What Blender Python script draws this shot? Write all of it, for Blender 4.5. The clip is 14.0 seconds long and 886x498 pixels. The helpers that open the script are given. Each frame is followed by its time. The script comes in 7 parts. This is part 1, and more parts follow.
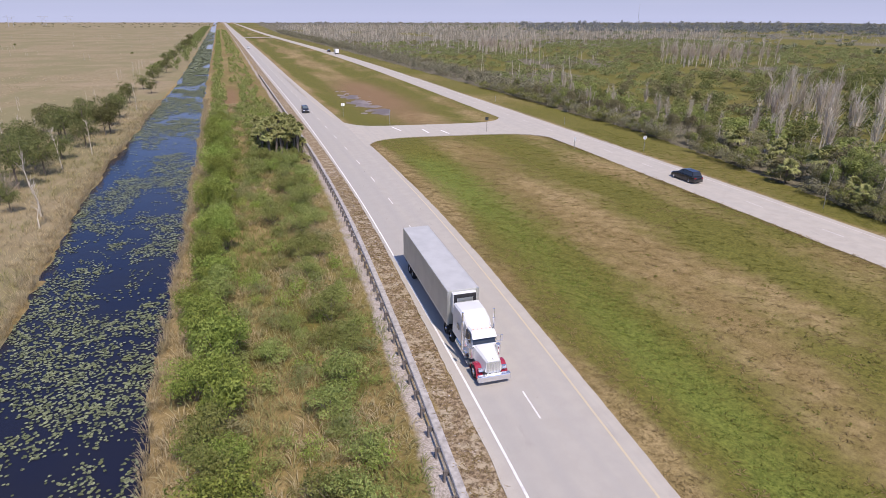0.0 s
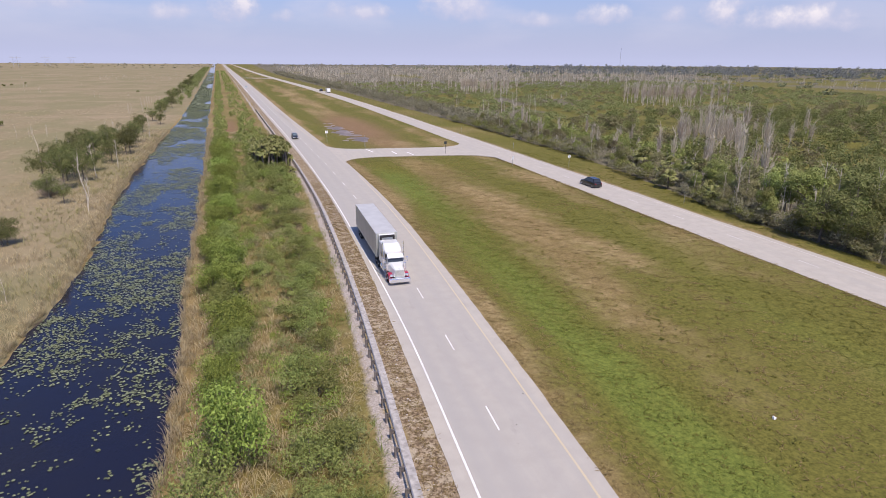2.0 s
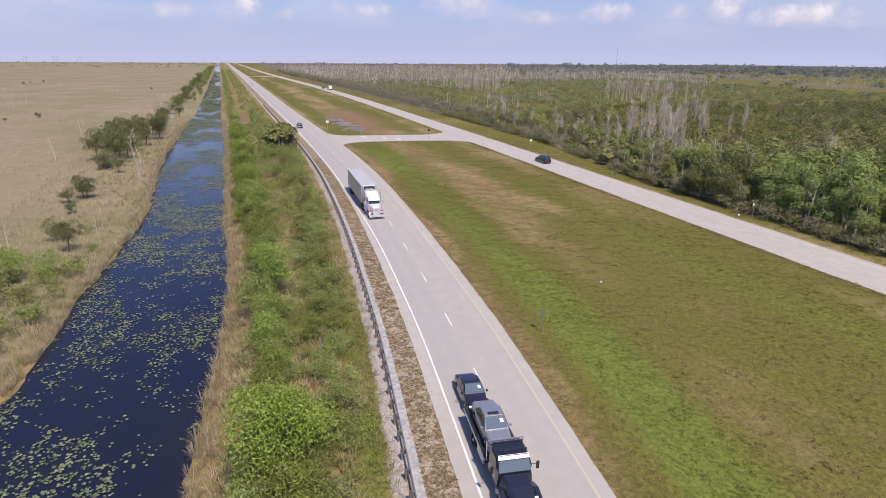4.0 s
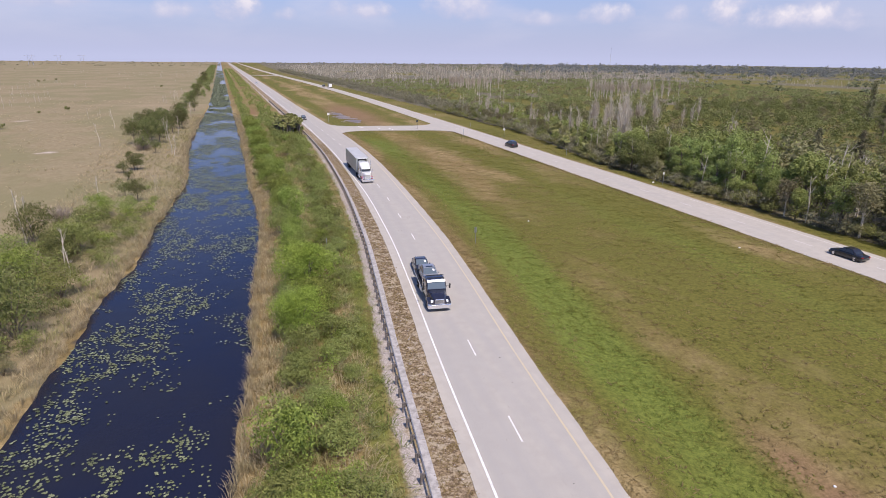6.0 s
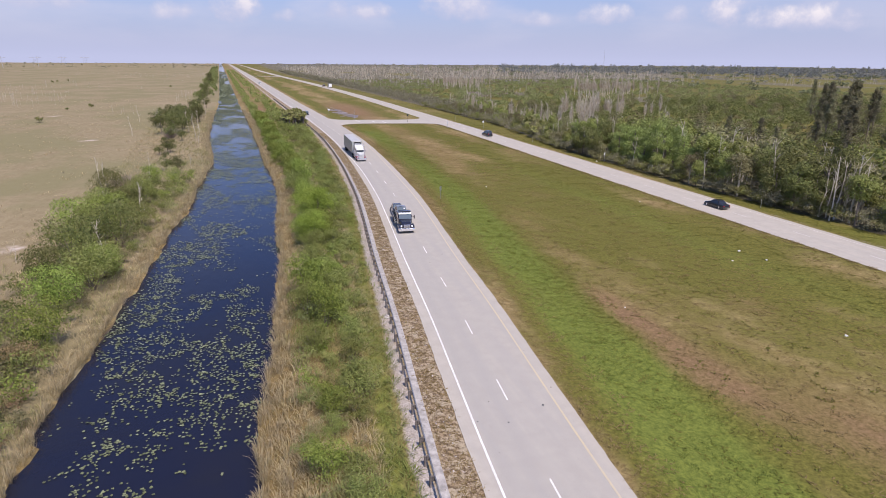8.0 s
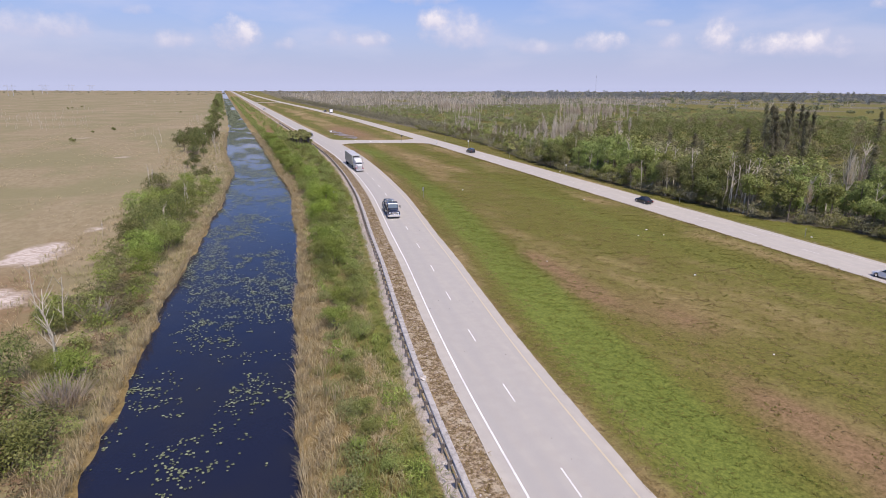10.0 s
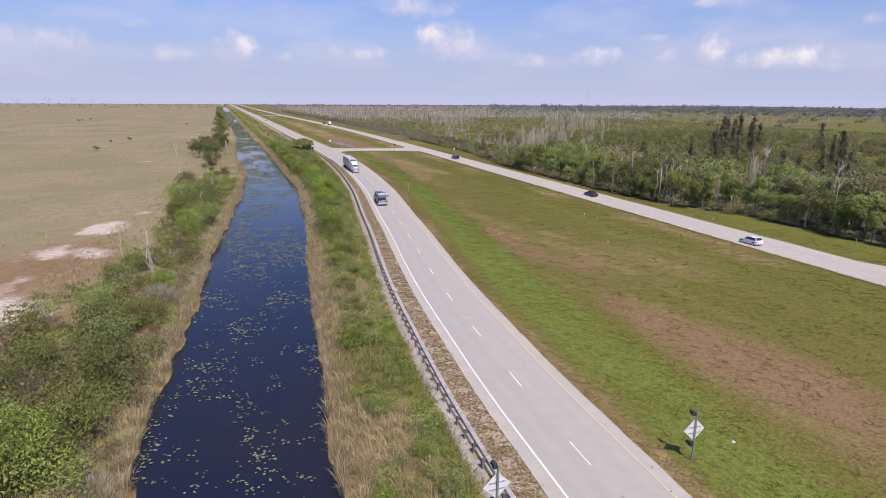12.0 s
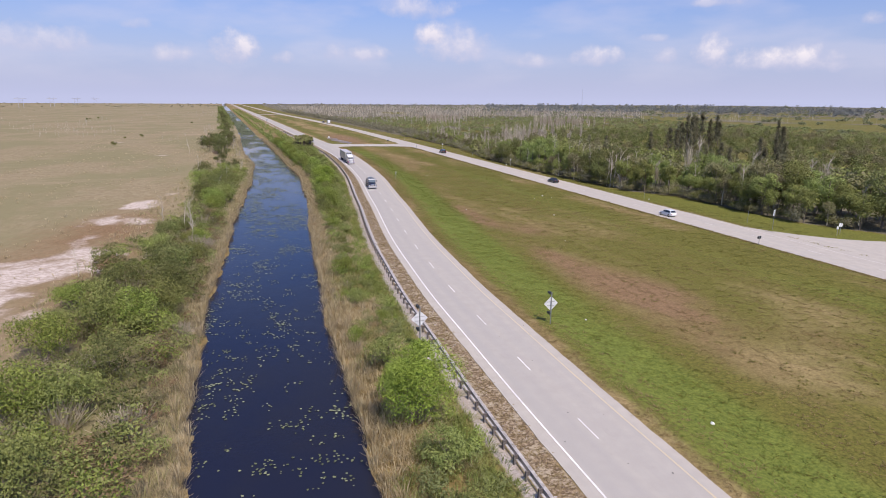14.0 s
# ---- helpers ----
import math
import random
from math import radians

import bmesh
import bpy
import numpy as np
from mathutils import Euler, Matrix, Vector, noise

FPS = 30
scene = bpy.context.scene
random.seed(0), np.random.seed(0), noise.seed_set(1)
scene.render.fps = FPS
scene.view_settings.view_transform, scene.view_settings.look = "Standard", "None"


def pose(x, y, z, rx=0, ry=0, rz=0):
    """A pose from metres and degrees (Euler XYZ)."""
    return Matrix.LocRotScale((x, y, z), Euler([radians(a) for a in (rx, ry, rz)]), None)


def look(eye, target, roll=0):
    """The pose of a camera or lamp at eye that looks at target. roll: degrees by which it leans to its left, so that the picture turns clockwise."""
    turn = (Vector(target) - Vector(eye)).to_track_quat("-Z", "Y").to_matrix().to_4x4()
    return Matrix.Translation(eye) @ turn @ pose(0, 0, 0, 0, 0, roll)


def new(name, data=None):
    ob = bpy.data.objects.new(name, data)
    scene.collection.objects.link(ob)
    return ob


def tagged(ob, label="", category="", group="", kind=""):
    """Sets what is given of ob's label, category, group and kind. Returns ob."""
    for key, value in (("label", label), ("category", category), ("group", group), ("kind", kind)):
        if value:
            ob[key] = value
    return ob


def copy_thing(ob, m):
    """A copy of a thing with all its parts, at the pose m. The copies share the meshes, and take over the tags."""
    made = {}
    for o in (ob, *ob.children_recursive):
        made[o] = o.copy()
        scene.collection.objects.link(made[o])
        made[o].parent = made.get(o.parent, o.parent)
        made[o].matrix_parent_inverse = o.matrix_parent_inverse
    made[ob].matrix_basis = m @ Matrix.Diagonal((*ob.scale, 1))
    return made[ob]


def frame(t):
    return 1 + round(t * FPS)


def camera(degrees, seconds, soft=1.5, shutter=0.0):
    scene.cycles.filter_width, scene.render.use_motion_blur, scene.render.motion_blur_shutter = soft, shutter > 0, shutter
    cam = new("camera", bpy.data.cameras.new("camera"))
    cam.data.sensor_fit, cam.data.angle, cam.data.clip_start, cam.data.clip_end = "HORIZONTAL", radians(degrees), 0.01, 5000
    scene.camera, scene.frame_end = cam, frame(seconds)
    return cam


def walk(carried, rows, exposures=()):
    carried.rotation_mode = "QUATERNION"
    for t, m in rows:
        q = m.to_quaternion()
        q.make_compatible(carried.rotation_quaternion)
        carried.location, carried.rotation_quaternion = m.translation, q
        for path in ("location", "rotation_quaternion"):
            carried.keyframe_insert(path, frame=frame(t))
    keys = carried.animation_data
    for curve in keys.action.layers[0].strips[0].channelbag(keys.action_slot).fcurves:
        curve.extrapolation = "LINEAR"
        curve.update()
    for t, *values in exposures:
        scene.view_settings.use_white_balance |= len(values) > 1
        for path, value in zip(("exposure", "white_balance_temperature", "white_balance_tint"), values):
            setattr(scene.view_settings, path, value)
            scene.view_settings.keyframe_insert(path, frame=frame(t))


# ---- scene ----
cam = camera(74.0, 14.0, 0.75)
PATH = [
    (0, (-0.824, 2.602, 23.813), (-0.246, 4.369, 23.077), 0.2),
    (0.5, (-0.839, -4.283, 23.806), (-0.243, -2.494, 23.137), 0.4),
    (1, (-0.934, -10.977, 23.821), (-0.329, -9.174, 23.204), 0.4),
    (1.5, (-1.236, -18.085, 23.797), (-0.628, -16.282, 23.181), 0.5),
    (2, (-1.715, -24.731, 23.879), (-1.104, -22.929, 23.265), 0.5),
    (2.5, (-2.346, -32.257, 23.918), (-1.738, -30.455, 23.3), 0.4),
    (3, (-2.976, -39.022, 24.018), (-2.373, -37.217, 23.401), 0.4),
    (3.2, (-3.316, -41.84, 24.028), (-2.715, -40.036, 23.41), 0.3),
    (5.3, (-7.97, -71.533, 24.192), (-7.365, -69.73, 23.575), 0.8),
    (5.5, (-8.376, -74.342, 24.193), (-7.773, -72.538, 23.574), 0.7),
    (6, (-9.381, -81.228, 24.206), (-8.776, -79.425, 23.588), 0.6),
    (6.5, (-10.533, -88.745, 24.153), (-9.927, -86.941, 23.535), 0.7),
    (7, (-11.553, -95.548, 24.203), (-10.947, -93.744, 23.588), 0.6),
    (7.5, (-12.628, -102.923, 24.232), (-12.023, -101.119, 23.615), 0.5),
    (8, (-13.639, -109.644, 24.317), (-13.033, -107.84, 23.702), 0.5),
    (8.2, (-14.071, -112.368, 24.319), (-13.465, -110.564, 23.703), 0.4),
    (10.3, (-19.207, -140.422, 24.431), (-18.587, -138.592, 23.916), 0.4),
    (10.5, (-19.652, -143.126, 24.431), (-19.029, -141.294, 23.928), 0.5),
    (11, (-20.774, -149.79, 24.477), (-20.149, -147.955, 23.984), 0.5),
    (11.5, (-21.969, -157.128, 24.414), (-21.342, -155.294, 23.92), 0.5),
    (12, (-23.28, -163.926, 24.424), (-22.652, -162.092, 23.931), 0.4),
    (12.5, (-24.54, -171.282, 24.397), (-23.91, -169.449, 23.904), 0.5),
    (13, (-25.701, -177.684, 24.54), (-25.071, -175.851, 24.048), 0.4),
    (13.5, (-26.41, -184.378, 24.469), (-25.78, -182.545, 23.976), 0.4),
    (14, (-26.592, -190.255, 24.431), (-25.963, -188.422, 23.937), 0.4),
]
walk(cam, [(t, look(eye, target, roll)) for t, eye, target, roll in PATH], [(0, 0.0, 6600, 16.5), (14, 0.0, 6600, 16.5)])


# ---- world, sun ----
SUN_EL, SUN_AZ = radians(56), radians(178)
world = bpy.data.worlds.new("sky")
scene.world = world
world.use_nodes = True
wn, wl = world.node_tree.nodes, world.node_tree.links
wn.clear()


def wnode(kind, **values):
    node = wn.new(kind)
    for key, value in values.items():
        node.inputs[key].default_value = value
    return node


def wmath(op, a, b=None, c=None):
    node = wn.new("ShaderNodeMath")
    node.operation = op
    for n, v in enumerate((a, b, c)):
        if v is None:
            continue
        if isinstance(v, (int, float)):
            node.inputs[n].default_value = v
        else:
            wl.new(v, node.inputs[n])
    return node.outputs[0]


def wmix(fac, a, b):
    node = wn.new("ShaderNodeMix")
    node.data_type = "RGBA"
    for socket, v in ((node.inputs[0], fac), (node.inputs[6], a), (node.inputs[7], b)):
        if isinstance(v, (int, float, tuple)):
            socket.default_value = v
        else:
            wl.new(v, socket)
    return node.outputs[2]


sky = wn.new("ShaderNodeTexSky")
sky.sky_type, sky.sun_disc = "NISHITA", False
sky.sun_elevation, sky.sun_rotation = SUN_EL, SUN_AZ
sky.dust_density, sky.air_density, sky.ozone_density = 1.5, 1.0, 2.0
coord = wn.new("ShaderNodeTexCoord")
split = wn.new("ShaderNodeSeparateXYZ")
wl.new(coord.outputs["Generated"], split.inputs[0])
up = split.outputs[2]
# pale haze low over the horizon
haze = wmath("MULTIPLY", wmath("SMOOTH_MAX", wmath("SUBTRACT", 1.0, wmath("DIVIDE", up, 0.215)), 0.0, 0.1), 1.0)
haze = wmath("MINIMUM", wmath("POWER", haze, 1.4), 1.0)
scale_sky = wn.new("ShaderNodeVectorMath")
scale_sky.operation = "SCALE"
scale_sky.inputs["Scale"].default_value = 1.0
tone = wn.new("ShaderNodeVectorMath")
tone.operation = "MULTIPLY"
tone.inputs[1].default_value = (0.076, 0.0995, 0.151)
wl.new(sky.outputs[0], tone.inputs[0])
wl.new(tone.outputs[0], scale_sky.inputs[0])
clear = wmix(haze, scale_sky.outputs[0], (0.522, 0.576, 0.798, 1))
# fair-weather cumulus: heaps (bearing, height, half width, half height, density), ragged by noise, flat and grey below
CLOUDS = ((0.287, 0.136, 0.052, 0.019, 0.65), (0.741, 0.138, 0.034, 0.008, 0.6), (0.931, 0.106, 0.016, 0.010, 0.6), (-0.127, 0.100, 0.022, 0.008, 0.4),
          (-0.242, 0.073, 0.062, 0.020, 0.6), (-0.082, 0.061, 0.024, 0.017, 0.7), (0.004, 0.070, 0.038, 0.027, 0.95), (0.077, 0.060, 0.022, 0.012, 0.65),
          (0.151, 0.069, 0.023, 0.015, 0.55), (0.209, 0.068, 0.034, 0.014, 0.7), (0.312, 0.094, 0.028, 0.022, 1.0), (0.345, 0.078, 0.058, 0.032, 0.75),
          (0.464, 0.058, 0.040, 0.013, 0.6), (0.576, 0.063, 0.044, 0.017, 0.75), (0.652, 0.091, 0.021, 0.007, 0.5), (0.675, 0.063, 0.016, 0.014, 0.75),
          (0.739, 0.064, 0.022, 0.030, 0.95), (0.842, 0.053, 0.074, 0.021, 0.95))
heap = wnode("ShaderNodeTexNoise", Scale=34.0, Detail=9.0, Roughness=0.58)
wl.new(coord.outputs["Generated"], heap.inputs["Vector"])
bulge = wnode("ShaderNodeTexNoise", Scale=13.0, Detail=3.0)
wl.new(coord.outputs["Generated"], bulge.inputs["Vector"])
bearing = wmath("ARCTAN2", split.outputs[0], split.outputs[1])
ragged = wmath("ADD", wmath("MULTIPLY", wmath("SUBTRACT", heap.outputs[0], 0.5), 2.9), wmath("MULTIPLY", wmath("SUBTRACT", bulge.outputs[0], 0.5), 1.3))
cover, lit = 0.0, 0.0
for az_, el_, half_w, half_h, density in CLOUDS:
    across = wmath("DIVIDE", wmath("SUBTRACT", bearing, az_), 1.15*half_w)
    rise = wmath("DIVIDE", wmath("SUBTRACT", up, el_), 1.15*half_h)
    under = wmath("MULTIPLY", wmath("MINIMUM", rise, 0.0), 1.25)
    away = wmath("ADD", wmath("MULTIPLY", across, across), wmath("ADD", wmath("MULTIPLY", rise, rise), wmath("MULTIPLY", under, under)))
    field_ = wmath("MINIMUM", wmath("MAXIMUM", wmath("MULTIPLY", wmath("SUBTRACT", wmath("ADD", ragged, 1.0), away), 0.85), 0.0), 1.0)
    field_ = wmath("MULTIPLY", field_, density)
    cover = wmath("MAXIMUM", field_, cover)
    lit = wmath("MAXIMUM", lit, wmath("MULTIPLY", field_, wmath("ADD", wmath("MULTIPLY", rise, 0.75), wmath("ADD", 0.45, wmath("MULTIPLY", ragged, 0.3)))))
lit = wmath("MINIMUM", lit, 1.0)
# a thin lilac veil low down, and loose heaps behind the view
veil = wnode("ShaderNodeTexNoise", Scale=6.0, Detail=5.0, Roughness=0.5)
veil_map = wn.new("ShaderNodeMapping")
veil_map.inputs["Scale"].default_value = (1.0, 1.0, 3.2)
wl.new(coord.outputs["Generated"], veil_map.inputs[0])
wl.new(veil_map.outputs[0], veil.inputs["Vector"])
band = wmath("MULTIPLY", wmath("SMOOTH_MIN", wmath("DIVIDE", wmath("SUBTRACT", up, 0.008), 0.05), 1.0, 0.1),
             wmath("SUBTRACT", 1.0, wmath("MULTIPLY", wmath("MAXIMUM", wmath("SUBTRACT", up, 0.07), 0.0), 3.0)))
soft = wmath("MULTIPLY", wmath("SUBTRACT", veil.outputs[0], 0.44), wmath("MULTIPLY", band, 1.7))
soft = wmath("MAXIMUM", wmath("MINIMUM", soft, 0.3), 0.0)
loose = wmath("MULTIPLY", wmath("SUBTRACT", wmath("MULTIPLY", bulge.outputs[0], band), 0.56), 5.0)
loose = wmath("MULTIPLY", wmath("MAXIMUM", wmath("MINIMUM", loose, 0.8), 0.0), wmath("LESS_THAN", split.outputs[1], 0.45))
cover = wmath("MINIMUM", wmath("MAXIMUM", cover, loose), 0.92)
heaped = wmix(lit, (0.55, 0.58, 0.76, 1), (0.93, 0.90, 0.93, 1))
clouds = wmix(cover, wmix(soft, clear, (0.70, 0.70, 0.83, 1)), heaped)
back = wnode("ShaderNodeBackground", Strength=1.0)
wl.new(clouds, back.inputs[0])
wout = wn.new("ShaderNodeOutputWorld")
wl.new(back.outputs[0], wout.inputs[0])

sun = new("sun", bpy.data.lights.new("sun", "SUN"))
sun.data.energy, sun.data.angle, sun.data.color = 4.9, radians(0.6), (1.0, 0.925, 0.825)
sun.matrix_world = look((0, 0, 0), (-0.09, math.cos(SUN_EL), -math.sin(SUN_EL)))

# ---- small tools ----


def spline(knots):
    """A smooth curve x(y) through knots (y, x), going on straight past both ends."""
    ys, xs = np.array(knots, float).T
    s = np.gradient(xs, ys)

    def at(y):
        y = np.asarray(y, float)
        k = np.clip(np.searchsorted(ys, y) - 1, 0, len(ys) - 2)
        h = ys[k + 1] - ys[k]
        u = (y - ys[k]) / h
        v = np.clip(u, 0, 1)
        p = (2*v**3 - 3*v**2 + 1)*xs[k] + (v**3 - 2*v**2 + v)*h*s[k] + (3*v**2 - 2*v**3)*xs[k + 1] + (v**3 - v**2)*h*s[k + 1]
        return p + np.where(u > 1, (u - 1)*h*s[-1], 0) + np.where(u < 0, u*h*s[0], 0)
    return at


def grain(x, y, size, seed=0):
    """Smooth value noise from 0 to 1 over the plan."""
    x, y = np.asarray(x, float)/size + 31.7*seed, np.asarray(y, float)/size - 17.3*seed
    i, j = np.floor(x).astype(np.int64), np.floor(y).astype(np.int64)
    u, v = x - i, y - j
    u, v = u*u*(3 - 2*u), v*v*(3 - 2*v)

    def h(a, b):
        n = np.sin(a*127.1 + b*311.7 + seed*74.7)*43758.5453
        return n - np.floor(n)
    return (h(i, j)*(1 - u) + h(i + 1, j)*u)*(1 - v) + (h(i, j + 1)*(1 - u) + h(i + 1, j + 1)*u)*v


def ramp(v, a, b):
    t = np.clip((np.asarray(v, float) - a)/(b - a), 0, 1)
    return t*t*(3 - 2*t)


def mesh_of(name, verts, faces, mats, index=None, smooth=False):
    """A mesh from arrays; faces all of one size."""
    verts, faces = np.asarray(verts, np.float32), np.asarray(faces, np.int32)
    me = bpy.data.meshes.new(name)
    m, k = faces.shape
    me.vertices.add(len(verts))
    me.vertices.foreach_set("co", verts.ravel())
    me.loops.add(m*k)
    me.loops.foreach_set("vertex_index", faces.ravel())
    me.polygons.add(m)
    me.polygons.foreach_set("loop_start", np.arange(m, dtype=np.int32)*k)
    for mat in mats if isinstance(mats, (list, tuple)) else [mats]:
        me.materials.append(mat)
    if index is not None:
        me.polygons.foreach_set("material_index", np.asarray(index, np.int32))
    me.polygons.foreach_set("use_smooth", np.full(m, smooth))
    me.update(calc_edges=True)
    return me


def part(name, bm, material, parent=None, label="", smooth=False):
    me = bpy.data.meshes.new(name)
    bmesh.ops.recalc_face_normals(bm, faces=bm.faces)
    bm.to_mesh(me)
    bm.free()
    me.materials.append(material)
    if smooth:
        me.polygons.foreach_set("use_smooth", np.full(len(me.polygons), True))
    ob = new(name, me)
    ob.parent = parent
    return tagged(ob, label)


def part_of(name, me, parent=None, label=""):
    ob = new(name, me)
    ob.parent = parent
    return tagged(ob, label)


def box(bm, x0, x1, y0, y1, z0, z1, bevel=0.0):
    made = bmesh.ops.create_cube(bm, size=1.0, matrix=Matrix.Translation(((x0 + x1)/2, (y0 + y1)/2, (z0 + z1)/2)) @ Matrix.Diagonal((x1 - x0, y1 - y0, z1 - z0, 1)))
    if bevel:
        edges = {e for v in made["verts"] for e in v.link_edges}
        bmesh.ops.bevel(bm, geom=list(edges), offset=bevel, segments=2, affect="EDGES", profile=0.6)
    return bm


def rod(bm, a, b, r, r2=None, n=8):
    a, b = Vector(a), Vector(b)
    d = b - a
    m = Matrix.Translation((a + b)/2) @ d.to_track_quat("Z", "Y").to_matrix().to_4x4()
    bmesh.ops.create_cone(bm, cap_ends=True, segments=n, radius1=r, radius2=r if r2 is None else r2, depth=d.length, matrix=m)
    return bm


def thing(name, x, y, z, turn=0.0, label="", category="", group=""):
    ob = new(name)
    ob.matrix_world = pose(x, y, z, 0, 0, turn)
    return tagged(ob, label, category, group)


# ---- materials ----
class Nodes:
    def __init__(self, name, rough=0.6, metal=0.0, spec=None):
        self.mat = bpy.data.materials.new(name)
        self.mat.use_nodes = True
        self.n, self.l = self.mat.node_tree.nodes, self.mat.node_tree.links
        self.b = self.n["Principled BSDF"]
        self.b.inputs["Roughness"].default_value, self.b.inputs["Metallic"].default_value = rough, metal
        if spec is not None:
            self.b.inputs["Specular IOR Level"].default_value = spec
        self.pos = self.n.new("ShaderNodeTexCoord").outputs["Object"]

    def put(self, socket, v):
        if isinstance(v, (int, float, tuple)):
            socket.default_value = v
        else:
            self.l.new(v, socket)

    def math(self, op, a, b=0.0, clamp=False):
        node = self.n.new("ShaderNodeMath")
        node.operation, node.use_clamp = op, clamp
        self.put(node.inputs[0], a), self.put(node.inputs[1], b)
        return node.outputs[0]

    def mix(self, fac, a, b):
        node = self.n.new("ShaderNodeMix")
        node.data_type = "RGBA"
        for socket, v in ((node.inputs[0], fac), (node.inputs[6], a), (node.inputs[7], b)):
            self.put(socket, v if not (isinstance(v, tuple) and len(v) == 3) else (*v, 1))
        return node.outputs[2]

    def noise(self, scale, detail=4.0, rough=0.55, stretch=None):
        node = self.n.new("ShaderNodeTexNoise")
        node.inputs["Scale"].default_value, node.inputs["Detail"].default_value, node.inputs["Roughness"].default_value = scale, detail, rough
        vec = self.pos
        if stretch:
            m = self.n.new("ShaderNodeMapping")
            m.inputs["Scale"].default_value = stretch
            self.l.new(vec, m.inputs[0])
            vec = m.outputs[0]
        self.l.new(vec, node.inputs["Vector"])
        return node.outputs[0]

    def step(self, v, lo, hi):
        node = self.n.new("ShaderNodeMapRange")
        node.interpolation_type = "SMOOTHSTEP"
        self.put(node.inputs[0], v)
        node.inputs[1].default_value, node.inputs[2].default_value = lo, hi
        return node.outputs[0]

    def attr(self, name):
        node = self.n.new("ShaderNodeAttribute")
        node.attribute_name = name
        return node.outputs["Fac"]

    def island(self):
        return self.n.new("ShaderNodeNewGeometry").outputs["Random Per Island"]

    def each(self):
        return self.n.new("ShaderNodeObjectInfo").outputs["Random"]

    def bump(self, height, strength, distance):
        node = self.n.new("ShaderNodeBump")
        node.inputs["Strength"].default_value, node.inputs["Distance"].default_value = strength, distance
        self.l.new(height, node.inputs["Height"])
        self.l.new(node.outputs[0], self.b.inputs["Normal"])

    def color(self, v):
        self.put(self.b.inputs["Base Color"], v if not (isinstance(v, tuple) and len(v) == 3) else (*v, 1))
        return self

    def rough(self, v):
        self.put(self.b.inputs["Roughness"], v)


def plain(name, color, rough=0.5, metal=0.0, vary=0.12, scale=3.0, coat=0.0):
    m = Nodes(name, rough, metal)
    dark = tuple(c*(1 - vary*1.6) for c in color)
    lite = tuple(min(1, c*(1 + vary)) for c in color)
    m.color(m.mix(m.step(m.noise(scale, 6.0, 0.65), 0.3, 0.7), dark, lite))
    if coat:
        m.b.inputs["Coat Weight"].default_value = coat
    m.rough(m.math("ADD", m.math("MULTIPLY", m.noise(scale*4), 0.16), rough - 0.08))
    return m.mat


def foliage(name, dark, lite, tip, rough=0.68, seep=0.25, vary=1.0):
    """Leaves: hue by leaf, by plant and in larger drifts; thin, so that light comes through."""
    m = Nodes(name, rough, spec=0.14)
    a = m.mix(m.island(), dark, lite)
    a = m.mix(m.math("MULTIPLY", m.step(m.noise(0.55, 3.0), 0.45, 0.72), 0.75), a, tip)
    hue = m.n.new("ShaderNodeHueSaturation")
    m.l.new(a, hue.inputs["Color"])
    m.l.new(m.math("ADD", m.math("MULTIPLY", m.each(), 0.032*vary), 0.5 - 0.028*vary), hue.inputs["Hue"])
    m.l.new(m.math("ADD", m.math("MULTIPLY", m.each(), 0.5*vary), 1.0 - 0.25*vary), hue.inputs["Value"])
    m.color(hue.outputs[0])
    t = m.n.new("ShaderNodeBsdfTranslucent")
    m.l.new(hue.outputs[0], t.inputs[0])
    mx = m.n.new("ShaderNodeMixShader")
    mx.inputs[0].default_value = seep
    m.l.new(m.b.outputs[0], mx.inputs[1])
    m.l.new(t.outputs[0], mx.inputs[2])
    m.l.new(mx.outputs[0], m.n["Material Output"].inputs[0])
    return m.mat


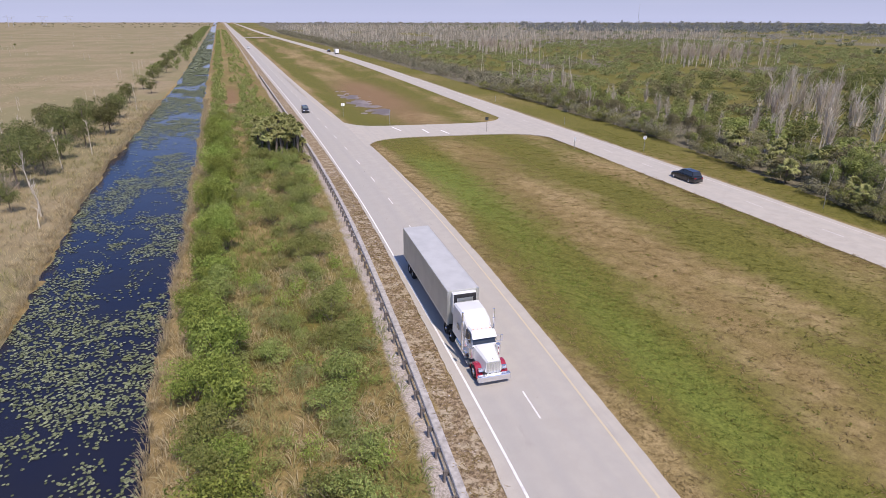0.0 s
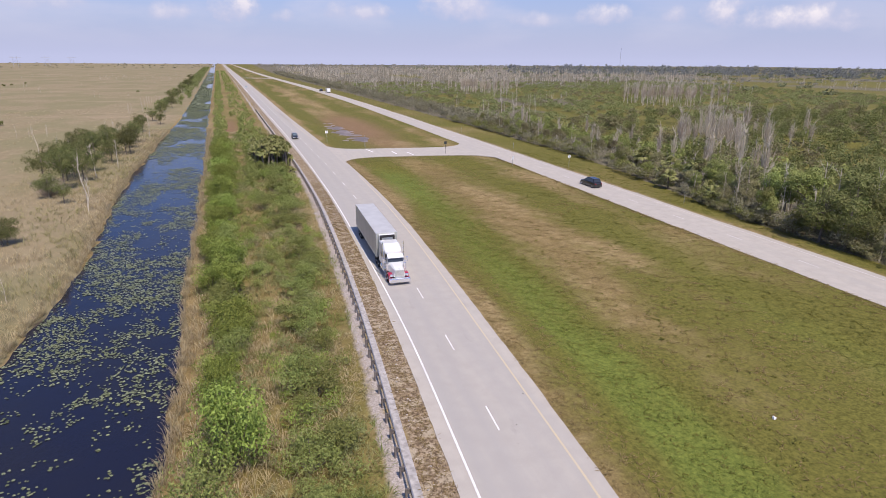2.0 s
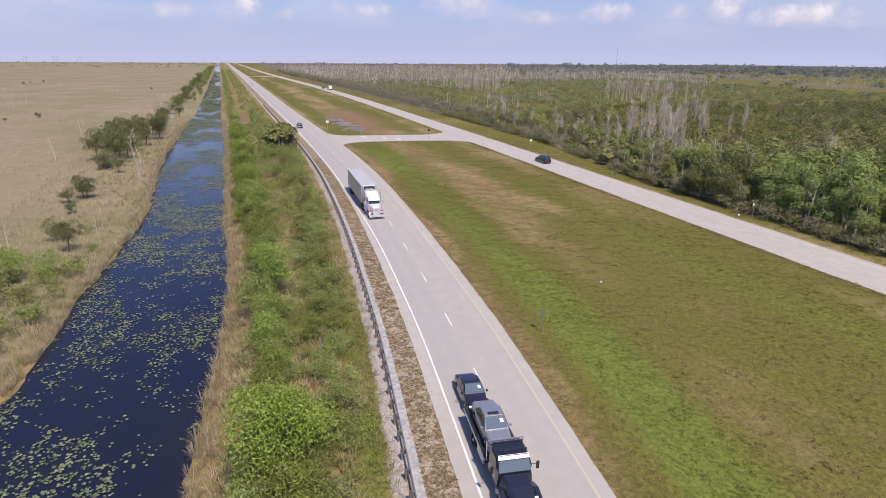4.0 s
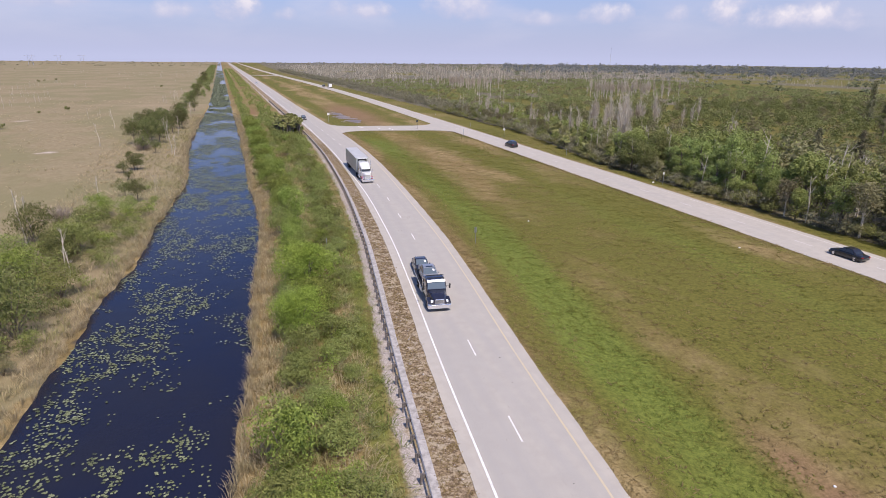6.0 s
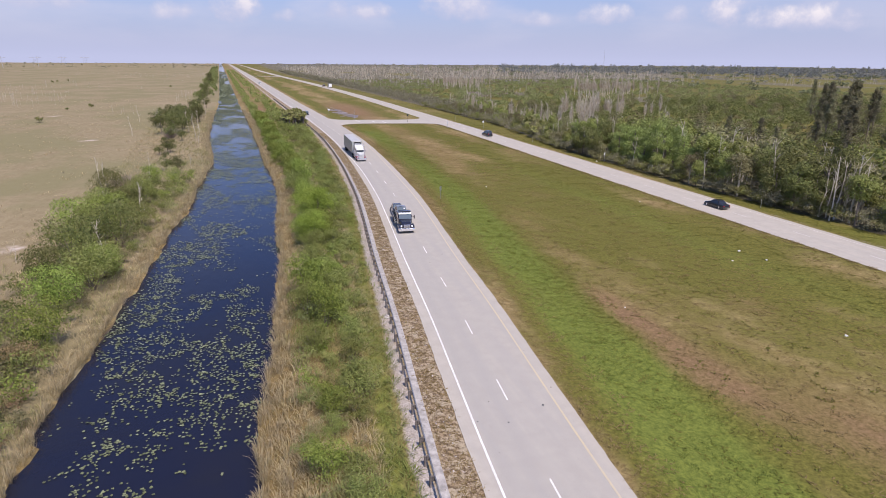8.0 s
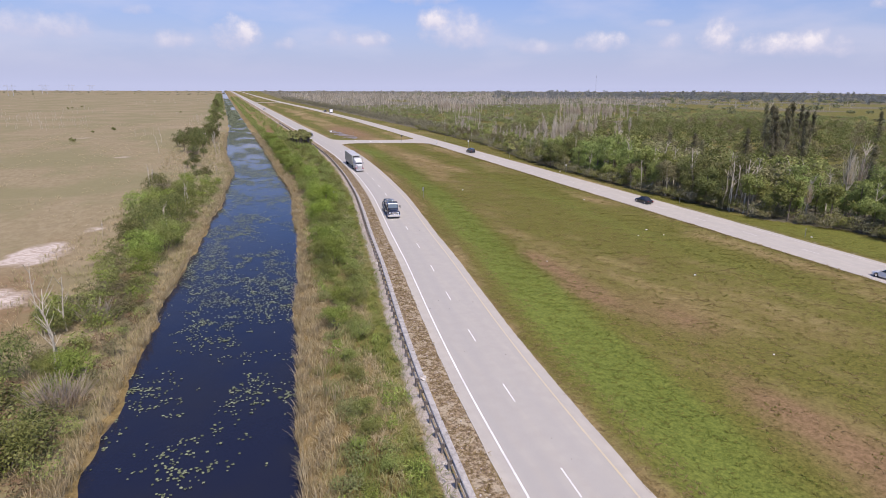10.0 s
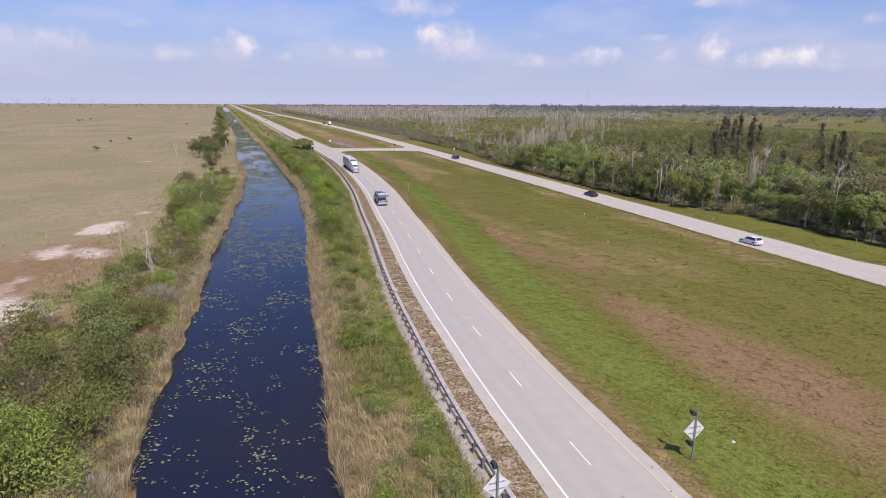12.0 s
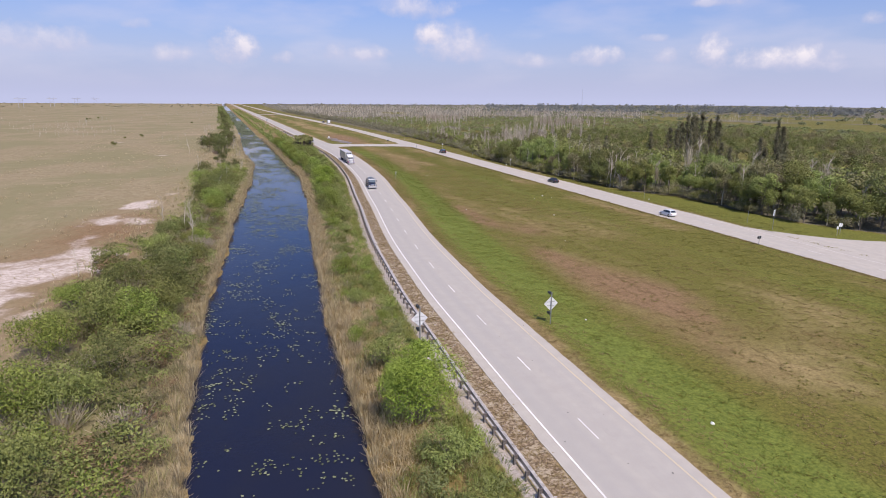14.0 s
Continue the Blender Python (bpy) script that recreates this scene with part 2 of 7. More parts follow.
def ground_material():
    m = Nodes("ground", 0.95, spec=0.15)
    fine, mid, big = m.noise(4.2, 10.0, 0.82), m.noise(0.6, 6.0, 0.62), m.noise(0.09, 4.0, 0.55, (1, 0.35, 1))
    tuft = m.noise(1.7, 5.0, 0.65)
    blend = m.math("ADD", m.math("MULTIPLY", fine, 0.5), m.math("MULTIPLY", m.noise(2.4, 7.0, 0.75), 0.5))
    dry = m.mix(m.step(blend, 0.36, 0.64), (0.172, 0.124, 0.054), (0.391, 0.292, 0.143))
    brown = m.mix(m.step(blend, 0.36, 0.64), (0.120, 0.084, 0.032), (0.281, 0.203, 0.087))
    green = m.mix(m.step(blend, 0.36, 0.64), (0.062, 0.061, 0.012), (0.184, 0.168, 0.038))
    lush = m.mix(m.step(blend, 0.36, 0.64), (0.065, 0.088, 0.015), (0.192, 0.220, 0.043))
    marsh = m.mix(m.step(m.noise(0.9, 9.0, 0.72, (1, 0.5, 1)), 0.3, 0.7), (0.222, 0.174, 0.098), (0.292, 0.237, 0.142))
    marsh = m.mix(m.math("MULTIPLY", m.step(m.noise(0.03, 5.0, 0.6, (1, 0.6, 1)), 0.43, 0.58), 0.8), marsh, (0.205, 0.182, 0.092))
    marsh = m.mix(m.math("MULTIPLY", m.step(m.noise(0.016, 6.0, 0.7, (0.6, 1.6, 1)), 0.55, 0.66), 0.6), marsh, (0.315, 0.243, 0.155))
    sand = m.mix(m.step(m.noise(1.2, 7.0, 0.7, (1, 2.5, 1)), 0.35, 0.65), (0.33, 0.26, 0.205), (0.60, 0.52, 0.45))
    gravel = m.mix(m.step(m.noise(9.0, 4.0, 0.8), 0.3, 0.7), (0.20, 0.17, 0.145), (0.52, 0.46, 0.41))
    mud = m.mix(m.step(mid, 0.35, 0.65), (0.05, 0.04, 0.03), (0.11, 0.085, 0.06))
    pink = m.mix(m.step(blend, 0.36, 0.64), (0.130, 0.081, 0.039), (0.281, 0.179, 0.097))
    c = m.mix(m.step(m.math("ADD", m.math("MULTIPLY", big, 0.6), m.math("MULTIPLY", mid, 0.4)), 0.42, 0.58), dry, brown)

    def lay(under, over, name, lo=0.35, hi=0.65):
        ragged = m.math("ADD", m.attr(name), m.math("MULTIPLY", m.math("SUBTRACT", m.math("ADD", m.math("MULTIPLY", mid, 0.6), m.math("MULTIPLY", fine, 0.4)), 0.5), 1.1))
        return m.mix(m.step(ragged, lo, hi), under, over)
    c = lay(c, green, "green", 0.0, 1.0)
    c = lay(c, lush, "lush", 0.1, 1.1)
    c = lay(c, marsh, "marsh")
    c = lay(c, pink, "pink", 0.2, 1.0)
    c = lay(c, gravel, "gravel")
    c = lay(c, sand, "sand", 0.35, 0.9)
    c = lay(c, mud, "mud")
    # woods floor: litter brown, with the shade under the trees put into its colour
    duff_shade = m.mix(m.step(blend, 0.4, 0.6), (0.075, 0.066, 0.042), (0.215, 0.19, 0.13))
    c = lay(c, duff_shade, "duff_shade")
    scorch = m.mix(m.step(m.noise(3.4, 8.0, 0.75), 0.40, 0.60), (0.115, 0.08, 0.048), (0.315, 0.235, 0.145))
    scorch = m.mix(m.math("MULTIPLY", m.step(m.noise(0.85, 6.0, 0.7), 0.47, 0.6), 0.75), scorch, (0.40, 0.335, 0.235))
    scorch = m.mix(m.math("MULTIPLY", m.step(m.noise(3.6, 4.0, 0.7), 0.60, 0.68), 0.9), scorch, (0.46, 0.40, 0.34))
    c = lay(c, scorch, "scorch")
    m.color(c)
    m.bump(m.math("ADD", fine, m.math("MULTIPLY", tuft, 0.6)), 0.55, 0.06)
    return m.mat


def concrete_material():
    m = Nodes("pavement", 0.85, spec=0.3)
    fine, mid, streak = m.noise(14.0, 6.0, 0.7), m.noise(0.8, 5.0, 0.6), m.noise(0.5, 4.0, 0.6, (2.2, 0.05, 1))
    c = m.mix(m.step(mid, 0.3, 0.7), (0.385, 0.347, 0.296), (0.435, 0.395, 0.338))
    c = m.mix(m.math("MULTIPLY", m.attr("trodden"), m.math("ADD", m.math("MULTIPLY", streak, 0.7), 0.35)), c, (0.315, 0.298, 0.276))
    c = m.mix(m.math("MULTIPLY", m.step(m.noise(0.9, 5.0, 0.7, (1, 0.25, 1)), 0.62, 0.7), 0.35), c, (0.27, 0.25, 0.232))
    c = m.mix(m.math("MULTIPLY", m.step(streak, 0.42, 0.66), 0.45), c, (0.355, 0.333, 0.303))
    c = m.mix(m.math("MULTIPLY", m.step(fine, 0.35, 0.75), 0.3), c, (0.485, 0.452, 0.40))
    c = m.mix(m.math("MULTIPLY", m.step(m.noise(0.22, 5.0, 0.6), 0.55, 0.75), 0.3), c, (0.325, 0.307, 0.28))
    m.color(c)
    m.bump(fine, 0.25, 0.01)
    return m.mat


def worn_paint(name, color, under):
    m = Nodes(name, 0.7)
    wear = m.step(m.math("ADD", m.math("MULTIPLY", m.noise(7.0, 6.0, 0.75), 0.7), m.math("MULTIPLY", m.noise(0.3), 0.3)), 0.42, 0.62)
    m.color(m.mix(m.math("MULTIPLY", wear, 0.75), color, under))
    return m.mat


def water_material():
    m = Nodes("canal_water", 0.06)
    # dark water; some blue of the reflected sky is put into the base colour
    m.color(m.mix(m.step(m.noise(0.12, 3.0), 0.35, 0.7), (0.013, 0.0150, 0.030), (0.017, 0.0175, 0.026)))
    m.b.inputs["IOR"].default_value = 1.33
    m.bump(m.math("ADD", m.noise(1.3, 3.0, 0.5, (1, 0.55, 1)), m.math("MULTIPLY", m.noise(5.0, 2.0), 0.25)), 0.22, 0.12)
    return m.mat


def metal_material(name, color, rough, rust=0.3):
    m = Nodes(name, rough, 0.85)
    m.color(m.mix(m.math("MULTIPLY", m.step(m.noise(2.2, 6.0, 0.7), 0.5, 0.75), rust), color, (0.16, 0.12, 0.09)))
    m.rough(m.math("ADD", m.math("MULTIPLY", m.noise(6.0), 0.3), rough - 0.15))
    return m.mat


def bark_material(name, dark, lite):
    m = Nodes(name, 0.9, spec=0.2)
    c = m.mix(m.step(m.noise(2.5, 6.0, 0.7, (3, 3, 0.6)), 0.3, 0.7), dark, lite)
    m.color(m.mix(m.math("MULTIPLY", m.each(), 0.35), c, lite))
    m.bump(m.noise(9.0, 4.0, 0.7, (3, 3, 0.5)), 0.5, 0.03)
    return m.mat


def puddle_material():
    m = Nodes("puddle_water", 0.4, spec=0.32)
    m.color(m.mix(m.step(m.noise(0.25, 5.0, 0.6, (1, 0.4, 1)), 0.4, 0.62), (0.15, 0.115, 0.09), (0.26, 0.205, 0.17)))
    m.b.inputs["IOR"].default_value = 1.33
    m.bump(m.noise(2.5, 3.0, 0.5), 0.3, 0.05)
    return m.mat


PUDDLE = puddle_material()
GROUND, PAVEMENT, WATER = ground_material(), concrete_material(), water_material()
WHITE_PAINT = worn_paint("white_line", (0.80, 0.79, 0.77), (0.47, 0.44, 0.42))
DASH_PAINT = worn_paint("worn_dash", (0.74, 0.73, 0.70), (0.46, 0.43, 0.40))
FADED_PAINT = worn_paint("faded_line", (0.56, 0.53, 0.51), (0.45, 0.42, 0.40))
YELLOW_PAINT = worn_paint("yellow_line", (0.54, 0.45, 0.285), (0.45, 0.41, 0.345))
STRIP = plain("asphalt_strip", (0.39, 0.365, 0.345), 0.9, vary=0.2, scale=2.0)
GALVANISED = metal_material("galvanised_steel", (0.43, 0.43, 0.45), 0.55)
POST_WOOD = bark_material("post", (0.08, 0.07, 0.063), (0.20, 0.175, 0.16))
BARK = bark_material("bark", (0.09, 0.075, 0.06), (0.24, 0.20, 0.16))
PALE_BARK = bark_material("bleached_bark", (0.34, 0.297, 0.23), (0.63, 0.565, 0.46))
LEAF_BRIGHT = foliage("leaf_bright", (0.09, 0.135, 0.026), (0.305, 0.39, 0.088), (0.33, 0.395, 0.108), seep=0.3)
LEAF_LIVELY = foliage("leaf_lively", (0.125, 0.175, 0.045), (0.345, 0.425, 0.135), (0.36, 0.42, 0.155), seep=0.35, vary=0.5)
LEAF_MID = foliage("leaf_mid", (0.13, 0.165, 0.047), (0.29, 0.335, 0.103), (0.32, 0.33, 0.122), seep=0.3)
LEAF_DARK = foliage("leaf_dark", (0.09, 0.112, 0.036), (0.21, 0.238, 0.08), (0.25, 0.25, 0.104), seep=0.3)
LEAF_OLIVE = foliage("leaf_olive", (0.16, 0.158, 0.074), (0.28, 0.268, 0.133), (0.30, 0.265, 0.15), seep=0.35)
LEAF_RUST = foliage("leaf_rust", (0.17, 0.125, 0.065), (0.34, 0.25, 0.13), (0.24, 0.23, 0.10), seep=0.3)
LEAF_LIME = foliage("leaf_lime", (0.13, 0.195, 0.03), (0.35, 0.46, 0.08), (0.37, 0.455, 0.10), seep=0.3, vary=0.2)
LEAF_DUSTY = foliage("leaf_dusty", (0.165, 0.162, 0.098), (0.305, 0.29, 0.185), (0.32, 0.29, 0.20), seep=0.3, vary=0.3)
LEAF_SCRUB = foliage("leaf_scrub", (0.185, 0.21, 0.078), (0.268, 0.297, 0.118), (0.285, 0.288, 0.135), seep=0.35, vary=0.15)
# far crowns: grey of dead wood, with distance haze mixed into the colour
LEAF_FAR_HAZE = foliage("leaf_far_haze", (0.26, 0.25, 0.21), (0.40, 0.385, 0.33), (0.32, 0.315, 0.24), seep=0.45, vary=0.15)
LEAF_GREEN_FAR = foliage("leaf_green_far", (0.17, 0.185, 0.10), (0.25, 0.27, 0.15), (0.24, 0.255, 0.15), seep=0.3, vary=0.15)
# horizon pines and woods: bluish distance haze put into the leaf colour
LEAF_DUSK_HAZE = foliage("leaf_dusk_haze", (0.18, 0.19, 0.18), (0.27, 0.285, 0.265), (0.23, 0.24, 0.22), seep=0.3, vary=0.15)
TWIG_GREY = foliage("twig_grey", (0.40, 0.345, 0.25), (0.61, 0.54, 0.405), (0.51, 0.44, 0.32), 0.9, 0.45)
NEEDLE = foliage("needle", (0.10, 0.105, 0.055), (0.22, 0.216, 0.118), (0.25, 0.232, 0.14), seep=0.35)
LEAF_MARSH = foliage("leaf_marsh", (0.068, 0.083, 0.028), (0.178, 0.20, 0.07), (0.215, 0.215, 0.09), seep=0.3)
PALM_LEAF = foliage("palm_leaf", (0.17, 0.185, 0.062), (0.42, 0.43, 0.17), (0.45, 0.40, 0.19), 0.5, 0.35, vary=0.4)
MOWN = foliage("mown_grass", (0.125, 0.13, 0.028), (0.21, 0.21, 0.05), (0.225, 0.205, 0.062), 0.75, 0.4, vary=0.15)
CLOVER = foliage("clover", (0.10, 0.128, 0.024), (0.215, 0.26, 0.055), (0.225, 0.255, 0.065), 0.75, 0.3, vary=0.1)
MOWN_DRY = foliage("mown_dry_grass", (0.20, 0.15, 0.068), (0.33, 0.255, 0.118), (0.335, 0.25, 0.125), 0.8, 0.4, vary=0.15)
REED = foliage("reed", (0.35, 0.285, 0.16), (0.62, 0.52, 0.33), (0.46, 0.40, 0.22), 0.8, 0.5, vary=0.15)
SEDGE = foliage("sedge", (0.22, 0.21, 0.085), (0.44, 0.41, 0.195), (0.43, 0.37, 0.21), 0.75, 0.5, vary=0.15)
WEED = foliage("weed", (0.13, 0.165, 0.04), (0.29, 0.335, 0.10), (0.34, 0.34, 0.13), 0.7, 0.5, vary=0.15)
PAD = foliage("lily_pad", (0.075, 0.09, 0.04), (0.285, 0.312, 0.178), (0.165, 0.188, 0.085), 0.38, 0.08, vary=0.15)

# ---- plan: lines of road, canal and edges, as x over y ----
centre = spline([(-260, -5.8), (-190, -4.0), (-165, -3.1), (-151, -2.7), (-136, -2.05), (-122, -1.4), (-108, -0.3), (-95, 0.85), (-82, 2.35), (-70, 3.95), (-60, 5.3), (-40, 7.65), (-20, 10.2), (-6, 11.85), (8, 13.1), (22, 14.2),
                 (45, 15.5), (75, 16.5), (105, 16.5), (147, 15.7), (250, 13.0), (480, 7.1), (1270, -15.0)])
white_edge = spline([(-260, -3.2), (-100, -3.2), (-30, -3.2), (0, -3.2), (20, -3.25), (34, -3.45), (50, -3.75), (95, -3.9), (147, -3.5), (400, -3.4)])
right_yellow = spline([(-260, 3.5), (-100, 3.5), (-40, 3.5), (-20, 3.6), (0, 3.55), (22, 3.5), (45, 3.9), (77, 4.3), (105, 4.6), (130, 4.6), (160, 3.6), (400, 3.5)])
right_edge = spline([(-260, 4.5), (-100, 4.5), (-50, 4.5), (-20, 4.6), (0, 4.65), (22, 4.65), (60, 5.0), (140, 5.0), (180, 4.6), (400, 4.5)])
far_left = spline([(-260, 60.8), (0, 60.7), (200, 60.6), (300, 59.5), (480, 53.5), (743, 39.5), (1078, 24.0), (1500, 10.0)])
far_right = spline([(-260, 9.2), (0, 9.2), (200, 8.2), (400, 7.5), (700, 7.2)])
canal_left = spline([(-260, -33.0), (-152, -32.0), (-125, -32.3), (-95, -31.0), (-60, -28.6), (-27, -26.4), (0, -24.0), (25, -22.9), (45, -21.7), (65, -22.9),
                     (98, -24.6), (142, -25.6), (205, -25.9), (300, -27.0), (440, -30.5), (1300, -53.0)])
canal_right = spline([(-260, -21.0), (-156, -19.2), (-135, -18.7), (-122, -18.0), (-100, -16.4), (-68, -14.0), (-45, -11.5), (-20, -10.1), (15, -8.2), (50, -9.5),
                      (80, -9.9), (125, -10.9), (170, -12.2), (205, -13.4), (437, -19.8), (1300, -43.0)])
LEFT_EDGE, RAIL, WATER_Z = -4.3, -7.08, -1.1


def shore(x, y):
    """How far inside the canal a place lies (positive), with a wavering bank."""
    w = 1.0*(grain(0*np.asarray(y), y, 9, 3) - 0.5) + 0.5*(grain(0*np.asarray(y), y, 3.2, 8) - 0.5) + 0.6*(grain(x, y, 2, 4) - 0.5)
    v = 0.9*(grain(0*np.asarray(y), y, 10, 5) - 0.5) + 0.5*(grain(0*np.asarray(y), y, 3.5, 9) - 0.5) + 0.6*(grain(x, y, 2, 4) - 0.5)
    return np.minimum(x - canal_left(y) + w, canal_right(y) - x + v)


def woods_edge(y):
    return np.interp(y, [-260, -125, -112, -98, -80, -60, -48, -10, 25, 48, 65, 88, 117, 200, 400, 900], [108, 104, 92, 85, 84.5, 84, 77, 74, 74, 74, 76.5, 80, 83, 82, 76, 55])


def ground_z(x, y):
    x, y = np.asarray(x, float), np.asarray(y, float)
    off, fl = x - centre(y), far_left(y)
    fr = fl + far_right(y)
    z = np.full(np.broadcast(x, y).shape, -0.75)
    s = shore(x, y)
    bank = -1.05 + 0.95*ramp(-s, 0, 3.5)*np.where(off < RAIL, 1, 1)
    west = -1.05 + 0.4*ramp(-s, 0, 2.5)
    z = np.where(x < (canal_left(y) + canal_right(y))/2, west, bank)
    z = np.where(s > 0, -1.05 - 1.0*ramp(s, 0, 2.2), z)
    z = np.where((off > RAIL - 1.5), np.maximum(z, -0.035), z)
    gap = np.maximum(fl - centre(y) - right_edge(y), 8)
    u = (off - right_edge(y))
    dip = -0.035 - 1.25*ramp(u, 1.0, np.minimum(9, gap*0.4)) + 0.745*ramp(u, gap*0.62, gap - 1.0)
    z = np.where(off > right_edge(y), dip, z)
    z = np.where(x > fl - 0.5, -0.54, z)
    z = np.where(x > fr + 0.3, -0.54 - 0.39*ramp(x - fr, 0.5, 6), z)
    cross = ramp(y, 104, 118)*ramp(-y, -150, -138)
    z = np.where((off > right_edge(y) - 1) & (x < fl + 1), z*(1 - cross) + cross*(-0.13 - 0.5*ramp(u, 4, gap - 4)), z)
    z = z - np.where((u > 1) & (x < fl - 4), 0.2*np.exp(-(((u - 14 - 0.02*(y - 190))/6.5)**2 + ((y - 192)/42)**2)), 0)
    rough = 0.14*(grain(x, y, 3.0, 6) - 0.5) + 0.08*(grain(x, y, 1.2, 7) - 0.5)
    paved = (np.abs(off) < 9.2) | ((x > fl - 1.2) & (x < fr + 1.2)) | ((off > 0) & (x < fl) & (cross > 0.2))
    return z + np.where(paved, 0, rough)


# ---- ground: one sheet to the horizon ----
def graded(lo, hi, step, far_lo, far_hi, growth=1.16):
    mid = list(np.arange(lo, hi + 1e-6, step))
    up_, d = [], step
    while (up_[-1] if up_ else hi) < far_hi:
        d *= growth
        up_.append((up_[-1] if up_ else hi) + d)
    down, d = [], step
    while (down[-1] if down else lo) > far_lo:
        d *= growth
        down.append((down[-1] if down else lo) - d)
    return np.array(down[::-1] + mid + up_)


gx, gy = graded(-62, 92, 0.95, -2500, 2500), graded(-225, 180, 1.5, -700, 2500, 1.06)
X, Y = np.meshgrid(gx, gy)
Z = ground_z(X, Y)
nx, ny = len(gx), len(gy)
idx = np.arange(nx*ny).reshape(ny, nx)
quads = np.stack([idx[:-1, :-1], idx[:-1, 1:], idx[1:, 1:], idx[1:, :-1]], -1).reshape(-1, 4)
me = mesh_of("ground", np.stack([X, Y, Z], -1).reshape(-1, 3), quads, GROUND, smooth=True)
OFF, FL = X - centre(Y), far_left(Y)
FR, GAP = FL + far_right(Y), np.maximum(FL - centre(Y) - right_edge(Y), 8)
U = OFF - right_edge(Y)
in_median = (U > 0) & (X < FL)
S = shore(X, Y)
west = X < canal_left(Y)
streak = grain(X, Y/5, 5, 21)
blot = grain(X, Y, 16, 22)
far_strip = GAP - U
swath = grain(X + 0.25*Y, Y/3, 2.6, 26)
median_green = 0.74 + 0.14*ramp(-Y, -20, 30) + 0.6*np.exp(-((U - 8.0 - 2.5*(grain(Y, 0*Y, 30, 23) - 0.5))/4.4)**2) + 0.35*np.exp(-((far_strip - 12)/6)**2) + 0.75*(blot - 0.5) + 0.8*(streak - 0.5) + 0.55*(swath - 0.5) - 0.75*ramp(-U, np.interp(Y, [-110, -50], [-2.4, -3.6]), -0.6)*(0.6 + 0.8*grain(X, Y, 5, 27)) - 0.5*np.exp(-((U - GAP*0.5)/7)**2)*ramp(Y, 10, 60) - 0.15*np.exp(-((U - 15.5 - 0.03*Y)/2.6)**2) - 0.25*np.exp(-((far_strip - 4)/3)**2)
green = np.where(in_median, median_green, 0)
green = np.where((X > FR) & (X < woods_edge(Y) + 1), 0.72 + 0.35*ramp(-Y, -10, 40) + 0.5*(blot - 0.5) - 0.55*ramp(-(X - FR), -1.6, 0), green)
green = np.where(X > woods_edge(Y), 0.8 + 0.4*(blot - 0.5), green)
# litter and painted shade on the ground behind the woods' edge
duff_shade = np.where(X > woods_edge(Y) + 1.5, 0.75 - 0.75*ramp(X - woods_edge(Y), 22, 45) + 0.4*(blot - 0.5), 0)
duff_shade = np.where((X > woods_edge(Y) + 6) & (Y > 150) & (grain(X, Y, 70, 65) + 0.35*ramp(Y, 260, 700) - 0.25*ramp(X/np.maximum(Y, 1), 0.45, 0.9) > 0.5), 0.85, duff_shade)
scorch = np.where((OFF > RAIL + 0.5) & (OFF < LEFT_EDGE + 0.3), 0.95, 0)
east_bank = (S < 0) & (OFF < RAIL) & ~west
green = np.where(east_bank, 0.36 + 0.6*(grain(X, Y, 7, 24) - 0.5) - 0.5*ramp(S, -3.5, 0), green)
lush = np.where(in_median, (1.12 + 0.5*(blot - 0.5) + 0.5*(swath - 0.5))*np.exp(-np.abs((U - np.interp(Y, [-120, -60, -20], [6.6, 7.6, 8.4]) - 2.0*(grain(Y, 0*Y, 40, 37) - 0.5))/np.interp(Y, [-160, -100, -30, 50], [5.6, 5.2, 3.8, 3.6]))**3)*ramp(-Y, -110, 30) + 0.55*np.exp(-((far_strip - 12)/4.5)**2)*(0.2 + streak)*ramp(-Y, -90, -20) + 0.95*np.exp(-((U - 8)/5)**2)*ramp(Y, 50, 90)*ramp(-Y, -118, -100), 0)
lush = np.where(east_bank, 0.85*np.exp(-((OFF - RAIL + 2.3)/1.2)**2)*ramp(-Y, -40, 30), lush)
lush = np.where((X > FR + 2) & (X < woods_edge(Y) + 1), 0.5*ramp(-Y, 20, 60), lush)
lush = np.where(X > woods_edge(Y) + 8, 0.3*blot*ramp(X, 200, 400), lush)
marsh = np.where(west, 1.0 - 0.35*ramp(-(canal_left(Y) - X), -9, -2), 0) + np.where((X > 350) & (blot > 0.6), 0.4, 0)
bare_bank = np.exp(-(((X + 5.6)/2.6)**2 + ((Y - 200)/38)**2))
pink = np.where(east_bank, bare_bank*1.1, 0)
gravel = np.exp(-((OFF - RAIL + 0.55)/0.75)**2)*0.85*(OFF < RAIL + 0.6) + 0.5*np.exp(-((X - FR - 0.7)/0.7)**2)*(X > FR)
SANDY = ((-57, -93, 9, 17, 1.3), (-51.8, -78, 5.5, 8, 1.1), (-63, -106, 9, 13, 1.0), (-50.3, -34.5, 4.6, 6, 1.05), (-48, -58.5, 4.4, 4.6, 1.05), (-54, -55, 4.6, 6, 0.9),
         (-52.5, -68, 4.5, 4, 0.6), (-46, -16, 3.5, 6, 0.6), (-47.5, -2, 3, 5, 0.5), (-57, 53, 5, 5, 0.6), (-62, 100, 6, 5, 0.55), (-48.5, 84, 3.5, 5, 0.5), (-89, 188, 11, 6, 0.6), (-50, 97, 3, 4, 0.45))
sandy = sum(k_*np.exp(-(((X - a_)/w_)**2 + ((Y - b_)/h_)**2)) for a_, b_, w_, h_, k_ in SANDY)
torn = 0.5*grain(X, Y/1.5, 9, 25) + 0.3*grain(X, Y, 3.5, 28) + 0.2*grain(X, Y, 1.6, 29)
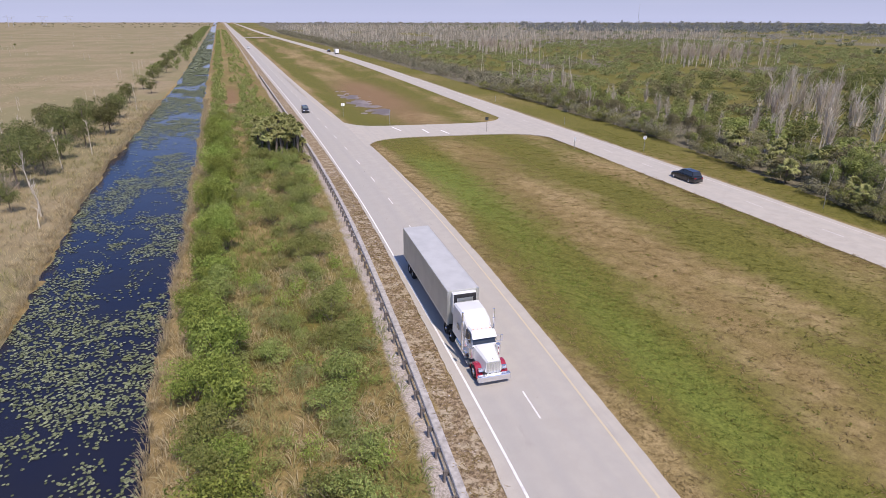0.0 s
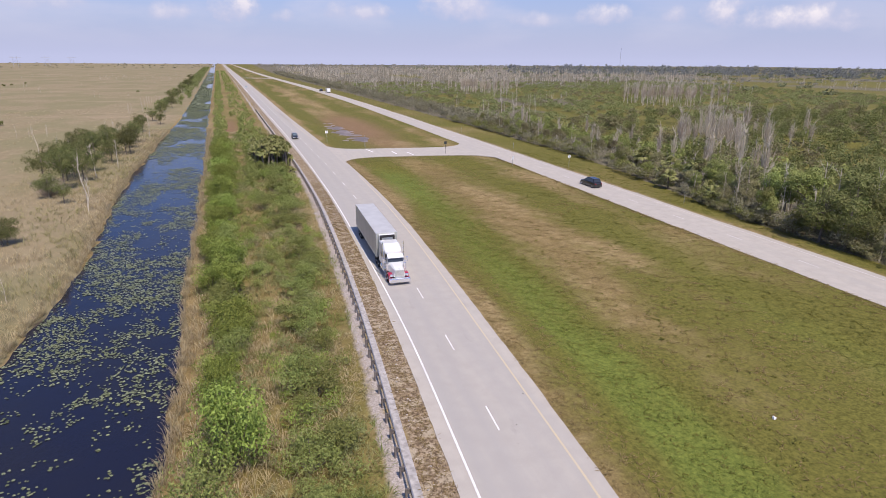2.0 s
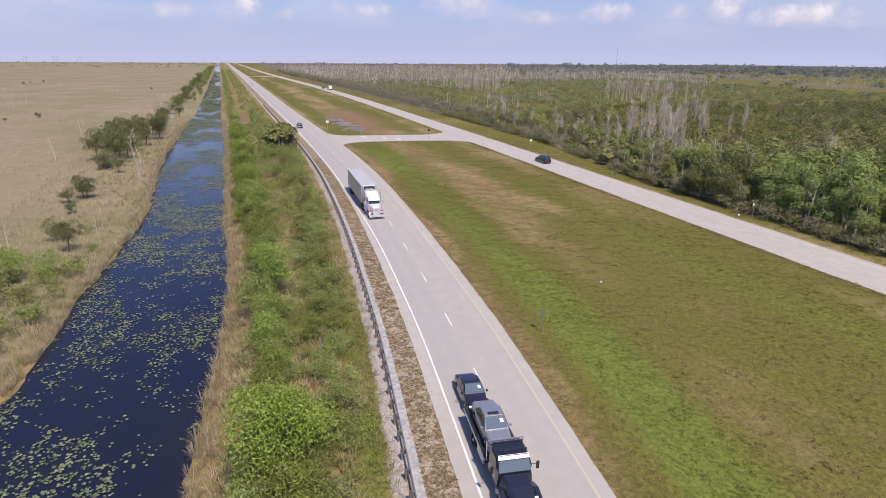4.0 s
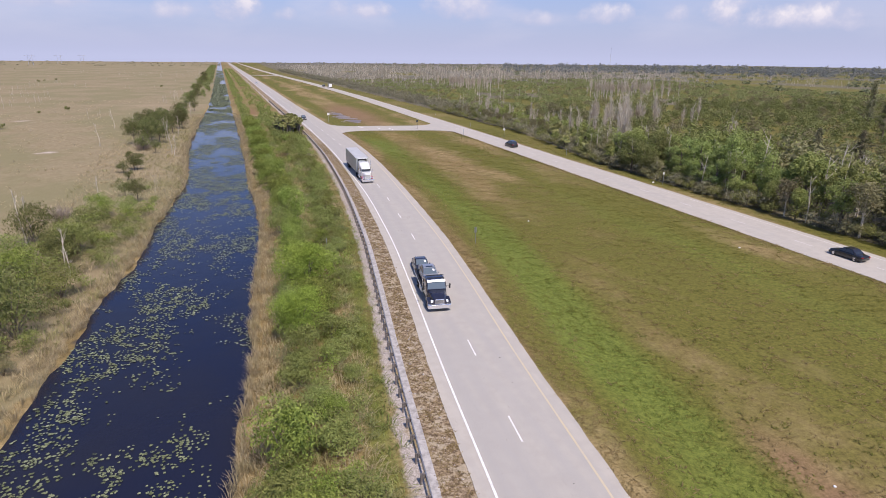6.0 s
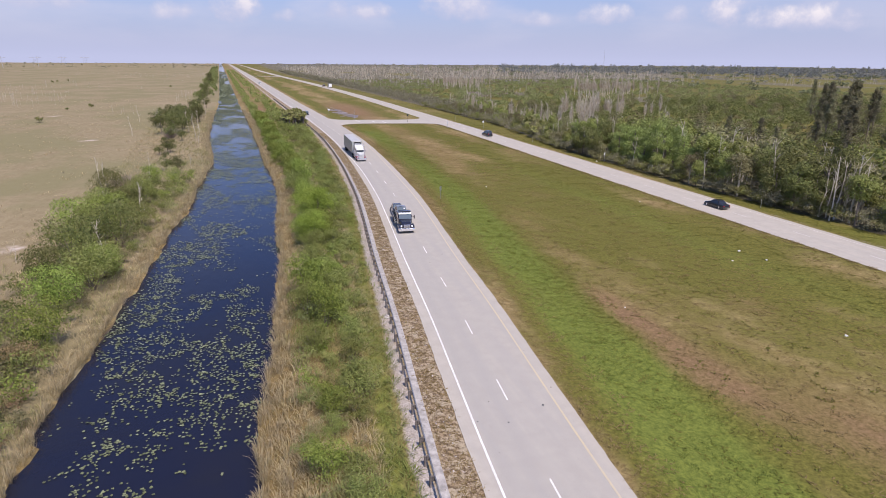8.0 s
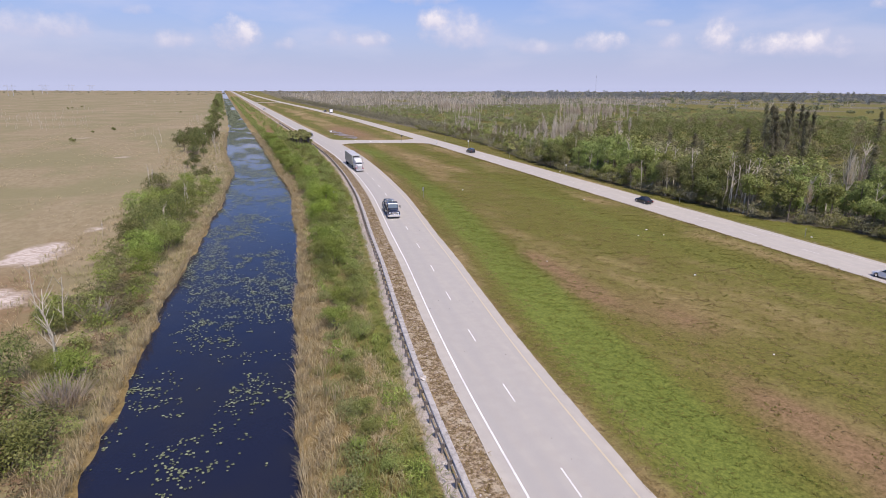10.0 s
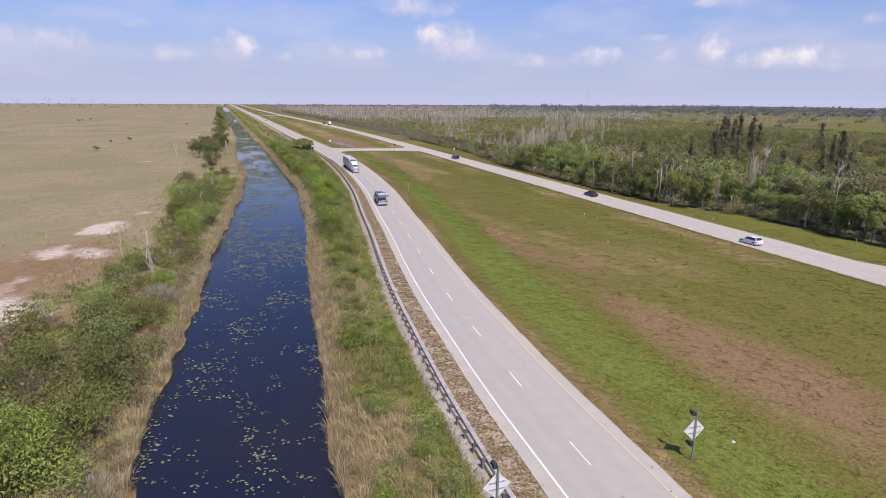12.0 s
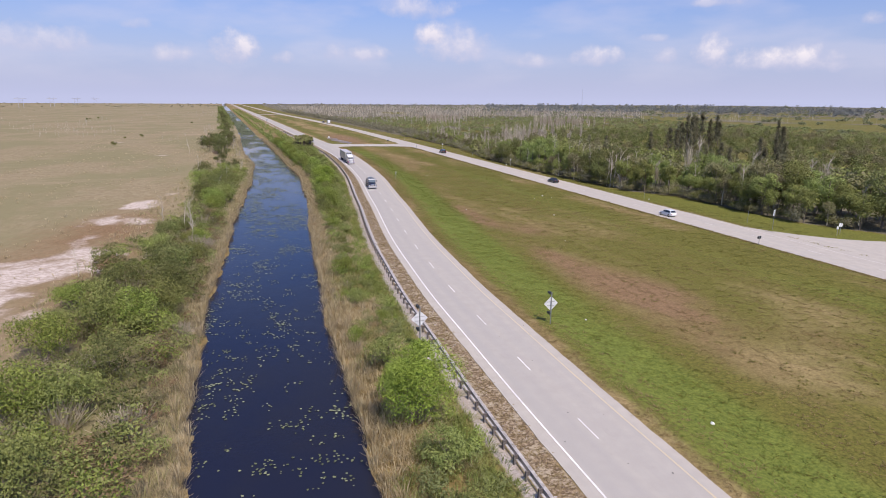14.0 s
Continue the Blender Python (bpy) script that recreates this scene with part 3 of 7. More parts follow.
sand = np.where(west & (X < canal_left(Y) - 8), sandy*0.8 + 2.6*(torn - 0.5)*ramp(sandy, 0.05, 0.4), 0)
BROWN = ((24.5, -127, 7.0, 16, 1.35), (22.5, -108, 3.8, 14, 0.95), (23.0, -74, 3.4, 10, 1.0), (23.4, -60, 2.3, 8, 1.1), (29, -84, 5, 9, 1.05), (37, -64, 5, 6, 0.6), (34, -146, 5, 6, 0.6), (20.5, -150, 4, 14, 0.6),
         (40, -7, 4.5, 6, 0.5), (27.5, -23, 3, 9, 0.3), (27, -36, 2.2, 8, 0.3), (46, 8, 4.5, 7, 0.4), (39, 26, 4, 10, 0.25), (47, 60, 5, 16, 0.2), (53, 96, 5, 7, 0.4))
worn = sum(k_*np.exp(-(((X - a_)/w_)**2 + ((Y - b_)/h_)**2)) for a_, b_, w_, h_, k_ in BROWN)
pink = pink + np.where(in_median, np.exp(-((U - GAP*0.5)/(GAP*0.28))**2)*np.exp(-((Y - 205)/70)**2) + worn*(0.55 + 0.5*streak + 0.4*(swath - 0.5)), 0)
halo = sum(0.42*k_*np.exp(-(((X - a_)/(2.1*w_))**2 + ((Y - b_)/(2.1*h_))**2)) for a_, b_, w_, h_, k_ in SANDY)
pink = np.where(west & (X < canal_left(Y) - 7), halo*(0.45 + 0.8*torn), pink)
mud = np.where(S > -0.5, ramp(S, 0.0, 0.6), 0)
for key, value in (("green", green), ("lush", lush), ("marsh", marsh), ("gravel", gravel), ("sand", sand), ("pink", pink), ("mud", mud), ("duff_shade", duff_shade), ("scorch", scorch)):
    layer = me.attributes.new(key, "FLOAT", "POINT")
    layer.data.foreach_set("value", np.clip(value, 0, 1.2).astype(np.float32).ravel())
tagged(new("ground", me), "flat grassy wetland with dry sawgrass, mown verges and sandy bare spots", "ground", kind="structure")

# shallow rain water standing in the median
py = np.linspace(140, 246, 54)
pm = centre(py) + right_edge(py) + 14 + 0.02*(py - 190)
wv = np.concatenate([np.stack([pm + k*9.5, py, np.full_like(py, -1.437)], -1) for k in (-1, 1)])
n = len(py)
wf = np.stack([np.arange(n - 1), np.arange(n - 1) + n, np.arange(1, n) + n, np.arange(1, n)], -1)
tagged(new("puddle_water", mesh_of("puddle_water", wv, wf, PUDDLE, smooth=True)), "shallow rain water standing in the low median", "water", kind="structure")

# canal water
wy = np.unique(np.concatenate([np.arange(-260, 300, 4.0), np.arange(300, 2400, 25.0)]))
rows_ = np.stack([canal_left(wy) - 3, canal_right(wy) + 3], 1)
wv = np.concatenate([np.stack([rows_[:, k], wy, np.full_like(wy, WATER_Z)], -1) for k in (0, 1)])
n = len(wy)
wf = np.stack([np.arange(n - 1), np.arange(n - 1) + n, np.arange(1, n) + n, np.arange(1, n)], -1)
tagged(new("canal_water", mesh_of("canal_water", wv, wf, WATER, smooth=True)), "still dark blue canal water between reedy banks", "water", kind="structure")


def ribbon(name, ys, xl, xr, top, mat, thick=0.14, inner=()):
    """A slab along the road from x = xl to xr, with sides; inner gives more rows of points between."""
    ys = np.asarray(ys, float)
    xs = [xl, *inner, xr]
    columns = len(xs)
    tops = [np.stack([x, ys, np.broadcast_to(top, ys.shape)], -1) for x in xs]
    v = np.concatenate([tops[0] - [0, 0, thick], *tops, tops[-1] - [0, 0, thick]])
    n, f = len(ys), []
    for k in range(columns + 1):
        a = np.arange(n - 1) + k*n
        f.append(np.stack([a, a + n, a + n + 1, a + 1], -1))
    return mesh_of(name, v, np.concatenate(f), mat)


road_y = np.unique(np.concatenate([np.arange(-260, -215, 2.5), np.arange(-215, 130, 0.8), np.arange(130, 300, 2.5), np.arange(300, 2450, 12.0)]))
c = centre(road_y)
edge_l = c + LEFT_EDGE + 0.07*(grain(road_y, 0*road_y, 3, 31) - 0.5) + 0.09*(grain(road_y, 0*road_y, 1.0, 40) - 0.5)
edge_r = c + right_edge(road_y) + 0.07*(grain(road_y, 0*road_y, 3, 32) - 0.5) + 0.09*(grain(road_y, 0*road_y, 1.0, 36) - 0.5)
wl_, yl_ = c + white_edge(road_y), c + right_yellow(road_y)
rows_in = [wl_ - 0.3, wl_ + 0.25, c - 2.6, c - 1.7, c - 0.8, c, c + 0.9, c + 1.8, c + 2.7, yl_ - 0.2, yl_ + 0.35]
trod = [0, 0, 0, 0.8, 1.0, 0.7, 1.0, 0.55, 0.5, 0.75, 0.4, 0.65, 0.1, 0, 0]
me = ribbon("road", road_y, edge_l, edge_r, 0.0, PAVEMENT, inner=rows_in)
me.attributes.new("trodden", "FLOAT", "POINT").data.foreach_set("value", np.repeat(np.array(trod, np.float32), len(road_y)))
tagged(new("road", me), "pale two-lane highway carriageway with worn painted lines", "road", kind="structure")
fl = far_left(road_y)
tagged(new("road", ribbon("road", road_y, fl + 0.2*(grain(road_y, 0*road_y, 3, 33) - 0.5), fl + far_right(road_y) + 0.3*(grain(road_y, 0*road_y, 4, 34) - 0.5), -0.5, PAVEMENT)),
       "pale opposite carriageway beyond the grassy median", "road", kind="structure")
# crossover through the median
cx = np.linspace(0, 1, 41)
for y_mid, half, flare in ((130.8, 7.2, 8.0), (768.0, 5.5, 7.0)):
    x0, x1 = float(centre(y_mid) + right_edge(y_mid)) - 0.6, float(far_left(y_mid)) + 0.5
    xx = x0 + (x1 - x0)*cx
    d0, d1 = xx - x0, x1 - xx
    grow = flare*(np.exp(-(d0/2.6)) + np.exp(-(d1/3.2)))
    low, high = y_mid - half - grow, y_mid + half + grow
    zz = 0.004 - 0.5*ramp(cx, 0.1, 0.98)
    v = np.concatenate([np.stack([xx, low, zz - 0.15], -1), np.stack([xx, low, zz], -1), np.stack([xx, high, zz], -1), np.stack([xx, high, zz - 0.15], -1)])
    n = len(cx)
    f = np.concatenate([np.stack([np.arange(n - 1) + k*n, np.arange(1, n) + k*n, np.arange(1, n) + (k + 1)*n, np.arange(n - 1) + (k + 1)*n], -1) for k in range(3)])
    tagged(new("crossover_road", mesh_of("crossover_road", v, f, PAVEMENT)), "paved crossover through the grassy median", "road", kind="structure")
CROSS_BARS = ((30.3, 136.6, 31.2, 131.1), (36.4, 131.7, 36.6, 127.3), (40.2, 129.8, 40.7, 125.4))
x0, x1 = float(centre(130.8) + right_edge(130.8)) - 0.6, float(far_left(130.8)) + 0.5
for xa, ya, xb, yb in CROSS_BARS:
    yy = np.array([yb, (ya + yb)/2, ya])
    xx = np.array([xb, (xa + xb)/2, xa])
    top = 0.016 - 0.5*ramp((xx - x0)/(x1 - x0), 0.1, 0.98)
    tagged(new("stop_line", ribbon("stop_line", yy, xx - 0.2, xx + 0.2, top, WHITE_PAINT, 0.006)), "worn white bar painted across the crossover", "road marking", "crossover bars", "structure")
# side road that joins the far carriageway
sx = np.linspace(69.2, 170, 40)
low = -139 - 9*np.exp(-(sx - 69.2)/6)
high = -121 + 24*np.exp(-(sx - 69.2)/9.0)
v = np.concatenate([np.stack([sx, low, np.full_like(sx, -0.65)], -1), np.stack([sx, low, np.full_like(sx, -0.504)], -1), np.stack([sx, high, np.full_like(sx, -0.504)], -1), np.stack([sx, high, np.full_like(sx, -0.65)], -1)])
n = len(sx)
f = np.concatenate([np.stack([np.arange(n - 1) + k*n, np.arange(1, n) + k*n, np.arange(1, n) + (k + 1)*n, np.arange(n - 1) + (k + 1)*n], -1) for k in range(3)])
tagged(new("side_road", mesh_of("side_road", v, f, PAVEMENT)), "paved side road joining the far carriageway", "road", kind="structure")

# painted lines
LZ = 0.005
near_y = road_y[road_y < 1400]


def line(name, ys, x, width, z, mat, label):
    tagged(new(name, ribbon(name, ys, x - width/2, x + width/2, z, mat, 0.003)), label, "road marking", kind="structure")


line("edge_line", near_y, centre(near_y) + white_edge(near_y), 0.15, LZ, WHITE_PAINT, "solid white edge line on the road")
for lo, hi in ((-260, 100), (152, 1400)):
    yy = near_y[(near_y >= lo) & (near_y <= hi)]
    line("edge_line", yy, centre(yy) + right_yellow(yy), 0.15, LZ, YELLOW_PAINT, "solid faded yellow edge line on the road")
line("edge_line", near_y, far_left(near_y) + far_right(near_y) - 1.2, 0.14, -0.495, FADED_PAINT, "faded white edge line on the far carriageway")
dash_n = np.arange(-34, 36)
base_y = np.interp(dash_n, [-34, 0, 6, 8, 11, 12, 14, 16, 19, 35], [68.5 + 34*12.19, 68.5, -2.5, -24.4, -60.5, -71.7, -95.2, -118.6, -154.2, -154.2 - 16*12.19]) - 1.5
for y0 in base_y:
    yy = np.array([y0 - 1.5, y0, y0 + 1.5])
    ob = new("lane_dash", ribbon("lane_dash", yy, centre(yy) - 0.062, centre(yy) + 0.062, LZ, DASH_PAINT, 0.003))
    tagged(ob, "short white lane dash painted on the road", "road marking", "lane dashes", "structure")
for k in range(-16, 34):
    yy = np.array([12.19*k + 3 - 1.5, 12.19*k + 3 + 1.5])
    x = far_left(yy) + far_right(yy)*0.48
    ob = new("lane_dash", ribbon("lane_dash", yy, x - 0.075, x + 0.075, -0.495, FADED_PAINT, 0.003))
    tagged(ob, "faded white lane dash on the far carriageway", "road marking", "far lane dashes", "structure")

# ---- guard rail with posts ----
rail_y = np.arange(-240, 274, 1.905)
line_y = np.arange(-240, 275, 1.5)
rx = centre(line_y) + RAIL
slope = np.gradient(rx, line_y)
side = np.stack([1/np.sqrt(1 + slope**2), -slope/np.sqrt(1 + slope**2)], -1)
profile = [(0.0, 0.42), (0.05, 0.47), (0.075, 0.51), (0.02, 0.565), (0.02, 0.60), (0.075, 0.655), (0.05, 0.69), (0.0, 0.735), (-0.012, 0.735), (-0.012, 0.42)]
loops = [np.stack([rx + side[:, 0]*a, line_y + side[:, 1]*a, np.full_like(rx, b)], -1) for a, b in profile]
v = np.concatenate(loops)
n = len(line_y)
f = np.concatenate([np.stack([np.arange(n - 1) + k*n, np.arange(n - 1) + ((k + 1) % len(profile))*n, np.arange(1, n) + ((k + 1) % len(profile))*n, np.arange(1, n) + k*n], -1) for k in range(len(profile))])
guard = thing("guard_rail", float(centre(0)) + RAIL, 0, -0.14, 0, "long galvanised guard rail on dark posts beside the road", "guard rail")
beam = part_of("beam", mesh_of("beam", v - np.array([float(centre(0)) + RAIL, 0, -0.14]), f, GALVANISED), guard, "corrugated grey steel beam")
bm = bmesh.new()
box(bm, -0.065, 0.065, -0.08, 0.08, -0.5, 0.86, 0.012)
post_me = bpy.data.meshes.new("post")
bm.to_mesh(post_me), bm.free()
post_me.materials.append(POST_WOOD)
bm = bmesh.new()
box(bm, -0.075, 0.075, -0.07, 0.07, 0.54, 0.86, 0.01)
block_me = bpy.data.meshes.new("spacer_block")
bm.to_mesh(block_me), bm.free()
block_me.materials.append(POST_WOOD)
for y in rail_y[:290]:
    x = float(centre(y)) + RAIL - float(centre(0)) - RAIL
    turn = -math.degrees(math.atan(float(centre(y + 1) - centre(y - 1))/2))
    p = part_of("post", post_me, guard)
    p.matrix_basis = pose(x - 0.255, y, 0, 0, 0, turn)
    b_ = part_of("spacer_block", block_me, p)
    b_.matrix_basis = pose(0.158, 0, 0)
yy = line_y
tagged(new("pavement", ribbon("pavement", yy, centre(yy) + RAIL + 0.1, centre(yy) + RAIL + 0.75, -0.008, STRIP, 0.1)), "narrow grey asphalt strip under the guard rail", "pavement", kind="structure")


# ---- plants: shapes as arrays ----
def unit(v):
    return v/np.maximum(np.linalg.norm(v, axis=-1, keepdims=True), 1e-9)


def leaves_at(p, out, size, r, slim=0.55, droop=0.0):
    """A pointed leaf at each point, facing roughly along out."""
    n = len(p)
    face = unit(out + 0.5*r.normal(size=(n, 3)))
    along = unit(np.cross(face, r.normal(size=(n, 3))))
    along[:, 2] -= droop
    along = unit(along)
    across = unit(np.cross(face, along))
    s = (size*(0.6 + 0.8*r.random(n)))[:, None]
    a, b = p - along*s*0.5, across*s*slim*0.5 + face*s*0.06
    v = np.stack([a - b + face*s*0.1, a + b, p + along*s*0.5], 1).reshape(-1, 3)
    return v, np.arange(3*n).reshape(-1, 3)


def tubes(segments, sides=5):
    """Tapered tubes (a, b, radius a, radius b) as quads."""
    vs, fs, at = [], [], 0
    ang = np.arange(sides)*2*math.pi/sides
    for a, b, ra, rb in segments:
        a, b = np.array(a, float), np.array(b, float)
        d = unit(b - a)
        u = unit(np.cross(d, [0.3, 0.9, 0.1]))
        w = np.cross(d, u)
        ring = np.cos(ang)[:, None]*u + np.sin(ang)[:, None]*w
        vs += [a + ring*ra, b + ring*rb]
        k = np.arange(sides)
        fs.append(np.stack([k, (k + 1) % sides, (k + 1) % sides + sides, k + sides], -1) + at)
        at += 2*sides
    return np.concatenate(vs), np.concatenate(fs)


def lobed(r, width, height, lobes, count, base=0.12):
    """Points and outward ways over a heap of overlapping lobes, with gaps between."""
    c = r.normal(size=(lobes, 3))
    c = unit(c)*(0.25 + 0.75*r.random((lobes, 1))**0.5)
    mid = c*[width*0.33, width*0.33, height*0.33] + [0, 0, height*(0.42 + base)]
    rad = width*(0.12 + 0.11*r.random(lobes))
    k = r.integers(0, lobes, count)
    d = unit(r.normal(size=(count, 3)))
    d[:, 2] = np.where(d[:, 2] < -0.35, -d[:, 2], d[:, 2])
    p = mid[k] + d*(rad[k]*(0.68 + 0.4*r.random(count)**0.8))[:, None]*[1, 1, min(1.15, max(0.7, height/width))] + r.normal(size=(count, 3))*width*0.008
    p[:, 2] = np.maximum(p[:, 2], 0.05)
    return p, d, mid, rad


def bush_shape(seed, width, height, leaf, count, lobes=13, slim=0.55, base=0.05):
    r = np.random.default_rng(seed)
    p, d, mid, rad = lobed(r, width, height, lobes, count, base)
    crown = leaves_at(p, d + [0, 0, 0.35], leaf, r, slim)
    stems = []
    for m in mid[:8]:
        knee = np.array([m[0]*0.35, m[1]*0.35, m[2]*0.45])
        stems += [((0, 0, -0.15), knee, 0.02 + 0.012*height, 0.014 + 0.008*height), (knee, m, 0.014 + 0.008*height, 0.008)]
    return crown, tubes(stems)


def tree_shape(seed, width, height, leaf, count, clear=0.25):
    r = np.random.default_rng(seed)
    p, d, mid, rad = lobed(r, width, height*(1 - clear), 17, count, 0.02)
    p[:, 2] += height*clear
    mid[:, 2] += height*clear
    crown = leaves_at(p, d + [0, 0, 0.3], leaf, r)
    stems = [((0, 0, -0.2), (0.1, 0, height*0.35), 0.02*height, 0.015*height), ((0.1, 0, height*0.35), (0, 0.1, height*0.7), 0.015*height, 0.008*height)]
    for m in mid[:10]:
        stems.append(((0.05, 0, height*(0.25 + 0.3*r.random())), m, 0.007*height, 0.02))
    return crown, tubes(stems)


def pine_shape(seed, height, count):
    """A tall feathery tree with upswept sprays and a ragged outline."""
    r = np.random.default_rng(seed)
    boughs = 84
    t = np.sort(0.14 + 0.86*r.random(boughs)**0.9)
    turn = r.random(boughs)*2*math.pi
    reach = height*(0.155*(1 - t)**0.8 + 0.022)*(0.45 + 0.75*r.random(boughs))
    start = np.stack([0*t, 0*t, t*height*0.94], -1)
    tip = start + np.stack([np.cos(turn)*reach, np.sin(turn)*reach, reach*(0.35 + 0.5*r.random(boughs))], -1)
    stems = [((0, 0, -0.3), (0.15, 0.1, height*0.5), 0.017*height, 0.011*height), ((0.15, 0.1, height*0.5), (0, 0, height*0.98), 0.011*height, 0.015)]
    stems += [(a, b, 0.05, 0.012) for a, b in zip(start, tip)]
    k, u = r.integers(0, boughs, count), 0.25 + 0.8*r.random((count, 1))
    p = start[k] + (tip[k] - start[k])*u + r.normal(size=(count, 3))*[0.2, 0.2, 0.3]
    crown = leaves_at(p, unit(tip[k] - start[k]) + [0, 0, 0.5], 0.5, r, 0.26)
    return crown, tubes(stems, 5)


def snag_shape(seed, height, lean=0.06, boughs=9, sides=5):
    """A bleached dead trunk with broken upswept limbs."""
    r = np.random.default_rng(seed)
    pts = [np.zeros(3)]
    for k in range(4):
        pts.append(pts[-1] + np.array([r.normal()*lean*height*0.25, r.normal()*lean*height*0.25, height/4]))
    rad = 0.0115*height*np.array([1.3, 0.95, 0.75, 0.5, 0.2]) + 0.012
    stems = [(pts[k] - ([0, 0, 0.2] if k == 0 else [0, 0, 0]), pts[k + 1], rad[k], rad[k + 1]) for k in range(4)]
    for _ in range(boughs):
        u = 1.2 + 2.6*r.random()
        k = int(u)
        a = pts[k] + (pts[min(k + 1, 4)] - pts[k])*(u - k)
        turn, reach = r.random()*2*math.pi, height*(0.1 + 0.16*r.random())
        b = a + np.array([math.cos(turn)*reach*0.55, math.sin(turn)*reach*0.55, reach*(0.6 + 0.5*r.random())])
        stems.append((a, b, 0.02 + 0.002*height, 0.01))
        if r.random() < 0.6:
            stems.append(((a + b)/2, (a + b)/2 + np.array([r.normal(), r.normal(), 1.2 + r.random()])*reach*0.28, 0.02, 0.008))
    return tubes(stems, sides)


def twiggy_shape(seed, width, height, count):
    """A bare bush: a haze of thin upright twigs."""
    r = np.random.default_rng(seed)
    turn, u = r.random(count)*2*math.pi, r.random(count)**0.6
    foot = np.stack([np.cos(turn)*u, np.sin(turn)*u, 0*u], -1)*width*0.28
    top = foot*(1.2 + 0.9*r.random((count, 1))) + r.normal(size=(count, 3))*[0.12, 0.12, 0]*width
    top[:, 2] = height*(0.45 + 0.6*r.random(count))*(1.05 - 0.4*u)
    side = unit(np.cross(top - foot, r.normal(size=(count, 3))))*(0.012 + 0.006*height)
    v = np.stack([foot - side, foot + side, top + side*0.5, top - side*0.5], 1).reshape(-1, 3)
    return v, np.arange(4*count).reshape(-1, 4)


def palm_shape(seed, height, fronds=34, spread=1.7):
    """A cabbage palm: fan fronds on stalks round the top of a bare trunk, the lower ones hanging dry."""
    r = np.random.default_rng(seed)
    top = np.array([0.12*r.normal(), 0.12*r.normal(), height])
    vs, at = [], 0
    for _ in range(fronds):
        turn, tilt = r.random()*2*math.pi, radians(-14 + 98*r.random()**0.8)
        way = np.array([math.cos(turn)*math.cos(tilt), math.sin(turn)*math.cos(tilt), math.sin(tilt)])
        hub = top + way*spread*(0.45 + 0.2*r.random())
        flat = unit(np.cross(way, [0, 0, 1]))
        upw = np.cross(flat, way)
        vs.append(np.array([top, top + flat*0.03, hub, hub - flat*0.03]))
        for a in np.linspace(-1.7, 1.7, 15):
            d = way*math.cos(a) + flat*math.sin(a)
            length = spread*(0.48 + 0.1*r.random())*(0.75 + 0.25*math.cos(a))
            end = hub + d*length - np.array([0, 0, 0.25*length*(1 + abs(a)*0.4)]) + upw*0.08*r.normal()
            mid = hub + d*length*0.55 + upw*0.1
            s = np.cross(d, upw)*0.062*spread
            vs.append(np.array([hub, mid + s, end, mid - s]))
    v = np.concatenate(vs)
    trunk = tubes([((0, 0, -0.2), top*[0.5, 0.5, 0.5], 0.2, 0.17), (top*[0.5, 0.5, 0.5], top, 0.17, 0.24)], 8)
    return (v, np.arange(len(v)).reshape(-1, 4)), trunk


def tuft_shape(seed, blades, height, spread, width):
    """A tuft of bent blades, each a quad folded over at the tip."""
    r = np.random.default_rng(seed)
    turn = r.random(blades)*2*math.pi
    way = np.stack([np.cos(turn), np.sin(turn), 0*turn], -1)
    foot = way*(spread*0.35*r.random((blades, 1)))
    h = height*(0.55 + 0.6*r.random((blades, 1)))
    lean = spread*(0.25 + 0.8*r.random((blades, 1)))
    mid = foot + way*lean*0.45 + np.concatenate([0*h, 0*h, h*0.7], 1)
    tip = foot + way*lean + np.concatenate([0*h, 0*h, h*0.95], 1)
    s = np.stack([-np.sin(turn), np.cos(turn), 0*turn], -1)*width
    v = np.stack([foot, mid + s, tip, mid - s], 1).reshape(-1, 3)
    return v, np.arange(4*blades).reshape(-1, 4)


def joined(name, shapes, xs, ys, zs, sizes, mat, label, category, seed=5, tall=None):
    """Many copies of a few shapes, turned and scaled at random, as one mesh of uncountable stuff."""
    r = np.random.default_rng(seed)
    pick = r.integers(0, len(shapes), len(xs))
    tall = np.ones(len(xs)) if tall is None else tall
    vs, fs, at = [], [], 0
    for k, (v, f) in enumerate(shapes):
        i = np.nonzero(pick == k)[0]
        if not len(i):
            continue
        a = r.random(len(i))*2*math.pi
        ca, sa, sc = np.cos(a)[:, None], np.sin(a)[:, None], sizes[i][:, None]
        px = (v[None, :, 0]*ca - v[None, :, 1]*sa)*sc + xs[i][:, None]
        py = (v[None, :, 0]*sa + v[None, :, 1]*ca)*sc + ys[i][:, None]
        pz = v[None, :, 2]*sc*tall[i][:, None] + zs[i][:, None]
        vs.append(np.stack([px, py, pz], -1).reshape(-1, 3))
        fs.append((f[None] + (np.arange(len(i))*len(v))[:, None, None] + at).reshape(-1, f.shape[1]))
        at += len(i)*len(v)
    ob = new(name, mesh_of(name, np.concatenate(vs), np.concatenate(fs), mat))
    return tagged(ob, label, category, kind="stuff")


def plant(name, shape, leaf_mat, wood_mat, label, category, group, parts=("crown", "trunk")):
    """A model plant at the origin, to be copied; it is cleared away once its copies stand."""
    crown, wood = shape
    ob = tagged(new(name), label, category, group)
    if crown is not None:
        part_of(parts[0], mesh_of(parts[0], *crown, leaf_mat), ob)
    if wood is not None:
        part_of(parts[1], mesh_of(parts[1], *wood, wood_mat), ob)
    return ob


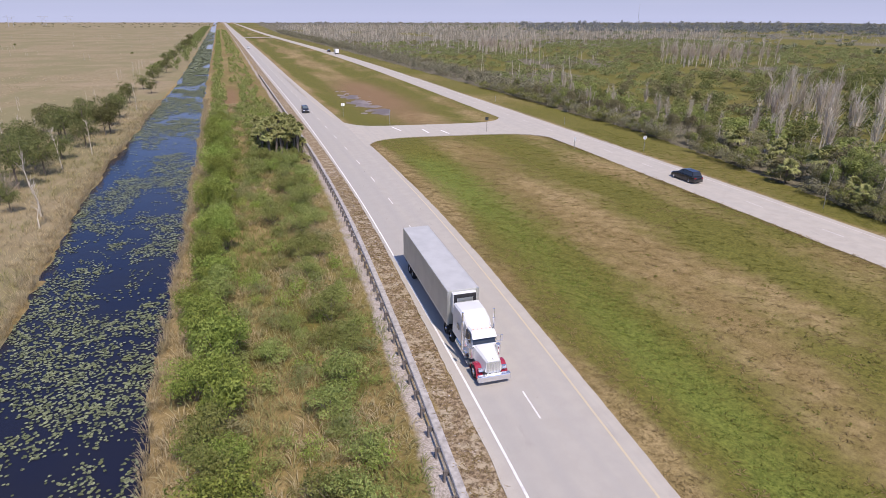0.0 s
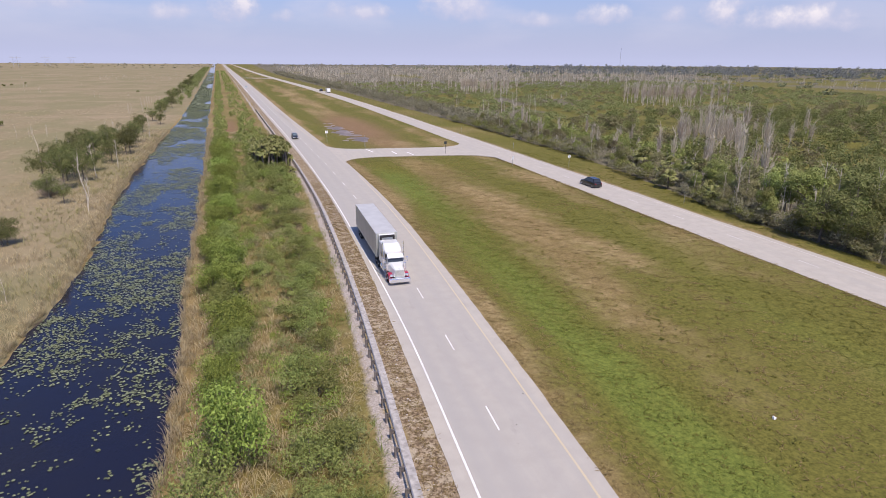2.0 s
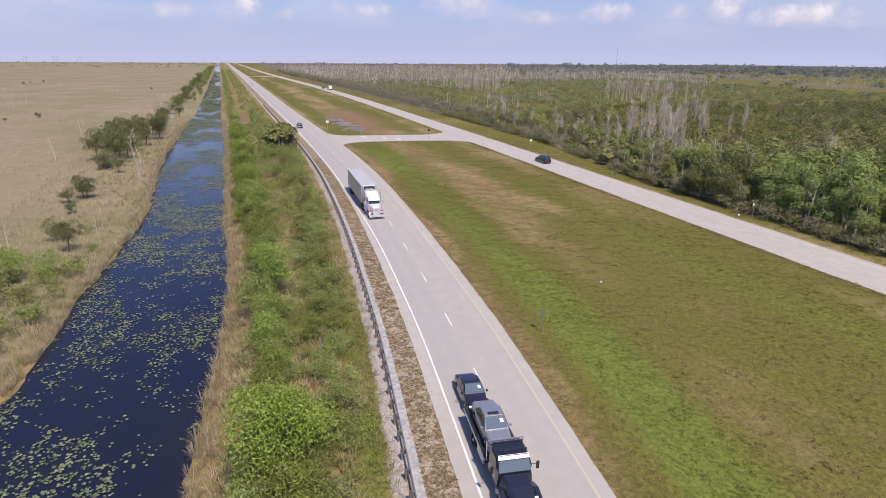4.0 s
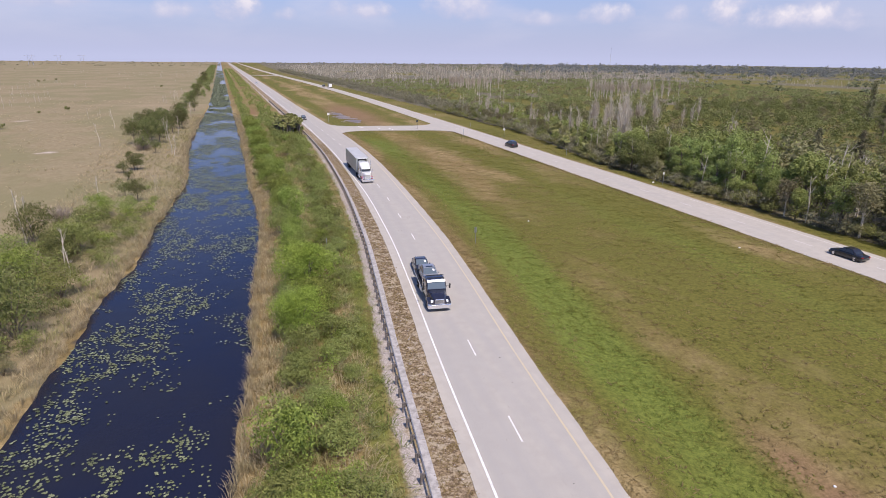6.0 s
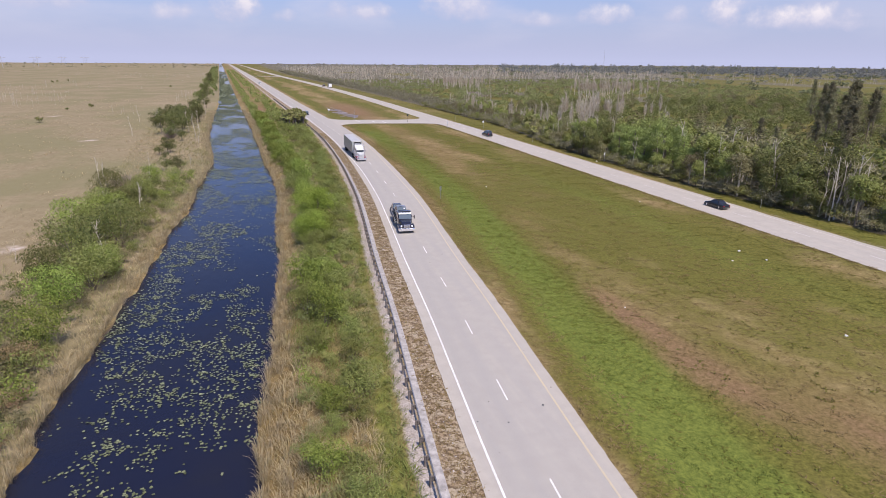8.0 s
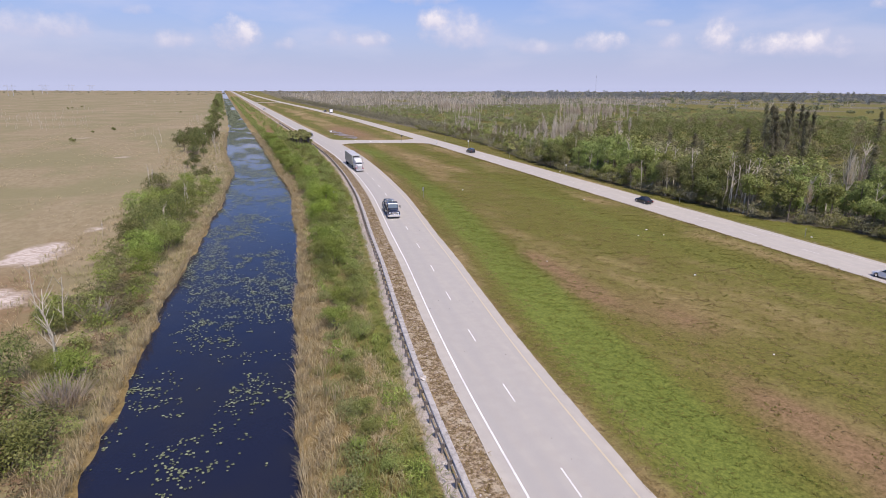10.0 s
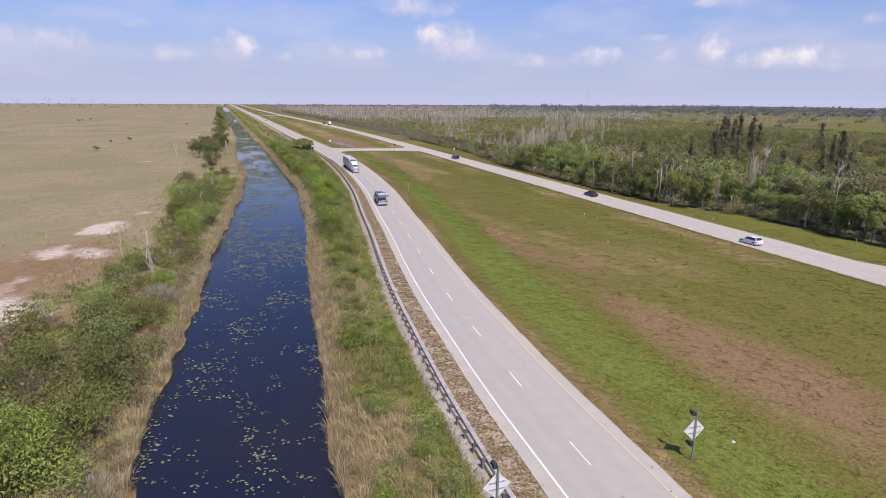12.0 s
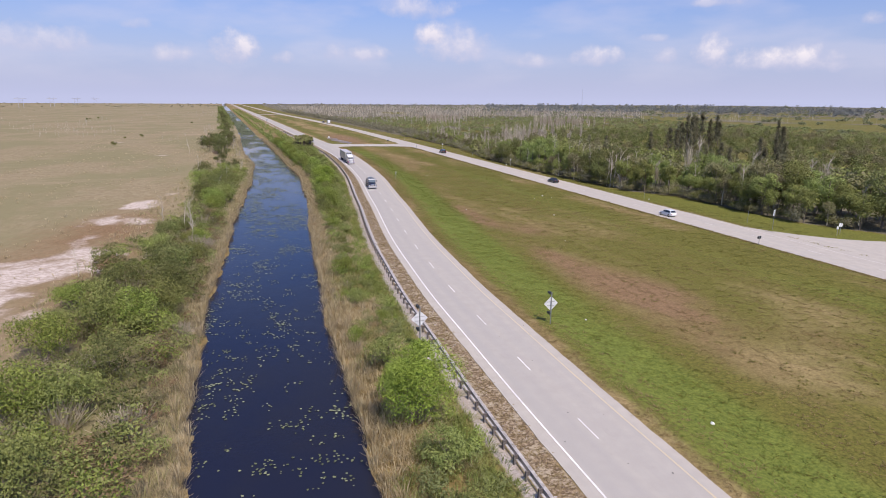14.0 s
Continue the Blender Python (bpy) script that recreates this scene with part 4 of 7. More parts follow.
def scatter(models, spots, seed, span=1.0, high=1.0):
    """Copies of the models, in turn, at (x, y, width), each scaled to its width and stretched upward by high."""
    r = np.random.default_rng(seed)
    for k, (x, y, w) in enumerate(spots):
        m = models[int(r.integers(0, len(models)))]
        sc = w/span
        copy_thing(m, pose(x, y, float(ground_z(x, y)) - 0.03, 0, 0, r.random()*360) @ Matrix.Diagonal((sc, sc, sc*high*(0.85 + 0.3*r.random()), 1)))


def clear_away(models):
    for m in models:
        for o in (*m.children_recursive, m):
            bpy.data.objects.remove(o)


# ---- shrubs on the strip between canal and guard rail ----
bright = [plant("shrub", bush_shape(100 + k, 5.0, 4.3, 0.165, 4200, 24), LEAF_BRIGHT, BARK, "dense bright green shrub on the canal bank", "shrub", "bright bank shrubs", ("foliage", "stem")) for k in range(3)]
middle = [plant("shrub", bush_shape(110 + k, 5.0, 3.6, 0.16, 2900, 20), LEAF_MID, BARK, "rounded mid-green shrub in tall grass on the canal bank", "shrub", "bank shrubs", ("foliage", "stem")) for k in range(3)]
olive = [plant("shrub", bush_shape(120 + k, 5.0, 3.0, 0.16, 2200, 16, 0.4), LEAF_OLIVE, BARK, "thin olive-grey shrub with bare twigs on the bank", "shrub", "olive shrubs", ("foliage", "stem")) for k in range(2)]
scatter(bright, [(-4.3, 31.4, 3.4), (-6.3, 39, 4.4), (-4.4, 43.9, 4.4), (-5.3, 57, 5.2), (-6.6, 71.4, 5.2), (-6.7, 82.7, 5.2), (-6.9, 102, 6.2), (-7.3, 133, 5.0),
                 (-4.2, -27.0, 5.0), (-13.5, -108.6, 3.2), (-10.8, -79, 3.6), (-9.3, -72.5, 3.2), (-16.6, -133.5, 2.6), (-6.9, 51, 4.4)], 1, 5.0)
full = [plant("tree", bush_shape(105, 5.0, 5.0, 0.105, 15000, 36), LEAF_LIME, BARK, "dense round bright green tree behind the guard rail", "tree", "round trees", ("foliage", "stem"))]
scatter(full, [(-14.9, -150.8, 7.5), (-15.2, -145.6, 3.6), (-4.7, -22.5, 7.8), (-6.2, -31.5, 6.4)], 4, 5.0)
scatter(middle, [(-4.7, 36.3, 3.0), (0.3, 15.2, 4.6), (-3.1, 1.4, 4.2), (-4.1, -6.9, 4.4), (0.1, -7.5, 2.0), (1.2, 26.5, 4.6), (-6.8, -38.5, 3.8), (-5.4, -48.2, 4.4), (-8.4, -50.5, 3.4),
                 (2.6, 62, 4.4), (0.5, 74, 5.0), (-5.8, 122, 6), (-14.4, -122.4, 3.2), (-15.0, -140.2, 5.2), (-14.6, -157, 5.0), (-15.0, -163, 4.6), (-1.0, 96, 6.0), (3.0, 88, 5.0), (-6, 150, 5)], 2, 5.0)
r = np.random.default_rng(41)
more = []
for _ in range(240):
    y = -205 + 385*r.random()
    lo, hi = float(canal_right(y)) + 2.6, float(centre(y)) + RAIL - 2.8
    if hi - lo > 1.5:
        more.append((lo + (hi - lo)*r.random(), y, 1.1 + 2.6*r.random()**1.5*min(1, (hi - lo)/7)))
more = [m for m in more if m[1] > -62 or r.random() < 0.55]
near_row = []
for y in np.concatenate([np.arange(-62, 18, 4.3), np.arange(18, 150, 2.9)]):
    y = float(y + 1.6*(r.random() - 0.5))
    near_row.append((float(canal_right(y)) + 2.9 + 2.2*r.random(), y, 3.2 + 2.3*r.random()))
order = r.permutation(len(near_row))
near_row = [near_row[k] for k in order]
second_row = []
for y in np.concatenate([np.arange(-104, 8, 4.2), np.arange(8, 150, 3.6)]):
    y = float(y + 2.0*(r.random() - 0.5))
    second_row.append((float(centre(y)) + RAIL - 3.4 - 2.6*r.random(), y, (2.2 if y < 0 else 2.6) + 2.2*r.random()))
scatter(middle, second_row, 19, 5.0)
scatter(bright, near_row[:46], 15, 5.0, 1.3)
scatter(middle, near_row[46:], 16, 5.0, 1.3)
scatter(middle, [(a_, b_, 1.35*c_) for a_, b_, c_ in more[:36]], 3, 5.0)
scatter(bright, more[36:48], 5, 5.0)


def undergrowth(spots, seed, mat, label, span=4.0):
    xs, ys, ws = np.array(spots).T
    shapes = [bush_shape(seed + k, 4.0, 2.5, 0.19, 460, 13)[0] for k in range(3)]
    joined("undergrowth", shapes, xs, ys, ground_z(xs, ys) - 0.03, ws/span, mat, label, "undergrowth", seed)


r = np.random.default_rng(42)
brush = []
for _ in range(900):
    y = -200 + 375*r.random()
    lo, hi = float(canal_right(y)) + 2.4, float(centre(y)) + RAIL - 2.4
    thick_ = 1.0 if -58 < y < 120 else 0.45
    if hi - lo > 1.2 and r.random() < thick_:
        brush.append((lo + (hi - lo)*r.random(), y, 1.2 + 2.3*r.random()))
undergrowth(brush[0::3], 750, LEAF_MID, "tangled green brush covering the canal bank")
undergrowth(brush[1::3], 760, LEAF_BRIGHT, "fresh green brush covering the canal bank")
undergrowth(brush[2::3], 770, LEAF_SCRUB, "yellow-green brush covering the canal bank")
undergrowth(more[48:95], 710, LEAF_OLIVE, "low olive brush in the grass of the canal bank")
undergrowth(more[95:150], 720, LEAF_MID, "low green brush in the grass of the canal bank")

# ---- trees and shrubs on the far bank and in the marsh ----
darkb = [plant("shrub", bush_shape(130 + k, 7.0, 5.0, 0.19, 4000, 30), LEAF_DARK, BARK, "dark green broadleaf shrub at the marsh edge", "shrub", "marsh shrubs", ("foliage", "stem")) for k in range(3)]
lime = [plant("shrub", bush_shape(145 + k, 7.0, 4.8, 0.18, 4200, 30), LEAF_BRIGHT, BARK, "fresh yellow-green shrub in the thicket along the canal", "shrub", "thicket shrubs", ("foliage", "stem")) for k in range(2)]
hedge = [plant("shrub", bush_shape(140 + k, 7.0, 4.6, 0.18, 4200, 30), LEAF_MID, BARK, "spreading green shrub in the thicket along the canal", "shrub", "thicket shrubs", ("foliage", "stem")) for k in range(3)]
rust = [plant("shrub", bush_shape(150, 6.0, 3.6, 0.19, 2600, 18), LEAF_RUST, BARK, "half-dry shrub with rusty brown leaves in the thicket", "shrub", "rusty shrubs", ("foliage", "stem"))]
bare = [plant("bare_shrub", (twiggy_shape(160 + k, 5.0, 3.4, 420), None), TWIG_GREY, BARK, "leafless grey-brown twiggy shrub", "shrub", "bare shrubs", ("branchwork", "stem")) for k in range(2)]
thicket = [(-36.5, -118, 6.6), (-39.4, -122, 7.2), (-35.8, -111.7, 6), (-42, -123, 7.6), (-46.1, -127.8, 7.4), (-38.9, -135, 6.6), (-41, -141.3, 7), (-44.5, -141, 7.4), (-36, -106.9, 7.4), (-34.9, -95.4, 6),
           (-34.5, -82, 5), (-39.2, -82, 6.2), (-39.6, -90.3, 6.6), (-46.5, -113, 6), (-42, -108, 6.6), (-41.5, -152, 7), (-47, -150, 7), (-38, -100, 6.4)]
dense = []
r = np.random.default_rng(47)
for _ in range(330):
    y = -208 + 128*r.random()
    dense.append((float(canal_left(y)) - (1.0 if -132 < y < -92 else 2.6) - 15*r.random(), y, 2.6 + 3.2*r.random()))
for _ in range(150):
    y = -72 + 95*r.random()
    dense.append((float(canal_left(y)) - 2.4 - 10*r.random(), y, 2.2 + 2.8*r.random()))
west_mid = [(-31.3, -39.2, 8), (-32.6, -54, 6), (-34.5, -32, 8), (-31.6, 3, 7), (-34.1, -11.4, 8), (-31, -23, 7.4), (-29.6, -13, 6), (-31, -35, 5.4), (-37.8, 9, 7), (-35, -20, 7), (-38, -16, 7), (-33, 1, 6), (-37, -3, 6), (-33.5, -44, 7), (-36, -38, 6), (-28.4, 22.7, 4.5), (-32.4, 22.5, 5)]
west_far = [(-34.7, 65.7, 6), (-34.2, 54.4, 3), (-29.4, 32.2, 4.6), (-36.7, 96, 6.4), (-34.5, 112, 8), (-33.2, 135, 8), (-31.4, 150, 8), (-40.6, 147, 10), (-36, 149, 9), (-37.3, 117, 8.4), (-34.8, 124, 7), (-37.6, 215, 9),
            (-36.3, 240, 10), (-35.3, 262, 10), (-36.3, 285, 10), (-35, 306, 10), (-38, 340, 11), (-39, 390, 10), (-41, 450, 12), (-41, 505, 14), (-43, 560, 12), (-47, 640, 14), (-35.2, 190, 7), (-33, 172, 8), (-36, 104, 9), (-41, 110, 8), (-39, 124, 9), (-43, 132, 8), (-38, 141, 9), (-33, 160, 8), (-39, 165, 8), (-35, 202, 9), (-32, 226, 8)]
marsh_tree = [plant("tree", tree_shape(155 + k, 5.8, 6.0, 0.2, 3000, 0.16), LEAF_MARSH, BARK, "dark green tree on bare stems at the marsh edge", "tree", "marsh trees") for k in range(3)]
scatter(marsh_tree, [(a_ + 1.0, b_, c_*(0.95 if b_ < 180 else 0.72)) for a_, b_, c_ in west_far] + [(-36.6, 113, 6), (-39, 146, 7.5), (-31, 148, 7), (-36, 151, 7), (-44.5, 134, 6), (-44.5, 155, 6), (-33, 172, 6), (-35.5, 63, 4), (-32.2, 91, 4), (-33.2, 66, 4.4), (-31.3, 38, 4.2)], 20, 6.4, 1.05)
scatter(hedge, thicket[::3] + west_mid[::3], 6, 7.0, 1.25)
scatter(lime, thicket[1::3] + west_mid[1::3], 17, 7.0, 1.25)
scatter(darkb, thicket[2::3] + west_mid[2::3], 7, 7.0, 1.3)
r = np.random.default_rng(43)
fill = []
for _ in range(110):
    y = -205 + 150*r.random()
    fill.append((float(canal_left(y)) - 3.2 - 13*r.random()**1.2*(1 if y < -95 else 0.55), y, 2.0 + 3.4*r.random()))
for _ in range(60):
    y = -55 + 100*r.random()
    fill.append((float(canal_left(y)) - 3.0 - 7*r.random(), y, 1.5 + 3.0*r.random()*(1 if y < 15 else 0.4)))
scatter(hedge, fill[0:30:2] + fill[110:120], 8, 7.0)
undergrowth(fill[1:60:2] + fill[120:145], 730, LEAF_MID, "green brush filling the thicket beside the canal")
undergrowth(fill[30:60:2] + fill[60:85] + fill[150:165], 740, LEAF_OLIVE, "olive brush filling the thicket beside the canal")
scatter(olive, fill[145:150], 10, 5.0)
undergrowth(dense[0:240:8], 810, LEAF_RUST, "rusty brown brush in the thicket on the marsh side")
undergrowth(dense[0::3], 780, LEAF_DARK, "dense green brush of the thicket on the marsh side")
undergrowth(dense[1::3], 790, LEAF_MID, "fresh green brush of the thicket on the marsh side")
undergrowth(dense[5::6], 820, LEAF_DARK, "dark green brush of the thicket on the marsh side")
undergrowth(dense[2::6], 800, LEAF_BRIGHT, "yellow-green brush of the thicket on the marsh side")
r = np.random.default_rng(49)
waterside = []
for y in np.arange(-150, -60, 1.9):
    waterside.append((float(canal_left(y)) - 1.5 - 1.6*r.random(), float(y), 2.0 + 1.8*r.random()))
undergrowth(waterside[0::3], 830, LEAF_RUST, "rusty brown brush hanging over the canal edge")
undergrowth(waterside[1::3], 840, LEAF_MID, "fresh green brush hanging over the canal edge")
undergrowth(waterside[2::3], 850, LEAF_OLIVE, "olive brush hanging over the canal edge")
scatter(rust, fill[85:97], 11, 6.0)
scatter(bare, fill[97:110] + [(-36.5, -144.5, 4), (-41, -133, 3.6), (-34, -126, 3), (-38, 22, 4.5), (-36.5, 100, 5)], 12, 5.0)

snags = [plant("dead_tree", (None, snag_shape(170 + k, 8.0, 0.05 + 0.03*k, 6 + 2*k)), TWIG_GREY, PALE_BARK, "bleached dead tree trunk with broken limbs", "dead tree", "dead marsh trees") for k in range(4)]
spots = [(-28, 88, 8), (-26.9, 83, 6.5), (-45, 145, 6), (-44, 140, 5.5), (-43.2, 147, 5), (-32, 116, 6.5), (-49, 110, 7), (-29.6, 127, 6.5), (-26.1, 37.6, 3), (-29.6, 183, 7), (-31, -5, 5.5), (-32, -29.5, 6.5), (-53, 156, 6), (-26.5, 43, 3),
         (-38.8, 9, 7.5), (-38.2, 9.8, 6.5), (-33.6, 27, 5.6), (-30.2, -6.5, 4.6), (-35.8, -81.4, 8.2), (-35.2, -81, 6), (-42.5, -26, 2.6), (-37.6, -69.6, 6.5), (-42, -63, 6), (-49.8, -96.9, 4), (-48, -98, 3.2)]
scatter(snags, spots[:14], 13, 8.0)
scatter(snags, spots[14:], 14, 8.0)
r = np.random.default_rng(44)
far_n = 900
fy = 190 + 800*r.random(far_n)
fx = canal_left(fy) - 14 - (20 + 0.42*fy)*r.random(far_n)**1.4
keep = grain(fx, fy, 45, 44) > 0.66
fx, fy = fx[keep], fy[keep]
joined("dead_trees", [snag_shape(180 + k, 6.0, 0.06, 7) for k in range(3)], fx, fy, ground_z(fx, fy), 0.35 + 0.4*r.random(len(fx)), PALE_BARK, "scattered small bleached dead trees far out in the marsh", "dead trees")
fn = 22
fy = 150 + 1500*r.random(fn)
fx = canal_left(fy) - 25 - 0.55*fy*r.random(fn)
joined("marsh_bushes", [bush_shape(190, 4.0, 2.6, 0.6, 160)[0]], fx, fy, ground_z(fx, fy), 0.5 + 0.8*r.random(fn), LEAF_DARK, "scattered dark bushes far out in the marsh", "bushes")

# ---- cabbage palms beside the guard rail ----
palms = [plant("palm_tree", palm_shape(200 + k, 1.2 + 1.15*k, 40, 1.15), PALM_LEAF, BARK, "cabbage palm with stiff fan fronds beside the guard rail", "palm tree", "roadside palms", ("frond_crown", "trunk")) for k in range(4)]
r = np.random.default_rng(45)
for k in range(84):
    x, y = 0.3 + 8.0*r.random(), 109.5 + 16*r.random()
    sc = 0.9 + 0.35*r.random()
    copy_thing(palms[k % 4], pose(x, y, float(ground_z(x, y)), 4*r.normal(), 4*r.normal(), 360*r.random()) @ Matrix.Diagonal((sc, sc, sc, 1)))
for x, y, sc in ((8.3, 106.5, 0.62), (7.6, 108.5, 0.72), (6.4, 109, 0.8)):
    copy_thing(palms[0], pose(x, y, float(ground_z(x, y)), 0, 0, 360*r.random()) @ Matrix.Diagonal((sc, sc, sc*0.8, 1)))

scatter(middle, [(1.2, 107.6, 3.8), (3.6, 106.8, 3.6), (5.8, 106.2, 3.0), (-0.6, 110, 3.6), (2.4, 103.5, 3.4), (4.8, 102.5, 2.8)], 21, 5.0, 1.15)

# ---- woods beyond the far carriageway ----
def wood_height(y):
    return np.interp(y, [-220, -100, -40, 25, 50, 75, 120, 200, 400], [11.5, 11.5, 11.0, 11.0, 8.5, 6.0, 4.8, 5.0, 5.4])


def twig_haze(seed, count=38):
    v, f = twiggy_shape(seed, 1.9, 4.6, count)
    return v + [0, 0, 4.4], f


broad = [plant("tree", tree_shape(300 + k, 5.0, 7.6, 0.25, 2900), LEAF_MID, BARK, "green broadleaf tree in the roadside woods", "tree", "roadside trees") for k in range(3)]
lively = [plant("tree", tree_shape(310 + k, 4.4, 8.4, 0.23, 3000, 0.06), LEAF_LIVELY, BARK, "bright fresh-green tree at the edge of the woods", "tree", "bright roadside trees") for k in range(2)]
shady = [plant("tree", tree_shape(320 + k, 6.6, 8.0, 0.26, 3200, 0.08), LEAF_DARK, BARK, "dense dark green tree in the roadside woods", "tree", "dark roadside trees") for k in range(2)]
dusty = [plant("tree", tree_shape(330 + k, 4.6, 7.0, 0.24, 2100, 0.2), LEAF_OLIVE, PALE_BARK, "thin olive tree with pale stems in the woods", "tree", "olive roadside trees") for k in range(2)]
pines = [plant("pine_tree", pine_shape(340 + k, 17.0, 3300), NEEDLE, BARK, "tall dark feathery pine rising above the woods", "pine tree", "tall pines") for k in range(3)]
wood_palm = [plant("palm_tree", palm_shape(350, 2.6, 30, 1.7), PALM_LEAF, BARK, "wild palm with long fronds at the edge of the woods", "palm tree", "wild palms", ("frond_crown", "trunk"))]
grey = [plant("dead_tree", (twig_haze(365 + k), snag_shape(360 + k, 9.0, 0.05, 26)), TWIG_GREY, PALE_BARK, "grey leafless tree with many upright limbs", "dead tree", "dead roadside trees") for k in range(3)]


def scatter_tall(models, spots, seed, tall):
    r = np.random.default_rng(seed)
    for x, y, h in spots:
        m = models[int(r.integers(0, len(models)))]
        sc = h/tall
        wide = sc*(0.9 + 0.25*r.random())
        copy_thing(m, pose(x, y, float(ground_z(x, y)) - 0.05, 0, 0, r.random()*360) @ Matrix.Diagonal((wide, wide, sc, 1)))


r = np.random.default_rng(46)
deep = {"broad": [], "shady": [], "dusty": [], "edge": []}
kinds = {"broad": [], "lively": [], "shady": [], "dusty": [], "grey": [], "palm": [], "edge": []}
for y in np.arange(-205, 200, 3.6):
    for row in range(5):
        x = float(woods_edge(y)) + 3.2 + 4.6*row + 2.4*(r.random() - 0.5)
        yy = y + 2.6*(r.random() - 0.5)
        if -146 < yy < -112 and x < 190:
            continue
        h = float(wood_height(yy))*(0.6 + 0.65*r.random())*(0.8 if row == 0 else 1.0)
        u, drift = r.random(), float(grain(x, yy, 16, 47))
        if yy > 55:
            key = "grey" if u < 0.3 and row > 1 else "palm" if u < 0.2 and yy < 95 else "edge" if row > 2 and u < 0.85 else "dusty" if u < 0.6 else "broad" if u < 0.85 else "shady"
            if key == "grey":
                h *= 1.5
        else:
            key = "lively" if drift > 0.66 and row < 3 else "shady" if drift < 0.36 else "grey" if u < 0.12 else "dusty" if u < 0.4 else "broad"
        if row < 2 or key in ("palm", "grey", "lively"):
            kinds[key].append((x, yy, h))
        else:
            deep[key].append((x, yy, h))
kinds["lively"] += [(79.5, 19, 9.5), (81, 27.6, 9), (83, 22, 10.5), (86, 33, 10), (80.5, 33, 8), (88, -4, 9.5), (85, -20, 9), (82, -28, 8)]
kinds["shady"] += [(88.3, -81, 10), (92, -88, 10), (98.4, -95, 10.5), (97.6, -84, 10), (103, -100, 10.5), (110, -104, 11), (126, -84, 11), (94, -76, 10), (107, -94, 10)]
for key, models, tall in (("broad", broad, 7.6), ("lively", lively, 8.4), ("shady", shady, 8.0), ("dusty", dusty, 7.0), ("grey", grey, 9.0), ("palm", wood_palm, 5.0), ("edge", bright, 5.0)):
    scatter_tall(models, kinds[key][:280], 48, tall)
for key, mat, tall, label in (("broad", LEAF_MID, 7.6, "green crowns behind the first trees of the woods"), ("shady", LEAF_DARK, 8.0, "dark crowns behind the first trees of the woods"),
                              ("dusty", LEAF_OLIVE, 7.0, "olive crowns behind the first trees of the woods"), ("edge", LEAF_MID, 5.0, "low green growth behind the first trees of the woods")):
    xs, ys, hs = np.array(deep[key]).T
    shapes = [tree_shape(370 + k, 6.0, tall, 0.48, 410, 0.1)[0] for k in range(3)]
    joined("tree_tops", shapes, xs, ys, ground_z(xs, ys), hs/tall, mat, label, "woods", 52)
r = np.random.default_rng(53)
n = 760
y = -205 + 420*r.random(n)
x = woods_edge(y) + 0.6 + 6.5*r.random(n)**1.3
keep = ~((y < -106) & (y > -150))
x, y = x[keep], y[keep]
for k, (mat, label) in enumerate(((LEAF_MID, "green brush along the foot of the woods"), (LEAF_OLIVE, "dusty olive brush along the foot of the woods"), (LEAF_DUSTY, "dusty grey-olive brush along the foot of the woods"))):
    i = np.nonzero((np.arange(len(x)) % 3 == k))[0]
    joined("brush", [bush_shape(380 + k, 4.0, 2.8, 0.23, 330, 14)[0]], x[i], y[i], ground_z(x[i], y[i]) - 0.05, 0.6 + 0.8*r.random(len(i)), mat, label, "brush", 54 + k)
scatter_tall(pines, [(183, 41, 21), (180, 47, 19.5), (187, 52, 18), (175, 36, 19), (191, 38, 17), (168, -18, 17), (172, -12, 15), (162, -24, 14), (101, 9, 13), (96, -10, 12.5), (104, 2, 13), (131, 0, 16),
                     (127, 6, 14), (136, -6, 15), (150, 15, 16), (155, 22, 17), (143, 10, 15), (120, -38, 13), (116, -36, 12), (210, 60, 19), (216, 84, 19), (200, 66, 18), (230, 40, 17), (88, -78, 11), (112, -50, 12.5), (109, -46, 11), (117, -58, 13), (123, -52, 12), (160, 30, 17), (165, 26, 16), (178, 30, 18), (145, -30, 14), (150, -36, 13), (138, -44, 12.5)], 49, 17.0)
r = np.random.default_rng(50)
copse = []
for cx_, cy_, sx_, sy_, num in ((174, 412, 9, 20, 60), (243, 282, 17, 14, 64), (116, 98, 7, 8, 14), (141, 116, 11, 9, 18)):
    for _ in range(num):
        copse.append((cx_ + sx_*r.normal(), cy_ + sy_*r.normal(), 8.0 + 5.5*r.random()))
scatter_tall(grey, copse, 51, 9.0)

r = np.random.default_rng(55)
n = 150
y = -95 + 300*r.random(n)
x = woods_edge(y) + 1.5 + 15*r.random(n)
keep = (grain(x, y, 14, 56) > 0.38) & ~((y < -108) & (y > -150))
x, y = x[keep], y[keep]
joined("dead_trees", [snag_shape(390 + k, 7.0, 0.07, 6, 4) for k in range(4)], x, y, ground_z(x, y), wood_height(y)/7.0*(0.6 + 0.5*r.random(len(x))), PALE_BARK, "slender pale stems standing among the roadside trees", "dead trees")

# low green scrub, tree tops and grey dead woods that go on to the horizon
def field(n, x0, x1, y0, y1, seed, bias=1.0):
    r = np.random.default_rng(seed)
    y = y0 + (y1 - y0)*r.random(n)**bias
    x = x0 + (x1 - x0)*r.random(n)
    inside = (x > woods_edge(y) + 20) & ~((x < 200) & (y < -108) & (y > -150))
    return x[inside], y[inside], r


